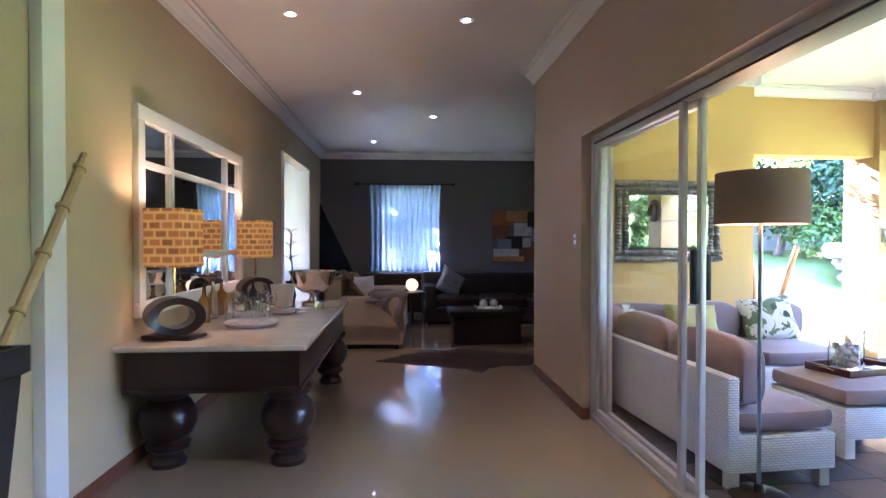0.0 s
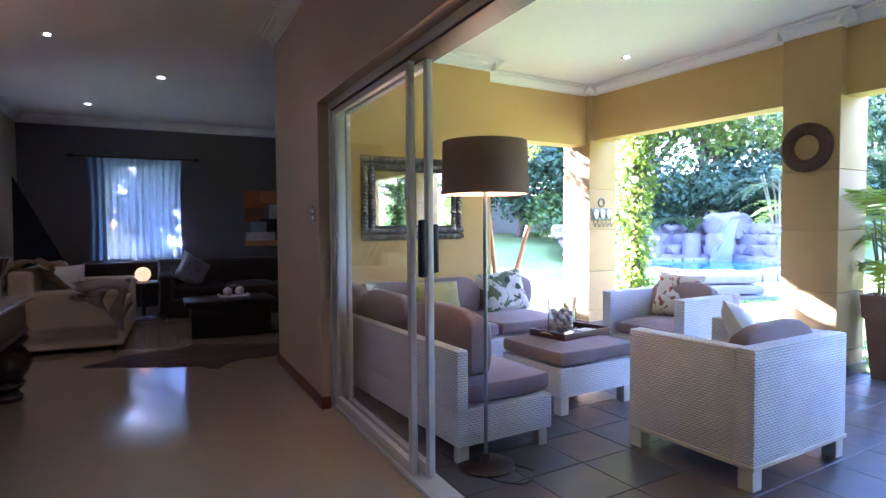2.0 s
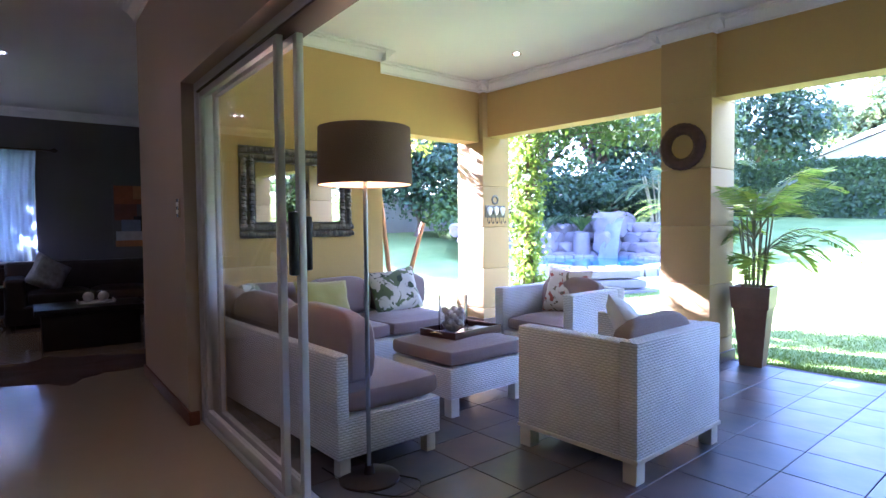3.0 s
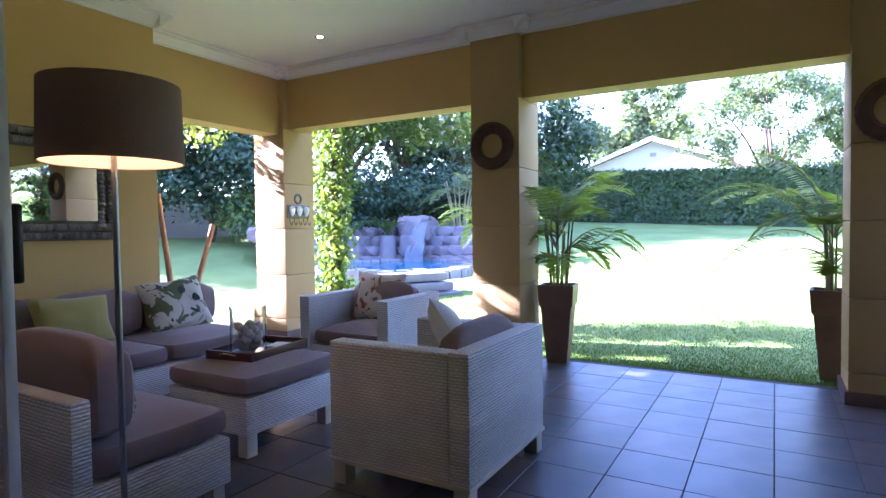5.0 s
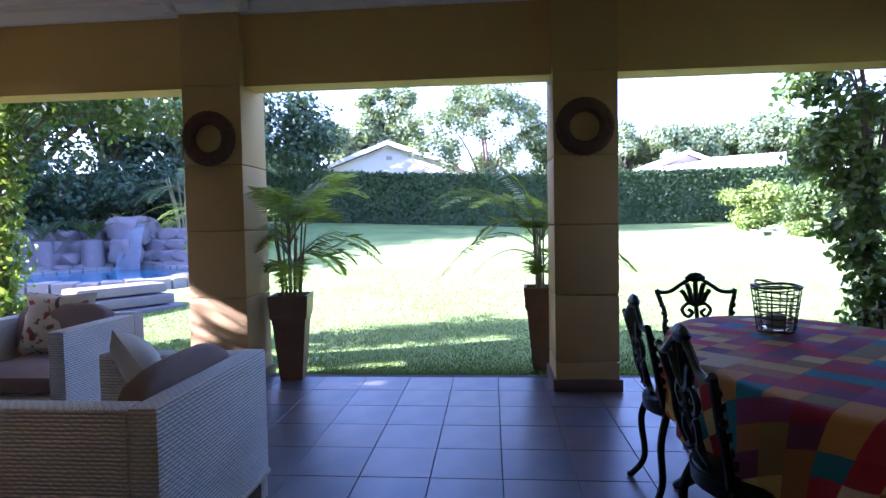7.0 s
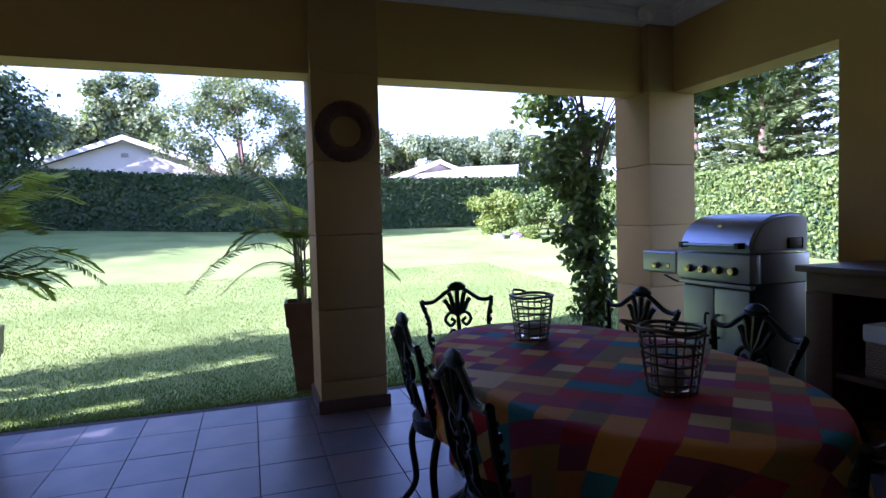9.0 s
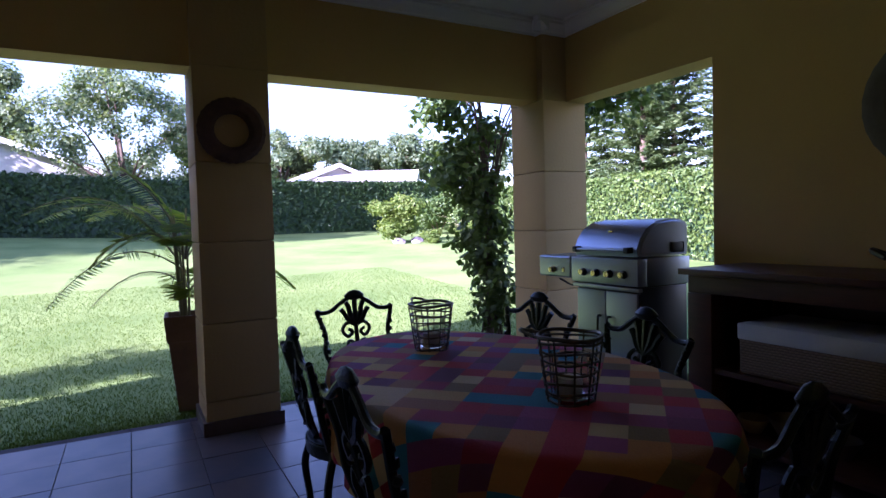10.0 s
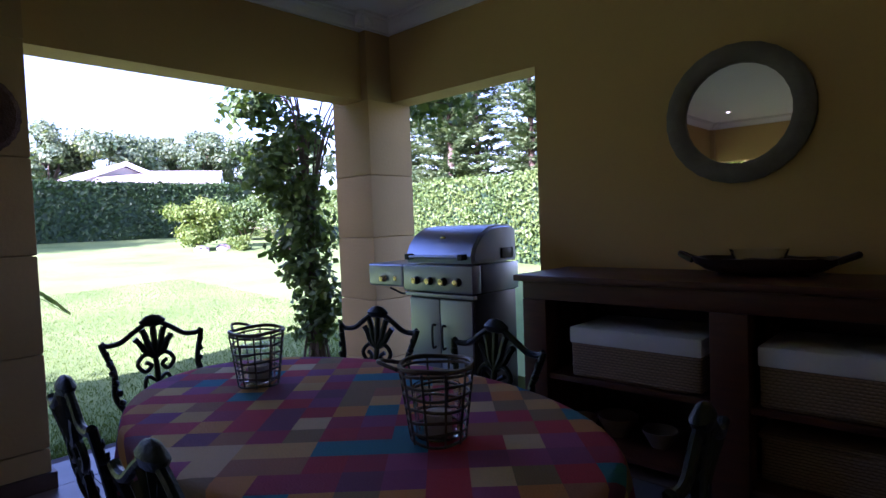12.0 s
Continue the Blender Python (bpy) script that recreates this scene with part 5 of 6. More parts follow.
    part("splat", tube(curve([(0, -0.17, 0.45), (0, -0.20, 0.55), (0, -0.235, 0.70)]), 0.014, 8), IRON, t)
    return t


first = iron_chair(5.48, 0.30, 90, "ornate dark green cast metal garden chair")
for x, y, rz in ((4.66, 0.68, 178), (3.92, 0.72, 181), (4.87, -0.22, 12), (4.19, -0.21, -2), (3.42, 0.17, -84)):
    copy_thing(first, pose(x, y, 0, 0, 0, rz))


def wire_basket(x, y, k):
    t = thing("wire_basket", x, y, 0.735, 40 * k, "round wire basket holding a glass candle holder", "basket", "wire baskets on the table")
    t.scale = (0.94, 0.94, 0.95)
    r = lambda z: 0.075 + 0.028 * z / 0.21
    for z in (0.0, 0.03, 0.062, 0.095, 0.128, 0.16, 0.19, 0.205):
        w = part("hoop", tube([(r(z) * math.cos(a), r(z) * math.sin(a), z + 0.004 + 0.003 * math.sin(a * 3 + z * 50)) for a in np.linspace(0, 2 * math.pi, 29)], 0.0042 if z < 0.2 else 0.007, 6), WIRE, t)
    for k2 in range(10):
        a = 2 * math.pi * k2 / 10
        part("upright_wire", tube([(r(z) * math.cos(a) * 1.02, r(z) * math.sin(a) * 1.02, z) for z in (0.0, 0.1, 0.205)], 0.0035, 6), WIRE, t)
    part("handle", tube(curve([(r(0.2), -0.04, 0.205), (r(0.2) + 0.05, -0.03, 0.215), (r(0.2) + 0.055, 0.02, 0.222), (r(0.2), 0.045, 0.205)]), 0.006, 6), WIRE, t)
    part("candle_glass", lathe([(0.055, 0.008), (0.062, 0.012), (0.068, 0.15), (0.064, 0.15), (0.058, 0.016), (0, 0.014)], 22), GLASS, t, "clear candle glass")
    part("candle", lathe([(0.04, 0.017), (0.04, 0.075), (0.0, 0.077)], 18), WHITECLOTH, t, "white candle")


wire_basket(4.69, 0.315, 0)
wire_basket(3.79, 0.305, 1)

# barbecue
bq = thing("gas_barbecue", 5.045, -1.37, 0, 0, "stainless steel gas barbecue with closed lid", "barbecue")
W_, D_ = 0.62, 0.46
part("cabinet", box(0.02, W_ - 0.02, -D_, -0.02, 0.09, 0.84, 0.008), STEELD, bq)
for x0 in (0.03, 0.315):
    dr = part("door", box(x0, x0 + 0.275, -0.02, 0.0, 0.12, 0.80, 0.006), STEEL, bq)
    hx = 0.265 if x0 < 0.1 else 0.355
    part("handle", tube(curve([(hx, 0.0, 0.48), (hx, 0.03, 0.485), (hx, 0.03, 0.62), (hx, 0.0, 0.625)], 4), 0.008, 8), STEELD, dr)
part("control_panel", box(-0.005, W_, -0.06, 0.03, 0.85, 1.03, 0.012), STEEL, bq)
part("body_side", box(-0.005, 0.012, -D_, -0.065, 0.85, 1.03, 0.005), STEEL, bq)
part("firebox", box(0.015, W_ - 0.01, -D_, -0.065, 0.84, 1.03, 0.008), STEELD, bq)
part("drip_rail", box(0.0, W_, -0.02, 0.015, 0.815, 0.84, 0.005), STEEL, bq)
for k in range(4):
    kb = part("knob", lathe([(0.028, 0), (0.028, 0.008), (0.022, 0.012), (0.02, 0.034), (0, 0.036)], 18), BLACK, bq)
    kb.matrix_local = pose(0.11 + 0.125 * k, 0.03, 0.925, -90)
    part("knob_cap", lathe([(0.0205, 0.030), (0.0205, 0.038), (0, 0.039)], 18), BRASS, kb, "pale metal knob face")
sh = part("side_shelf", box(W_ + 0.004, W_ + 0.37, -D_ + 0.05, 0.03, 0.87, 1.03, 0.016, 3), STEEL, bq)
kb = part("knob", lathe([(0.028, 0), (0.022, 0.012), (0.02, 0.034), (0, 0.036)], 18), BRASS, sh)
kb.matrix_local = pose(W_ + 0.20, 0.03, 0.925, -90)
part("badge", box(W_ + 0.07, W_ + 0.10, 0.031, 0.035, 0.91, 0.945, 0.003), BRASS, sh)
bm = bmesh.new()
prof2 = [(0.0, 1.04), (0.012, 1.09), (-0.02, 1.16), (-0.08, 1.225), (-0.17, 1.27), (-0.30, 1.285), (-0.40, 1.28), (-D_, 1.25), (-D_, 1.04)]
ends = [[bm.verts.new((x, y, z)) for y, z in prof2] for x in (0.0, W_ - 0.005)]
for k in range(len(prof2)):
    j = (k + 1) % len(prof2)
    bm.faces.new((ends[0][k], ends[0][j], ends[1][j], ends[1][k]))
bm.faces.new(ends[0])
bm.faces.new(ends[1][::-1])
bmesh.ops.recalc_face_normals(bm, faces=bm.faces)
bmesh.ops.bevel(bm, geom=[e for f in bm.faces if len(f.verts) > 4 for e in f.edges], offset=0.018, segments=3, affect="EDGES")
lid = part("lid", bm, STEEL, bq)
part("lid_handle", tube([(0.07, 0.045, 1.085), (W_ - 0.07, 0.045, 1.085)], 0.012, 10), STEEL, lid)
for x in (0.07, W_ - 0.07):
    part("handle_mount", box(x - 0.02, x + 0.02, 0.0, 0.06, 1.065, 1.105, 0.008), STEELD, lid)
part("side_vent", box(-0.006, 0.0, -0.40, -0.28, 1.06, 1.13, 0.01), BLACK, lid)
part("lid_badge", box(0.29, 0.33, -0.062, -0.052, 1.20, 1.215, 0.003), BRASS, lid)
for x in (0.07, W_ - 0.07):
    for y in (-D_ + 0.06, -0.08):
        w = part("castor", lathe([(0.0, -0.015), (0.04, -0.015), (0.045, 0), (0.04, 0.015), (0, 0.015)], 16), BLACK, bq)
        w.matrix_local = pose(x, y, 0.045, 0, 90, 0)
part("hose", tube(curve([(W_ + 0.05, -0.1, 0.87), (W_ + 0.15, -0.12, 0.80), (W_ + 0.28, -0.1, 0.84)]), 0.008, 8), BLACK, bq)

# sideboard with baskets
sb = thing("sideboard", 0, -1.845, 0, 0, "red brown hardwood sideboard with open shelves", "sideboard")
part("top", box(2.60, 4.66, 0, 0.60, 0.965, 1.0, 0.006), REDWOOD, sb)
part("front_rail", box(2.64, 4.62, 0.53, 0.565, 0.865, 0.965, 0.004), REDWOOD, sb)
for x0, x1 in ((2.62, 2.74), (3.46, 3.62), (4.47, 4.62)):
    part("post", box(x0, x1, 0.45, 0.57, 0, 0.865, 0.006), REDWOOD, sb)
    part("post", box(x0, x1, 0.01, 0.12, 0, 0.965, 0.006), REDWOOD, sb)
    part("side_panel", box(x0 + 0.04, x1 - 0.04, 0.12, 0.45, 0.08, 0.965), REDWOOD, sb)
part("back_panel", box(2.74, 4.47, 0.003, 0.010, 0.05, 0.965), DARKWOOD, sb)
for z in (0.46, 0.10):
    for x0, x1 in ((2.74, 3.46), (3.62, 4.47)):
        part("shelf", box(x0, x1, 0.02, 0.55, z - 0.03, z, 0.004), REDWOOD, sb)


def store_basket(x0, x1, z, label):
    t = thing("storage_basket", (x0 + x1) / 2, -1.845, z, 0, label, "basket", "storage baskets")
    w = (x1 - x0) / 2
    part("weave", box(-w, w, 0.08, 0.53, 0, 0.19, 0.02, 3), WICKERB, t)
    part("lining", box(-w - 0.006, w + 0.006, 0.074, 0.536, 0.178, 0.265, 0.012, 2), WHITECLOTH, t, "white cotton lining turned over the rim")


store_basket(3.67, 4.34, 0.462, "natural wicker storage basket with white cotton lining")
store_basket(2.78, 3.43, 0.462, "natural wicker storage basket with white cotton lining")
t = thing("storage_basket", 3.17, -1.845, 0.102, 0, "natural wicker storage basket on the low shelf", "basket", "storage baskets")
part("weave", box(-0.28, 0.28, 0.06, 0.44, 0, 0.20, 0.02, 3), WICKERB, t)
part("rim", box(-0.29, 0.29, 0.05, 0.45, 0.196, 0.224, 0.012, 3), WICKERB, t, "thick plaited rim")
for k, (x, y, r) in enumerate(((3.95, -1.52, 0.09), (4.2, -1.55, 0.11), (4.38, -1.5, 0.08))):
    solid("pottery_bowl", lathe([(r * 0.5, 0), (r, r * 0.9), (r * 1.02, r), (r * 0.95, r), (r * 0.45, 0.02), (0, 0.02)], 22), mat(f"stoneware_glaze_{'abc'[k]}", (0.18 + 0.1 * k, 0.14 + 0.06 * k, 0.12), rough=0.35, var=0.2), pose(x, y, 0.10), "dull stoneware bowl on the low shelf", "bowl", "stoneware bowls")
ds = thing("carved_dish", 3.50, -1.66, 1.0, 0, "long dark carved wooden dish on the sideboard", "dish")
bm = lathe([(0.10, 0), (0.19, 0.02), (0.235, 0.055), (0.25, 0.085), (0.235, 0.085), (0.17, 0.035), (0, 0.026)], 28)
for v in bm.verts:
    v.co.z += 0.012 * noise.noise(v.co * 14) * (v.co.z > 0.03)
bmesh.ops.scale(bm, vec=(1.3, 0.62, 1), verts=bm.verts)
part("bowl", bm, DARKWOOD, ds)
for s in (-1, 1):
    part("handle", tube(curve([(s * 0.31, -0.03, 0.07), (s * 0.38, 0, 0.10), (s * 0.31, 0.03, 0.07)]), 0.016), DARKWOOD, ds)
    part("foot", lathe([(0.03, 0), (0.02, 0.03)], 12), DARKWOOD, ds).location = (s * 0.17, 0, 0)
solid("glass_bowl", lathe([(0.05, 0), (0.11, 0.05), (0.13, 0.10), (0.126, 0.10), (0.10, 0.05), (0, 0.01)], 24), GLASS, pose(3.51, -1.66, 1.027), "clear glass bowl in the wooden dish", "bowl")

rm = thing("round_mirror", 3.65, WY, 1.81, 180, "round mirror in a weathered grey frame", "mirror")
part("frame", ringmesh(0.355, 0.255, 0.045, 56, lumps=0.008), RINGG, rm)
part("glass", lathe([(0.26, 0), (0.26, 0.012), (0, 0.0121)], 48), MIRROR, rm).matrix_local = pose(0, 0, 0, 90)

# ---- garden ----
def height(x, y):
    sx = max(0.0, x - 7.5)
    z = 0.06 * min(sx, 22) - 0.03
    z += 0.07 * min(max(0.0, -y - 0.5), 9) * math.exp(-sx / 8)
    z += 0.04 * min(max(0.0, y), 12) * min(1.0, max(0.0, (x - 14) / 10))
    z += 0.09 * min(max(0.0, y - 9.5), 8) * math.exp(-max(0.0, x - 13) / 6)
    d = math.hypot(x - 14.0, y - 10.0)
    return z + (0.10 - z) * min(1.0, max(0.0, (4.0 - d) / 1.2))


def footprint(x, y):
    return (x < EDGE - 0.001 and -2.25 < y < 6.72) or (x < 4.64 and -3 < y < 13.3)


def axis(a, marks, near, step):
    out, x = [], a[0]
    v = sorted(set([*marks, *np.arange(near[0], near[1], step).round(3).tolist(), *[near[1] + (a[1] - near[1]) * (k / 12) ** 2.2 for k in range(1, 13)], *[near[0] - (near[0] - a[0]) * (k / 12) ** 2.2 for k in range(1, 13)]]))
    return v


gx = axis((-500, 900), (EDGE - 0.006, EDGE + 0.004, 4.63, 4.65), (-6, 34), 0.5)
gy = axis((-600, 600), (-2.26, -2.24, 6.71, 6.73), (-26, 30), 0.5)
verts, faces = [], []
for x in gx:
    for y in gy:
        z = -0.3 if footprint(x, y) else height(x, y) + 0.015 * noise.noise(Vector((x * 0.6, y * 0.6, 0)))
        verts.append((x, y, z))
ny = len(gy)
for i in range(len(gx) - 1):
    for j in range(ny - 1):
        faces.append((i * ny + j, (i + 1) * ny + j, (i + 1) * ny + j + 1, i * ny + j + 1))
me = bpy.data.meshes.new("ground")
me.from_pydata(verts, [], faces)
me.materials.append(GRASS)
tagged(new("ground", me), "mown lawn rising gently to the hedge", kind="structure")

# grass blades along the terrace edge and over the near lawn
k = 130000
gxs = EDGE + 0.02 + 7.0 * rng.random(k) ** 1.7
gys = rng.uniform(-3.2, 6.5, k)
c = np.stack([gxs, gys, [height(a, b) + 0.012 for a, b in zip(gxs, gys)]], 1)
d = randdir(k, 0)
d[:, 2] *= 0.2
q = quads("lawn_grass", c, d, np.stack([rng.normal(0, 0.5, k), rng.normal(0, 0.5, k), np.ones(k)], 1), 0.006, rng.uniform(0.02, 0.038, k), BLADE)
tagged(q, "short mown grass blades on the lawn", "grass", kind="stuff")


def hedge(name, p, q, w, h, n, leaf, label, material=LEAFH):
    """A clipped hedge from p to q: a dense core and leaves over its faces."""
    p, q = np.array(p, float), np.array(q, float)
    L = np.linalg.norm(q - p)
    dx, dy = (q - p) / L
    nx, ny_ = -dy, dx
    t = thing(name, p[0], p[1], 0, 0, label, "hedge")
    bm = bmesh.new()
    m_ = int(L / 1.0) + 1
    rows = []
    for k in range(m_ + 1):
        s = L * k / m_
        base = height(p[0] + dx * s, p[1] + dy * s)
        rows.append([bm.verts.new((dx * s + nx * a * (w - 0.2), dy * s + ny_ * a * (w - 0.2), base + b)) for a, b in ((-0.5, -0.1), (-0.5, h * 0.5), (-0.44, h - 0.10), (0.44, h - 0.10), (0.5, h * 0.5), (0.5, -0.1))])
    for a, b in zip(rows, rows[1:]):
        for i in range(5):
            bm.faces.new((a[i], a[i + 1], b[i + 1], b[i]))
    bm.faces.new(rows[0])
    bm.faces.new(rows[-1][::-1])
    part("core", bm, LEAFD, t)
    s = rng.uniform(0, L, n)
    side = rng.choice(3, n, p=(0.42, 0.16, 0.42))
    a = np.where(side == 0, -0.5, np.where(side == 2, 0.5, rng.uniform(-0.5, 0.5, n)))
    b = np.where(side == 1, 1.0, rng.random(n) ** 0.9)
    bump = np.array([noise.noise(Vector((u * 1.3, v * 1.5, 3.0))) for u, v in zip(s, b * h)])
    out = np.stack([nx * np.sign(a) * (side != 1), ny_ * np.sign(a) * (side != 1), (side == 1) * 1.0], 1)
    base = np.array([height(p[0] + dx * u, p[1] + dy * u) for u in s])
    c = np.stack([dx * s + nx * a * w, dy * s + ny_ * a * w, base + b * h], 1) + out * (bump[:, None] * 0.10 + rng.normal(0, 0.05, (n, 1)) - 0.03)
    nn = out + rng.normal(0, 0.55, (n, 3))
    quads("foliage", c, nn, rng.normal(0, 1, (n, 3)) + (0, 0, 0.4), leaf * rng.uniform(0.5, 0.8, n), leaf * rng.uniform(0.8, 1.3, n), material, t, fold=0.12)
    return t


# far hedge in the shaded leaf colour, side hedge in the sunlit one
hedge("clipped_hedge", (26.3, 26), (26.9, -11.5), 1.2, 2.12, 52000, 0.15, "long clipped green hedge across the lawn, coloured as in shade")
hedge("clipped_hedge", (25.5, -11.6), (6.0, -7.6), 1.1, 1.72, 52000, 0.085, "long clipped green hedge beside the lawn, coloured as in sunlight", LEAFL)


def crown(t, centres, radii, n, leaf, material, sink=0.85, name="crown", up=0.5, clear=None):
    centres, radii = np.array(centres, float), np.broadcast_to(radii, len(centres))
    k = rng.integers(0, len(centres), n)
    d = randdir(n, 0.15)
    r = radii[k] * (1 - sink * rng.random(n) ** 2) * rng.uniform(0.7, 1.3, n)
    c = centres[k] + d * r[:, None] * (1, 1, 0.75)
    if clear is not None:
        keep = clear(c[:, 0] + t.matrix_world.translation.x, c[:, 1] + t.matrix_world.translation.y, c[:, 2])
        c, d, n = c[keep], d[keep], int(keep.sum())
    return quads(name, c, d + rng.normal(0, 0.6, (n, 3)) + (0, 0, up), rng.normal(0, 1, (n, 3)), leaf * rng.uniform(0.5, 0.9, n), leaf * rng.uniform(0.8, 1.4, n), material, t, fold=0.1)


def tree(x, y, h, r, trunk, clumps, n, leaf, material, label, flat=1.0, base=None, tr=0.16, gap=0.45, zscale=None, low=0.0, category="tree"):
    z0 = height(x, y) - 0.05 if base is None else base
    t = thing("garden_tree", x, y, z0, rng.uniform(0, 360), label, category)
    cz = (trunk + h) / 2
    hz = (h - trunk) / 2 * flat
    cs, rs = [], []
    for k in range(clumps):
        d = randdir(1, 0.25)[0]
        q = rng.uniform(0.45, 1.0)
        cs.append((d[0] * r * q, d[1] * r * q, cz + d[2] * hz * q + low))
        rs.append(gap * r * rng.uniform(0.45, 0.85))
    part("trunk", tube(curve([(0, 0, -0.1), (0.06 * r, 0.03 * r, trunk * 0.5), (0, 0.05 * r, trunk), (0.03 * r, 0, cz)]), tr, 10, taper=tr * 0.35), BARK, t)
    for k in range(min(clumps, 11)):
        c = Vector(cs[k])
        s = Vector((0, 0.04 * r, trunk * rng.uniform(0.75, 1.1)))
        part("limb", tube(curve([s, s.lerp(c, 0.5) + Vector((0, 0, 0.12 * r)), c]), tr * 0.42, 6, taper=tr * 0.1), BARK, t)
    crown(t, cs, rs, n, leaf, material)
    return t


# beyond the hedge
tree(38.0, 16.5, 9.5, 5.0, 2.0, 40, 20000, 0.28, LEAFD, "broad dark evergreen tree behind the hedge", base=0.5, tr=0.3, gap=0.5)
tree(61, 11.4, 14.0, 4.4, 5, 26, 16000, 0.36, LEAFB, "tall grey green tree in the distance", base=1.0, tr=0.35)
tree(60, 15.5, 11.5, 4.0, 4, 24, 14000, 0.36, LEAFB, "tall grey green tree in the distance", base=1.0, tr=0.35)
tree(37.0, 1.8, 9.8, 4.8, 2.4, 52, 15000, 0.19, LEAFB, "airy pale green acacia behind the hedge", base=0.6, tr=0.2, gap=0.27)
tree(40.5, -3.0, 6.8, 2.6, 2.2, 16, 7000, 0.22, LEAF, "rounded green tree behind the hedge", base=0.6, tr=0.16)
tree(56, -10.5, 9.5, 4.0, 3, 26, 13000, 0.32, LEAFB, "dark green tree in the distance", base=1.0, tr=0.3)
tree(55, -14.6, 9.2, 3.4, 3, 22, 11000, 0.32, LEAFB, "grey green tree in the distance", base=1.0, tr=0.3)
for yy, hh in ((-19.5, 9.4), (-24, 11.0), (-28.5, 10.0), (-33, 11.4)):
    tree(58 + 1.5 * math.sin(yy), yy, hh, 4.6, 3.4, 46, 15000, 0.30, LEAFB, "broad flat topped grey green tree in the distance", base=1.0, tr=0.3, flat=0.85, gap=0.28)


def pine(x, y, h, r, label, base=0.6):
    t = thing("pine_tree", x, y, base, rng.uniform(0, 360), label, "tree", "pine trees")
    part("trunk", tube([(0, 0, 0), (0.05, 0, h * 0.5), (0, 0.05, h)], 0.22, 10, taper=0.04), BARK, t)
    cs, us, ns = [], [], []
    zz = 1.2
    while zz < h:
        f = 1 - zz / h
        for k in range(11):
            a = rng.uniform(0, 2 * math.pi)
            L = (0.25 + 0.9 * f) * r * rng.uniform(0.7, 1.1)
            for s in np.linspace(0.12, 1, int(6 + 16 * f)):
                for w in range(4):
                    cs.append((math.cos(a) * L * s + rng.normal(0, 0.10), math.sin(a) * L * s + rng.normal(0, 0.10), zz + 0.22 * L * s * s - 0.12 * L * s + rng.normal(0, 0.07)))
                    us.append((math.cos(a) + rng.normal(0, 0.5), math.sin(a) + rng.normal(0, 0.5), 0.5))
                    ns.append(rng.normal(0, 0.4, 3) + (0, 0, 1))
        zz += rng.uniform(0.42, 0.62)
    n = len(cs)
    quads("foliage", cs, ns, us, 0.12, rng.uniform(0.3, 0.5, n), LEAFP if rng.random() < 0.8 else LEAFD, t, fold=0.3)


pine(22.7, -21.0, 13, 2.6, "tall layered pine tree behind the hedge")
pine(19.4, -23.5, 15, 2.8, "tall layered pine tree behind the hedge")
pine(25.4, -26.5, 15, 3.0, "tall layered pine tree behind the hedge")
pine(27.5, -21.5, 12, 2.6, "tall layered pine tree behind the hedge")
pine(16.2, -25.5, 14, 2.6, "tall layered pine tree behind the hedge")
pine(29.5, -28.0, 17, 3.2, "tall layered pine tree behind the hedge")
pine(22.0, -29.0, 17, 3.2, "tall layered pine tree behind the hedge")


def house(x, y, rz, w, d, eave, ridge, label):
    """A gabled house, its gable in the local xz plane facing -y."""
    t = thing("neighbour_house", x, y, 0.3, rz, label, "house", "neighbouring houses")
    bm = bmesh.new()
    a = [bm.verts.new(p) for p in ((-w / 2, 0, 0), (w / 2, 0, 0), (w / 2, 0, eave), (0, 0, ridge), (-w / 2, 0, eave))]
    b = [bm.verts.new(p.co + Vector((0, d, 0))) for p in a]
    bm.faces.new(a)
    bm.faces.new(b[::-1])
    for i in range(5):
        bm.faces.new((a[i], b[i], b[(i + 1) % 5], a[(i + 1) % 5]))
    bmesh.ops.recalc_face_normals(bm, faces=bm.faces)
    part("wall", bm, RENDERW, t, smooth=False)
    for s in (-1, 1):
        p0, p1 = Vector((0, 0, ridge + 0.12)), Vector((s * (w / 2 + 0.5), 0, eave - 0.5 * (ridge - eave) / (w / 2) + 0.12))
        bm = bmesh.new()
        c = [bm.verts.new(v + Vector((0, yy, zz))) for v in (p0, p1) for yy in (-0.45, d + 0.45) for zz in (0, 0.14)]
        bmesh.ops.convex_hull(bm, input=bm.verts)
        part("roof", bm, ROOFM, t, smooth=False)
        bm = bmesh.new()
        c = [bm.verts.new(v + Vector((0, yy, zz))) for v in (p0, p1) for yy in (-0.5, -0.46) for zz in (-0.14, 0.16)]
        bmesh.ops.convex_hull(bm, input=bm.verts)
        part("barge_board", bm, WHITE, t, smooth=False)
    part("gable_vent", box(-0.2, 0.2, -0.05, 0.0, ridge - 1.0, ridge - 0.75, 0.01), FENCE, t)
    return t


house(41.3, 8.45, -92, 10.6, 14, 4.6, 6.5, "pale neighbouring house with a low gable beyond the hedge")
house(42.0, -11.6, -88, 5.6, 8, 4.25, 5.35, "pale neighbouring house with a low gable beyond the hedge")
house(40.8, -16.9, -28, 8, 6, 4.0, 4.95, "low neighbouring house with a grey tiled roof")


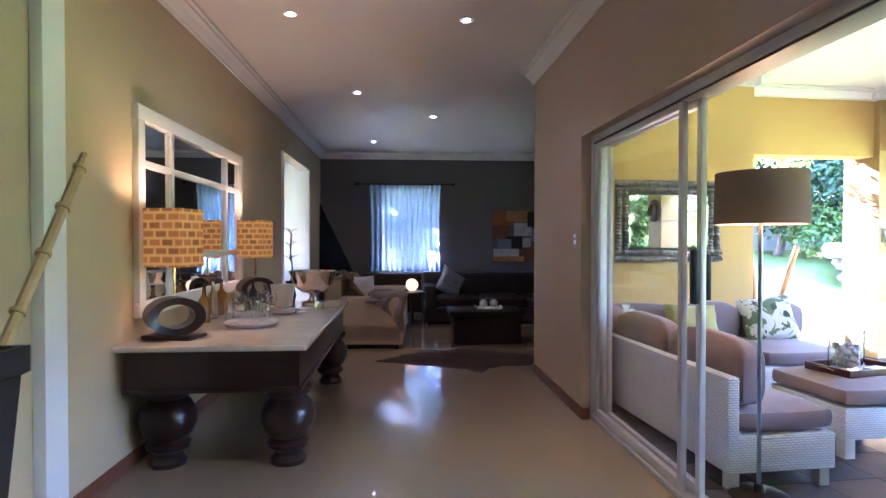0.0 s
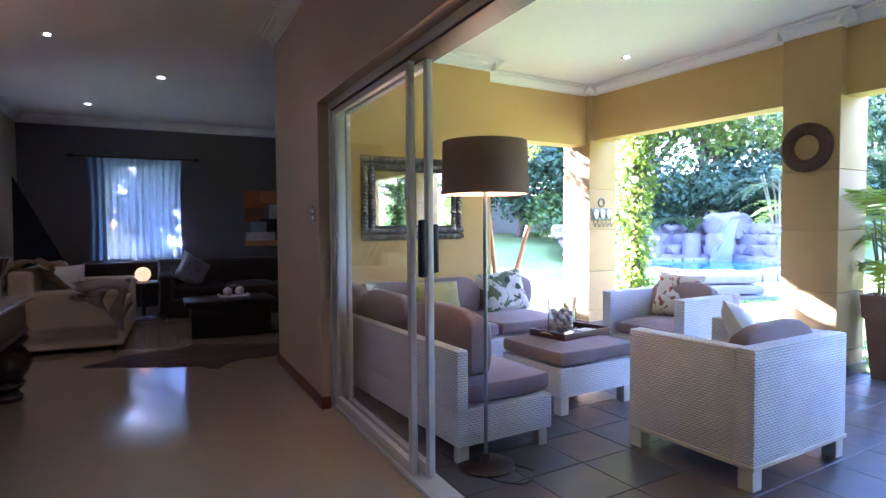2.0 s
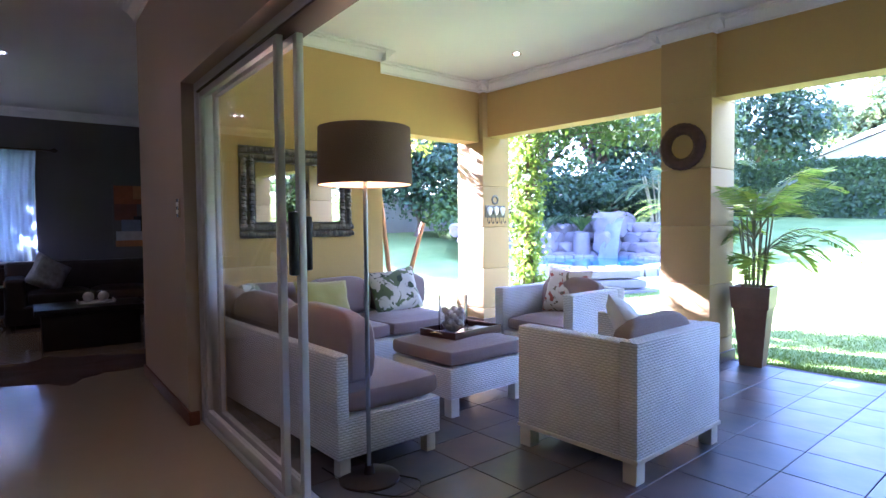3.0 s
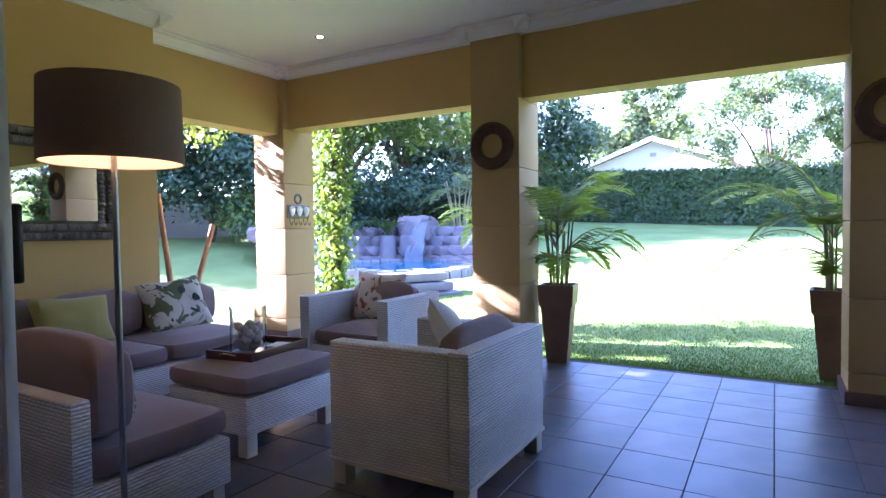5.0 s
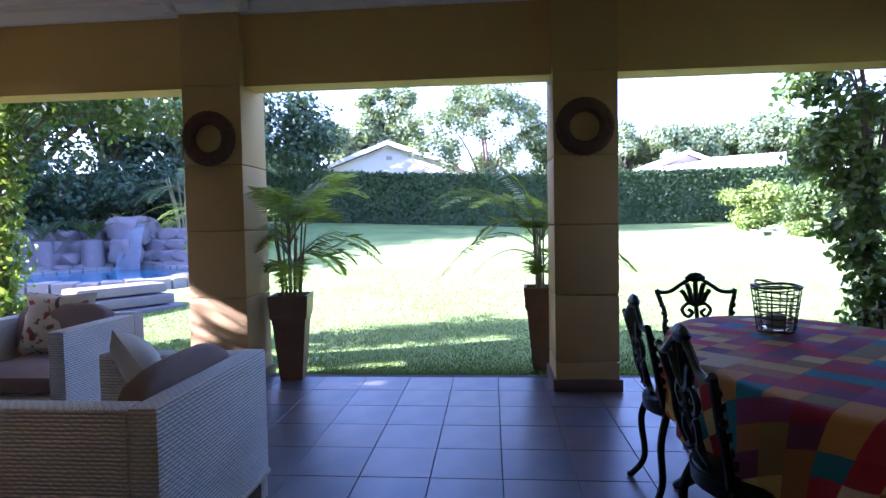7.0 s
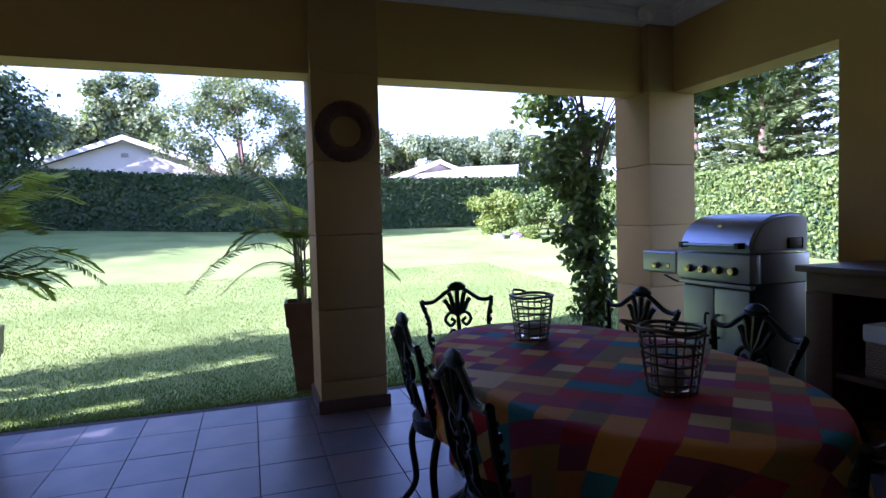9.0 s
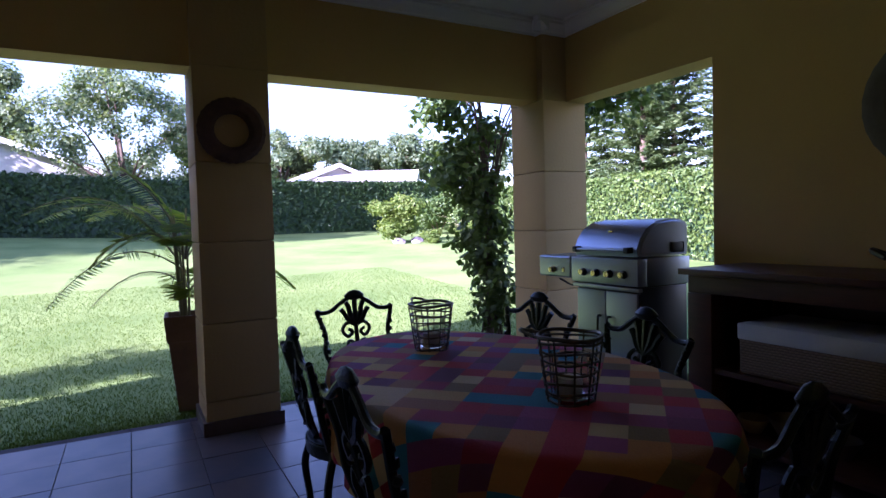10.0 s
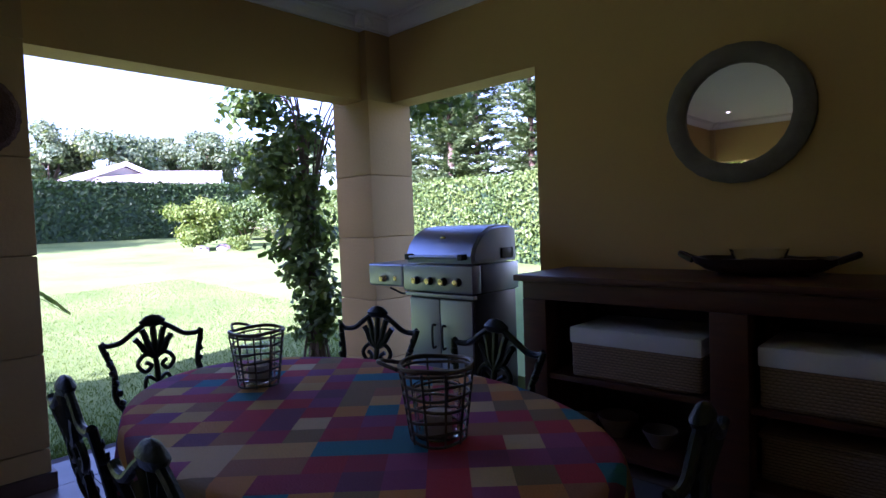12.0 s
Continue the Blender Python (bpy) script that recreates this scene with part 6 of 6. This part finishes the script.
# bushes on the lawn by the hedge
def bush(name, x, y, r, h, n, leaf, material, label, clumps=14):
    t = thing(name, x, y, height(x, y), 0, label, "bush")
    cs = [(rng.normal(0, 0.42) * r, rng.normal(0, 0.42) * r, h * rng.uniform(0.2, 0.78)) for _ in range(clumps)]
    for k in range(6):
        part("stem", tube(curve([(0, 0, -0.05), Vector(cs[k]) * 0.5, cs[k]], 4), 0.03, 6, taper=0.01), BARK, t)
    crown(t, cs, 0.42 * r, n, leaf, material, sink=0.5)
    return t


bush("round_bush", 19.8, -6.2, 0.80, 1.7, 6200, 0.10, LEAFY, "rounded light green bush on the lawn")
bush("round_bush", 18.6, -6.9, 0.35, 0.45, 1200, 0.08, LEAFY, "low light green bush on the lawn")
bush("round_bush", 22.6, -9.3, 0.95, 1.7, 5000, 0.11, LEAF, "tall green bush in front of the hedge")
bush("round_bush", 20.2, -9.4, 0.85, 1.7, 4500, 0.11, LEAF, "tall green bush in front of the hedge")
bush("round_bush", 9.0, 14.4, 0.75, 1.1, 3200, 0.06, LEAFY, "rounded yellow green bush by the terrace", 10)
for k, (x, y, s) in enumerate(((19.1, -6.0, 0.22), (18.9, -6.5, 0.16), (19.4, -6.8, 0.2))):
    bm = lathe([(0, -0.1), (s, 0.0), (s * 0.9, s * 0.5), (s * 0.4, s * 0.8), (0, s * 0.85)], 9)
    for v in bm.verts:
        v.co += Vector((noise.noise(v.co * 5), noise.noise(v.co * 5 + Vector((9, 0, 0))), 0)) * s * 0.5
    solid("garden_rock", bm, ROCK, pose(x, y, height(x, y)), "pale rock at the foot of the bush", "rock", "garden rocks")


def fronds(t, n, L, rise, droop, leaflet, width, material, z=0.0, seed=0, a0=0.0, out=0.0, pairs=22, shy=(0, 0), fan=None):
    """Feathery fronds round an axis: a curved rib and paired leaflets each."""
    r = np.random.default_rng(seed)
    cs, ns, us, ws, hs = [], [], [], [], []
    bm = bmesh.new()
    for k in range(n):
        a = a0 + 2 * math.pi * (k + r.uniform(-0.3, 0.3)) / n
        if fan:
            a = radians(fan[0] + (fan[1] - fan[0]) * (k + r.uniform(0.2, 0.8)) / n)
        d = np.array((math.cos(a), math.sin(a), 0.0))
        s = np.array((-d[1], d[0], 0.0))
        l = L * r.uniform(0.75, 1.1) * (1 - max(0.0, d[0] * shy[0] + d[1] * shy[1]))
        up = rise * r.uniform(0.6, 1.3)
        pts = [d * (out + l * q * (0.75 + 0.25 * q)) + np.array((0, 0, z + up * l * q - droop * l * q ** 2.4)) for q in np.linspace(0, 1, 10)]
        tube([p.tolist() for p in pts], 0.007, 5, bm, taper=0.002)
        for q in np.linspace(0.18, 1.0, pairs):
            i = min(int(q * 9), 8)
            p = pts[i] + (pts[i + 1] - pts[i]) * (q * 9 - i)
            tan = pts[i + 1] - pts[i]
            tan = tan / np.linalg.norm(tan)
            for sd in (-1, 1):
                ll = leaflet * math.sin(math.pi * min(1, 0.25 + 0.75 * q) ** 1.2) ** 0.6 * r.uniform(0.85, 1.1) + 0.03
                dirn = tan * 0.75 + s * sd * 0.8 + np.array((0, 0, -0.22))
                dirn = dirn / np.linalg.norm(dirn)
                cs.append(p + dirn * ll / 2)
                us.append(dirn)
                ns.append(np.cross(dirn, s * sd) + np.array((0, 0, 0.8)))
                ws.append(width)
                hs.append(ll)
    part("rib", bm, CANE, t)
    quads("foliage", cs, ns, us, ws, hs, material, t)


bush("pool_shrub", 16.4, 13.4, 1.5, 2.5, 5200, 0.13, LEAFD, "dark leafy shrub behind the pool rocks", 18)
bush("pool_shrub", 18.6, 12.2, 1.6, 2.8, 5600, 0.14, LEAFD, "dark leafy shrub behind the pool rocks", 18)
bush("pool_shrub", 14.2, 14.6, 1.4, 2.2, 4600, 0.13, LEAF, "dense green shrub behind the pool rocks", 16)
bush("pool_shrub", 20.2, 10.6, 1.4, 2.6, 4600, 0.14, LEAFD, "dark leafy shrub behind the pool rocks", 16)
t = thing("cycad", 16.9, -7.4, height(16.9, -7.4), 0, "spiky yellow green cycad by the hedge", "cycad")
part("trunk", lathe([(0.2, -0.05), (0.22, 0.2), (0.12, 0.35), (0, 0.36)], 14), BARK, t)
fronds(t, 26, 1.0, 0.75, 0.35, 0.16, 0.03, LEAFY, 0.3, 3)
t = thing("cycad", 18.2, -8.2, height(18.2, -8.2), 0, "spiky yellow green cycad by the hedge", "cycad")
part("trunk", lathe([(0.2, -0.05), (0.22, 0.2), (0.12, 0.3), (0, 0.31)], 14), BARK, t)
fronds(t, 22, 0.9, 0.7, 0.35, 0.16, 0.03, LEAFY, 0.25, 4)


def potted_palm(x, y, rz, seed, label, shy, fans):
    t = thing("potted_palm", x, y, -0.012, rz, label, "potted palm", "potted palms")
    pot = part("pot", lathe([(0.12, 0), (0.125, 0.02), (0.185, 0.50), (0.19, 0.51), (0.205, 0.52), (0.22, 0.68), (0.222, 0.70), (0.195, 0.70), (0.185, 0.62), (0, 0.60)], square=True), TERRA, t, "tall square tapered brown pot")
    bmesh_soil = box(-0.128, 0.128, -0.128, 0.128, 0.595, 0.64, 0.01)
    part("soil", bmesh_soil, SOIL, pot)
    r = np.random.default_rng(seed)
    for k in range(9):
        a = r.uniform(0, 2 * math.pi)
        q = r.uniform(0.02, 0.10)
        top = 1.1 + r.uniform(0.0, 0.45)
        part("cane", tube(curve([(q * math.cos(a), q * math.sin(a), 0.6), (q * 1.2 * math.cos(a), q * 1.2 * math.sin(a), 0.85), (q * 1.9 * math.cos(a), q * 1.9 * math.sin(a), top)]), 0.011, 7, taper=0.007), CANE, t)
    fronds(t, 6, 0.75, 1.35, 1.0, 0.22, 0.016, PALML, 1.10, seed, pairs=40, shy=shy)
    fronds(t, 4, 0.60, 0.75, 0.9, 0.19, 0.016, PALML, 0.90, seed + 1, 0.4, pairs=34, shy=shy)
    fronds(t, 4, 0.85, 1.5, 0.7, 0.23, 0.016, PALML, 1.20, seed + 2, 0.9, pairs=40, shy=shy)
    for k, (a, b, n, l, z) in enumerate(fans):
        fronds(t, n, l, 1.15, 0.95, 0.25, 0.019, PALML, z, seed + 5 + k, pairs=48, fan=(a, b))
    return t


potted_palm(6.62, 3.19, 8, 11, "feathery green palm in a tall square brown pot", (-0.35, 0.62), ((32, 62, 3, 0.95, 1.0), (-80, -30, 3, 0.80, 0.9)))
potted_palm(7.04, 1.12, -5, 23, "feathery green palm in a tall square dark pot", (-0.72, -0.25), ((72, 104, 3, 0.9, 1.0), (-80, -55, 2, 0.9, 0.85)))


# climbers at the outer pillars
def outside(x, y, z):
    """Clear of the terrace, its pillars and beams."""
    return (x > EDGE + 0.12) | (y < WY - 0.36) | (y > 6.8)


def climber(x, y, spread, n, leaf, material, label, h=2.6, flowers=0, seed=1, lean=(0, 0), size=0.2, more=()):
    t = thing("climber", x, y, height(x, y), 0, label, "climbing plant")
    r = np.random.default_rng(seed)
    cs = list(more)
    for k in range(34):
        z = (0.08 + 0.92 * (k + r.random()) / 34) * h
        f = (z / h) ** 2
        w = spread * (0.45 + 0.75 * f)
        cs.append((r.normal(0, 0.45) * w + lean[0] * f * r.uniform(0, 1.2), r.normal(0, 0.45) * w + lean[1] * f * r.uniform(0, 1.2), z))
    cs = [c for c in cs if outside(c[0] + x - 0.05, c[1] + y + 0.05, c[2])]
    for c in cs:
        part("stem", tube(curve([(r.normal(0, 0.05), r.normal(0, 0.05), 0), (c[0] * 0.04, c[1] * 0.04, c[2] * 0.6), (c[0] * 0.3, c[1] * 0.3, c[2] * 1.02), c], 5), 0.013, 6, taper=0.004), BARK, t)
    crown(t, cs, [size * (1 + 0.7 * c[2] / h) for c in cs], n, leaf, material, sink=0.9, name="foliage", clear=outside)
    if flowers:
        top = [c for c in cs if c[2] > h * 0.6]
        crown(t, top, 0.28, flowers, leaf * 1.1, PETAL, sink=0.2, name="blossom", clear=outside)
    return t


climber(7.12, 6.20, 0.30, 1500, 0.075, LEAFY, "bright green climber growing up beside the pillar", 2.9, 0, 5, size=0.15)
climber(7.42, 6.5, 0.34, 5200, 0.075, LEAF, "leafy climber with white blossom arching along the terrace beam", 3.0, 110, 6, size=0.19,
        more=[(rng.uniform(-0.3, 0.3), -0.25 - 0.145 * k, 2.62 - 0.12 * abs(math.sin(k * 1.9)) - 0.02 * k + rng.uniform(-0.08, 0.12)) for k in range(15)])
climber(7.18, -1.62, 0.36, 4200, 0.085, LEAF, "dark leafy climber at the corner pillar", 2.75, 0, 7, (0.55, 0.6), 0.17,
        ((-0.25, -0.85, 2.35), (-0.5, -0.95, 2.3), (-0.7, -0.9, 2.4), (-0.9, -1.0, 2.35), (0.0, -0.9, 2.5)))
climber(5.0, 7.0, 0.12, 1100, 0.08, LEAFY, "yellow green creeper hanging above the end opening", 2.7, 24, 8, size=0.13,
        more=[(0.1 + 0.11 * k, rng.uniform(0.0, 0.4), 2.50 - 0.2 * abs(math.sin(k * 1.3)) + rng.uniform(-0.06, 0.08)) for k in range(11)])


# pool with rock wall and waterfall
PX, PYY = 14.0, 10.0
def blob_ring(r, k, a):
    return r * (1 + 0.12 * math.sin(2 * a + 0.6) + 0.06 * math.sin(5 * a + k))


pool = thing("swimming_pool", PX, PYY, 0.20, 0, "small free-form pool with pale coping", "pool")
bm = bmesh.new()
vsr = [bm.verts.new((blob_ring(2.1, 0, 2 * math.pi * k / 60) * math.cos(2 * math.pi * k / 60), blob_ring(2.1, 0, 2 * math.pi * k / 60) * math.sin(2 * math.pi * k / 60), 0.06)) for k in range(60)]
bm.faces.new(vsr)
part("water", bm, WATER, pool, "blue pool water")
for k in range(44):
    a0, a1 = 2 * math.pi * k / 44 + 0.008, 2 * math.pi * (k + 1) / 44 - 0.008
    bm = bmesh.new()
    lo, hi = -0.3, 0.12 + 0.015 * math.sin(k * 1.7)
    c = [bm.verts.new((blob_ring(r, 0, a) * math.cos(a), blob_ring(r, 0, a) * math.sin(a), z)) for a in (a0, a1) for r in (2.05, 2.55) for z in (lo, hi)]
    bmesh.ops.convex_hull(bm, input=bm.verts)
    part("coping_stone", bm, PAVE, pool, smooth=False)
rockwall = thing("rock_wall", PX, PYY, 0.1, 0, "rock retaining wall with a small waterfall behind the pool", "rock wall")


def boulder(parent, x, y, z, sx, sy, sz, seed, name="rock"):
    bm = bmesh.new()
    bmesh.ops.create_icosphere(bm, subdivisions=3, radius=1)
    for v in bm.verts:
        p = v.co.copy()
        k = 1 + 0.22 * noise.noise(p * 1.6 + Vector((seed, 0, 0))) + 0.10 * noise.noise(p * 4 + Vector((0, seed, 0)))
        q = Vector((max(-0.78, min(0.78, p.x)), max(-0.78, min(0.78, p.y)), max(-0.7, min(0.7, p.z)))) * k
        v.co = Vector((x + q.x * sx, y + q.y * sy, z + q.z * sz))
    return part(name, bm, ROCK, parent)


for k in range(15):
    a = radians(-35 + 11.5 * k)
    for row in range(4):
        rr = 2.80 + 0.16 * row
        boulder(rockwall, rr * math.cos(a + 0.1 * (row % 2)), rr * math.sin(a + 0.1 * (row % 2)), 0.14 + 0.29 * row, 0.50, 0.46, 0.25, k * 4 + row)
boulder(rockwall, 2.75, 1.15, 1.15, 0.8, 0.6, 0.5, 77)
boulder(rockwall, 2.2, 1.0, 0.6, 0.4, 0.4, 0.5, 78)
bm = bmesh.new()
gf = {}
for i in range(9):
    for j in range(16):
        s = j / 15
        gf[i, j] = bm.verts.new((2.35 - 0.55 * s ** 0.8 + 0.04 * noise.noise(Vector((i * 0.9, j * 0.5, 0))), 0.72 + (i - 4) * 0.055 * (1 + 0.5 * s), 1.32 - 1.2 * s ** 1.6))
for i in range(8):
    for j in range(15):
        bm.faces.new((gf[i, j], gf[i + 1, j], gf[i + 1, j + 1], gf[i, j + 1]))
bmesh.ops.solidify(bm, geom=bm.faces[:], thickness=0.03)
part("waterfall", bm, FALLS, rockwall, "thin white waterfall over the rocks")
sl = thing("stone_steps", 9.6, 6.75, 0.0, -30, "low stack of dark stone slabs on the lawn", "stone steps")
for k, (w, d_, z) in enumerate(((1.6, 0.8, 0.0), (1.35, 0.6, 0.16), (1.2, 0.45, 0.32))):
    b = box(-w / 2, w / 2, -d_ / 2, d_ / 2, z + 0.02, z + 0.155, 0.03, 2)
    part("slab", b, ROCK, sl)

# planting and trees round the pool
tree(13.0, 16.2, 5.0, 2.5, 0.9, 38, 17000, 0.15, LEAFD, "dark broad-leaved tree on the side lawn", tr=0.13, gap=0.5)
tree(9.0, 19.5, 6.2, 3.0, 1.4, 38, 16000, 0.19, LEAFD, "dark broad-leaved tree on the side lawn", tr=0.16, gap=0.5)
tree(16.0, 14.6, 5.2, 2.5, 1.4, 26, 8500, 0.15, LEAF, "dense green tree behind the pool", tr=0.14, gap=0.5)
tree(20.8, 14.8, 9.0, 3.2, 2.2, 28, 8000, 0.2, LEAFD, "tall dark tree behind the pool", tr=0.2, gap=0.5)
tree(21.8, 12.6, 13, 3.6, 1.8, 36, 13000, 0.22, LEAFB, "tall blue green tree behind the pool", tr=0.18, gap=0.5)
tree(23.5, 15.5, 12.5, 4.2, 2.2, 36, 12000, 0.27, LEAFD, "tall dark tree behind the pool", tr=0.25, gap=0.5)
tree(21.0, 22, 13, 5, 2.5, 30, 8000, 0.3, LEAFD, "large dark tree shading the lawn", tr=0.3, gap=0.5)
tree(25.5, 21, 16, 6.0, 2.5, 44, 14000, 0.36, LEAFD, "large dark tree shading the lawn", tr=0.35, gap=0.5)
tree(18.2, 17.8, 8.5, 3.8, 2.0, 34, 11000, 0.24, LEAFD, "broad dark tree behind the pool", tr=0.22, gap=0.5)
tree(8.0, 26.5, 8.6, 3.8, 1.8, 34, 10000, 0.26, LEAFD, "tall dark tree by the garden wall", tr=0.25, gap=0.5)
tree(14.5, 25.5, 8.6, 3.8, 1.8, 34, 10000, 0.26, LEAFD, "tall dark tree by the garden wall", tr=0.25, gap=0.5)
for k, (x, y, m_, n) in enumerate(((15.2, 12.5, LEAFB, "blue green agave clump behind the rocks"), (15.9, 11.7, LEAF, "green strap-leaved clump behind the rocks"), (14.0, 13.3, LEAFB, "blue green agave clump behind the rocks"), (17.1, 11.2, LEAF, "green strap-leaved clump behind the rocks"), (12.2, 12.2, LEAF, "green strap-leaved clump beside the pool"))):
    t = thing("agave", x, y, 0.95 if k != 4 else height(x, y), 0, n, "plant", "clumps by the pool")
    c, nn, up, ww, hh = blades(46, 0.95, 0.75, 0.10, 40 + k)
    quads("foliage", c, nn, up, ww, hh, m_, t)
    part("crown_base", lathe([(0.3, -0.9), (0.25, 0.05), (0, 0.1)], 10), ROCK, t)
for k, (x, y, h_) in enumerate(((14.6, 7.6, 1.9), (17.4, 10.0, 3.0), (18.6, 9.2, 3.4))):
    t = thing("garden_palm", x, y, height(x, y), 0, "feathery clump palm beside the pool", "palm", "garden palms")
    for j in range(7):
        a = j * 0.9
        part("cane", tube(curve([(0.15 * math.cos(a), 0.15 * math.sin(a), 0), (0.25 * math.cos(a), 0.25 * math.sin(a), h_ * 0.4), (0.5 * math.cos(a), 0.5 * math.sin(a), h_ * 0.75)]), 0.04, 7, taper=0.02), CANE, t)
    fronds(t, 12, 1.5, 0.8, 0.8, 0.42, 0.035, PALML if k == 0 else LEAFB, h_ * 0.6, 60 + k, pairs=30)

# two unseen trees, added to keep direct sun off the hall curtain
tree(2.2, 15.8, 5.3, 2.6, 0.9, 30, 9000, 0.2, LEAFD, "dense dark tree added outside the hall window to block the sun", base=0.0, tr=0.2, gap=0.55)
tree(-1.2, 16.4, 5.3, 2.6, 0.9, 30, 9000, 0.2, LEAFD, "dense dark tree added outside the hall window to block the sun", base=0.0, tr=0.2, gap=0.55)

# garden wall behind the trees
fw = thing("garden_wall", 0, 0, 0, 0, "pale rendered garden wall behind the trees", "wall")
for a, b in (((4.0, 27.0), (14.0, 20.3)), ((14.0, 20.3), (24.5, 17.0))):
    p, q = Vector((*a, 0)), Vector((*b, 0))
    dd = (q - p).normalized()
    nn = Vector((-dd.y, dd.x, 0)) * 0.1
    bm = bmesh.new()
    [bm.verts.new(v + s * nn + Vector((0, 0, z))) for v in (p, q) for s in (-1, 1) for z in (0.3, 2.55)]
    bmesh.ops.convex_hull(bm, input=bm.verts)
    part("wall_panel", bm, FENCE, fw, smooth=False)
    for k in range(int((q - p).length / 3) + 1):
        c = p + dd * 3 * k
        part("pier", box(c.x - 0.17, c.x + 0.17, c.y - 0.17, c.y + 0.17, 0.3, 2.7, 0.02), FENCE, fw)

# leaning poles outside the end opening
ps = thing("leaning_poles", 5.45, 6.95, -0.03, 0, "three weathered wooden poles standing splayed in the bed", "poles")
for a, b in (((0.05, 0.0, 0.0), (-0.12, 0.05, 1.62)), ((0.05, 0.0, 0.0), (0.42, -0.10, 1.30)), ((0.0, 0.05, 0.0), (-0.42, 0.10, 1.12))):
    part("pole", tube([a, [(p + q) / 2 for p, q in zip(a, b)], b], 0.032, 10, taper=0.027), POLE, ps)

# ---- terrace floor tiles ----
P, PW = 0.369, 0.352
tile = mesh_of(box(-P / 2 + 0.002, P / 2 - 0.002, -PW / 2 + 0.002, PW / 2 - 0.002, -0.012, 0.0, 0.0015, 1), "tile", TILE, False)
bed = bpy.data.objects["floor_terrace"]
x0, y0 = 4.80 - P * 8, 1.165 - PW * 9
for i in range(14):
    for j in range(25):
        cx, cy = x0 + P * (i + 0.5), y0 + PW * (j + 0.5)
        if cx < SX - 0.2 + 0.07 * (cy - 2.0) or cx > EDGE or cy > 6.6 or cy < WY:
            continue
        ob = new("tile", tile)
        ob.parent = bed
        ob.location = (cx, cy, rng.uniform(-0.0008, 0.0008))
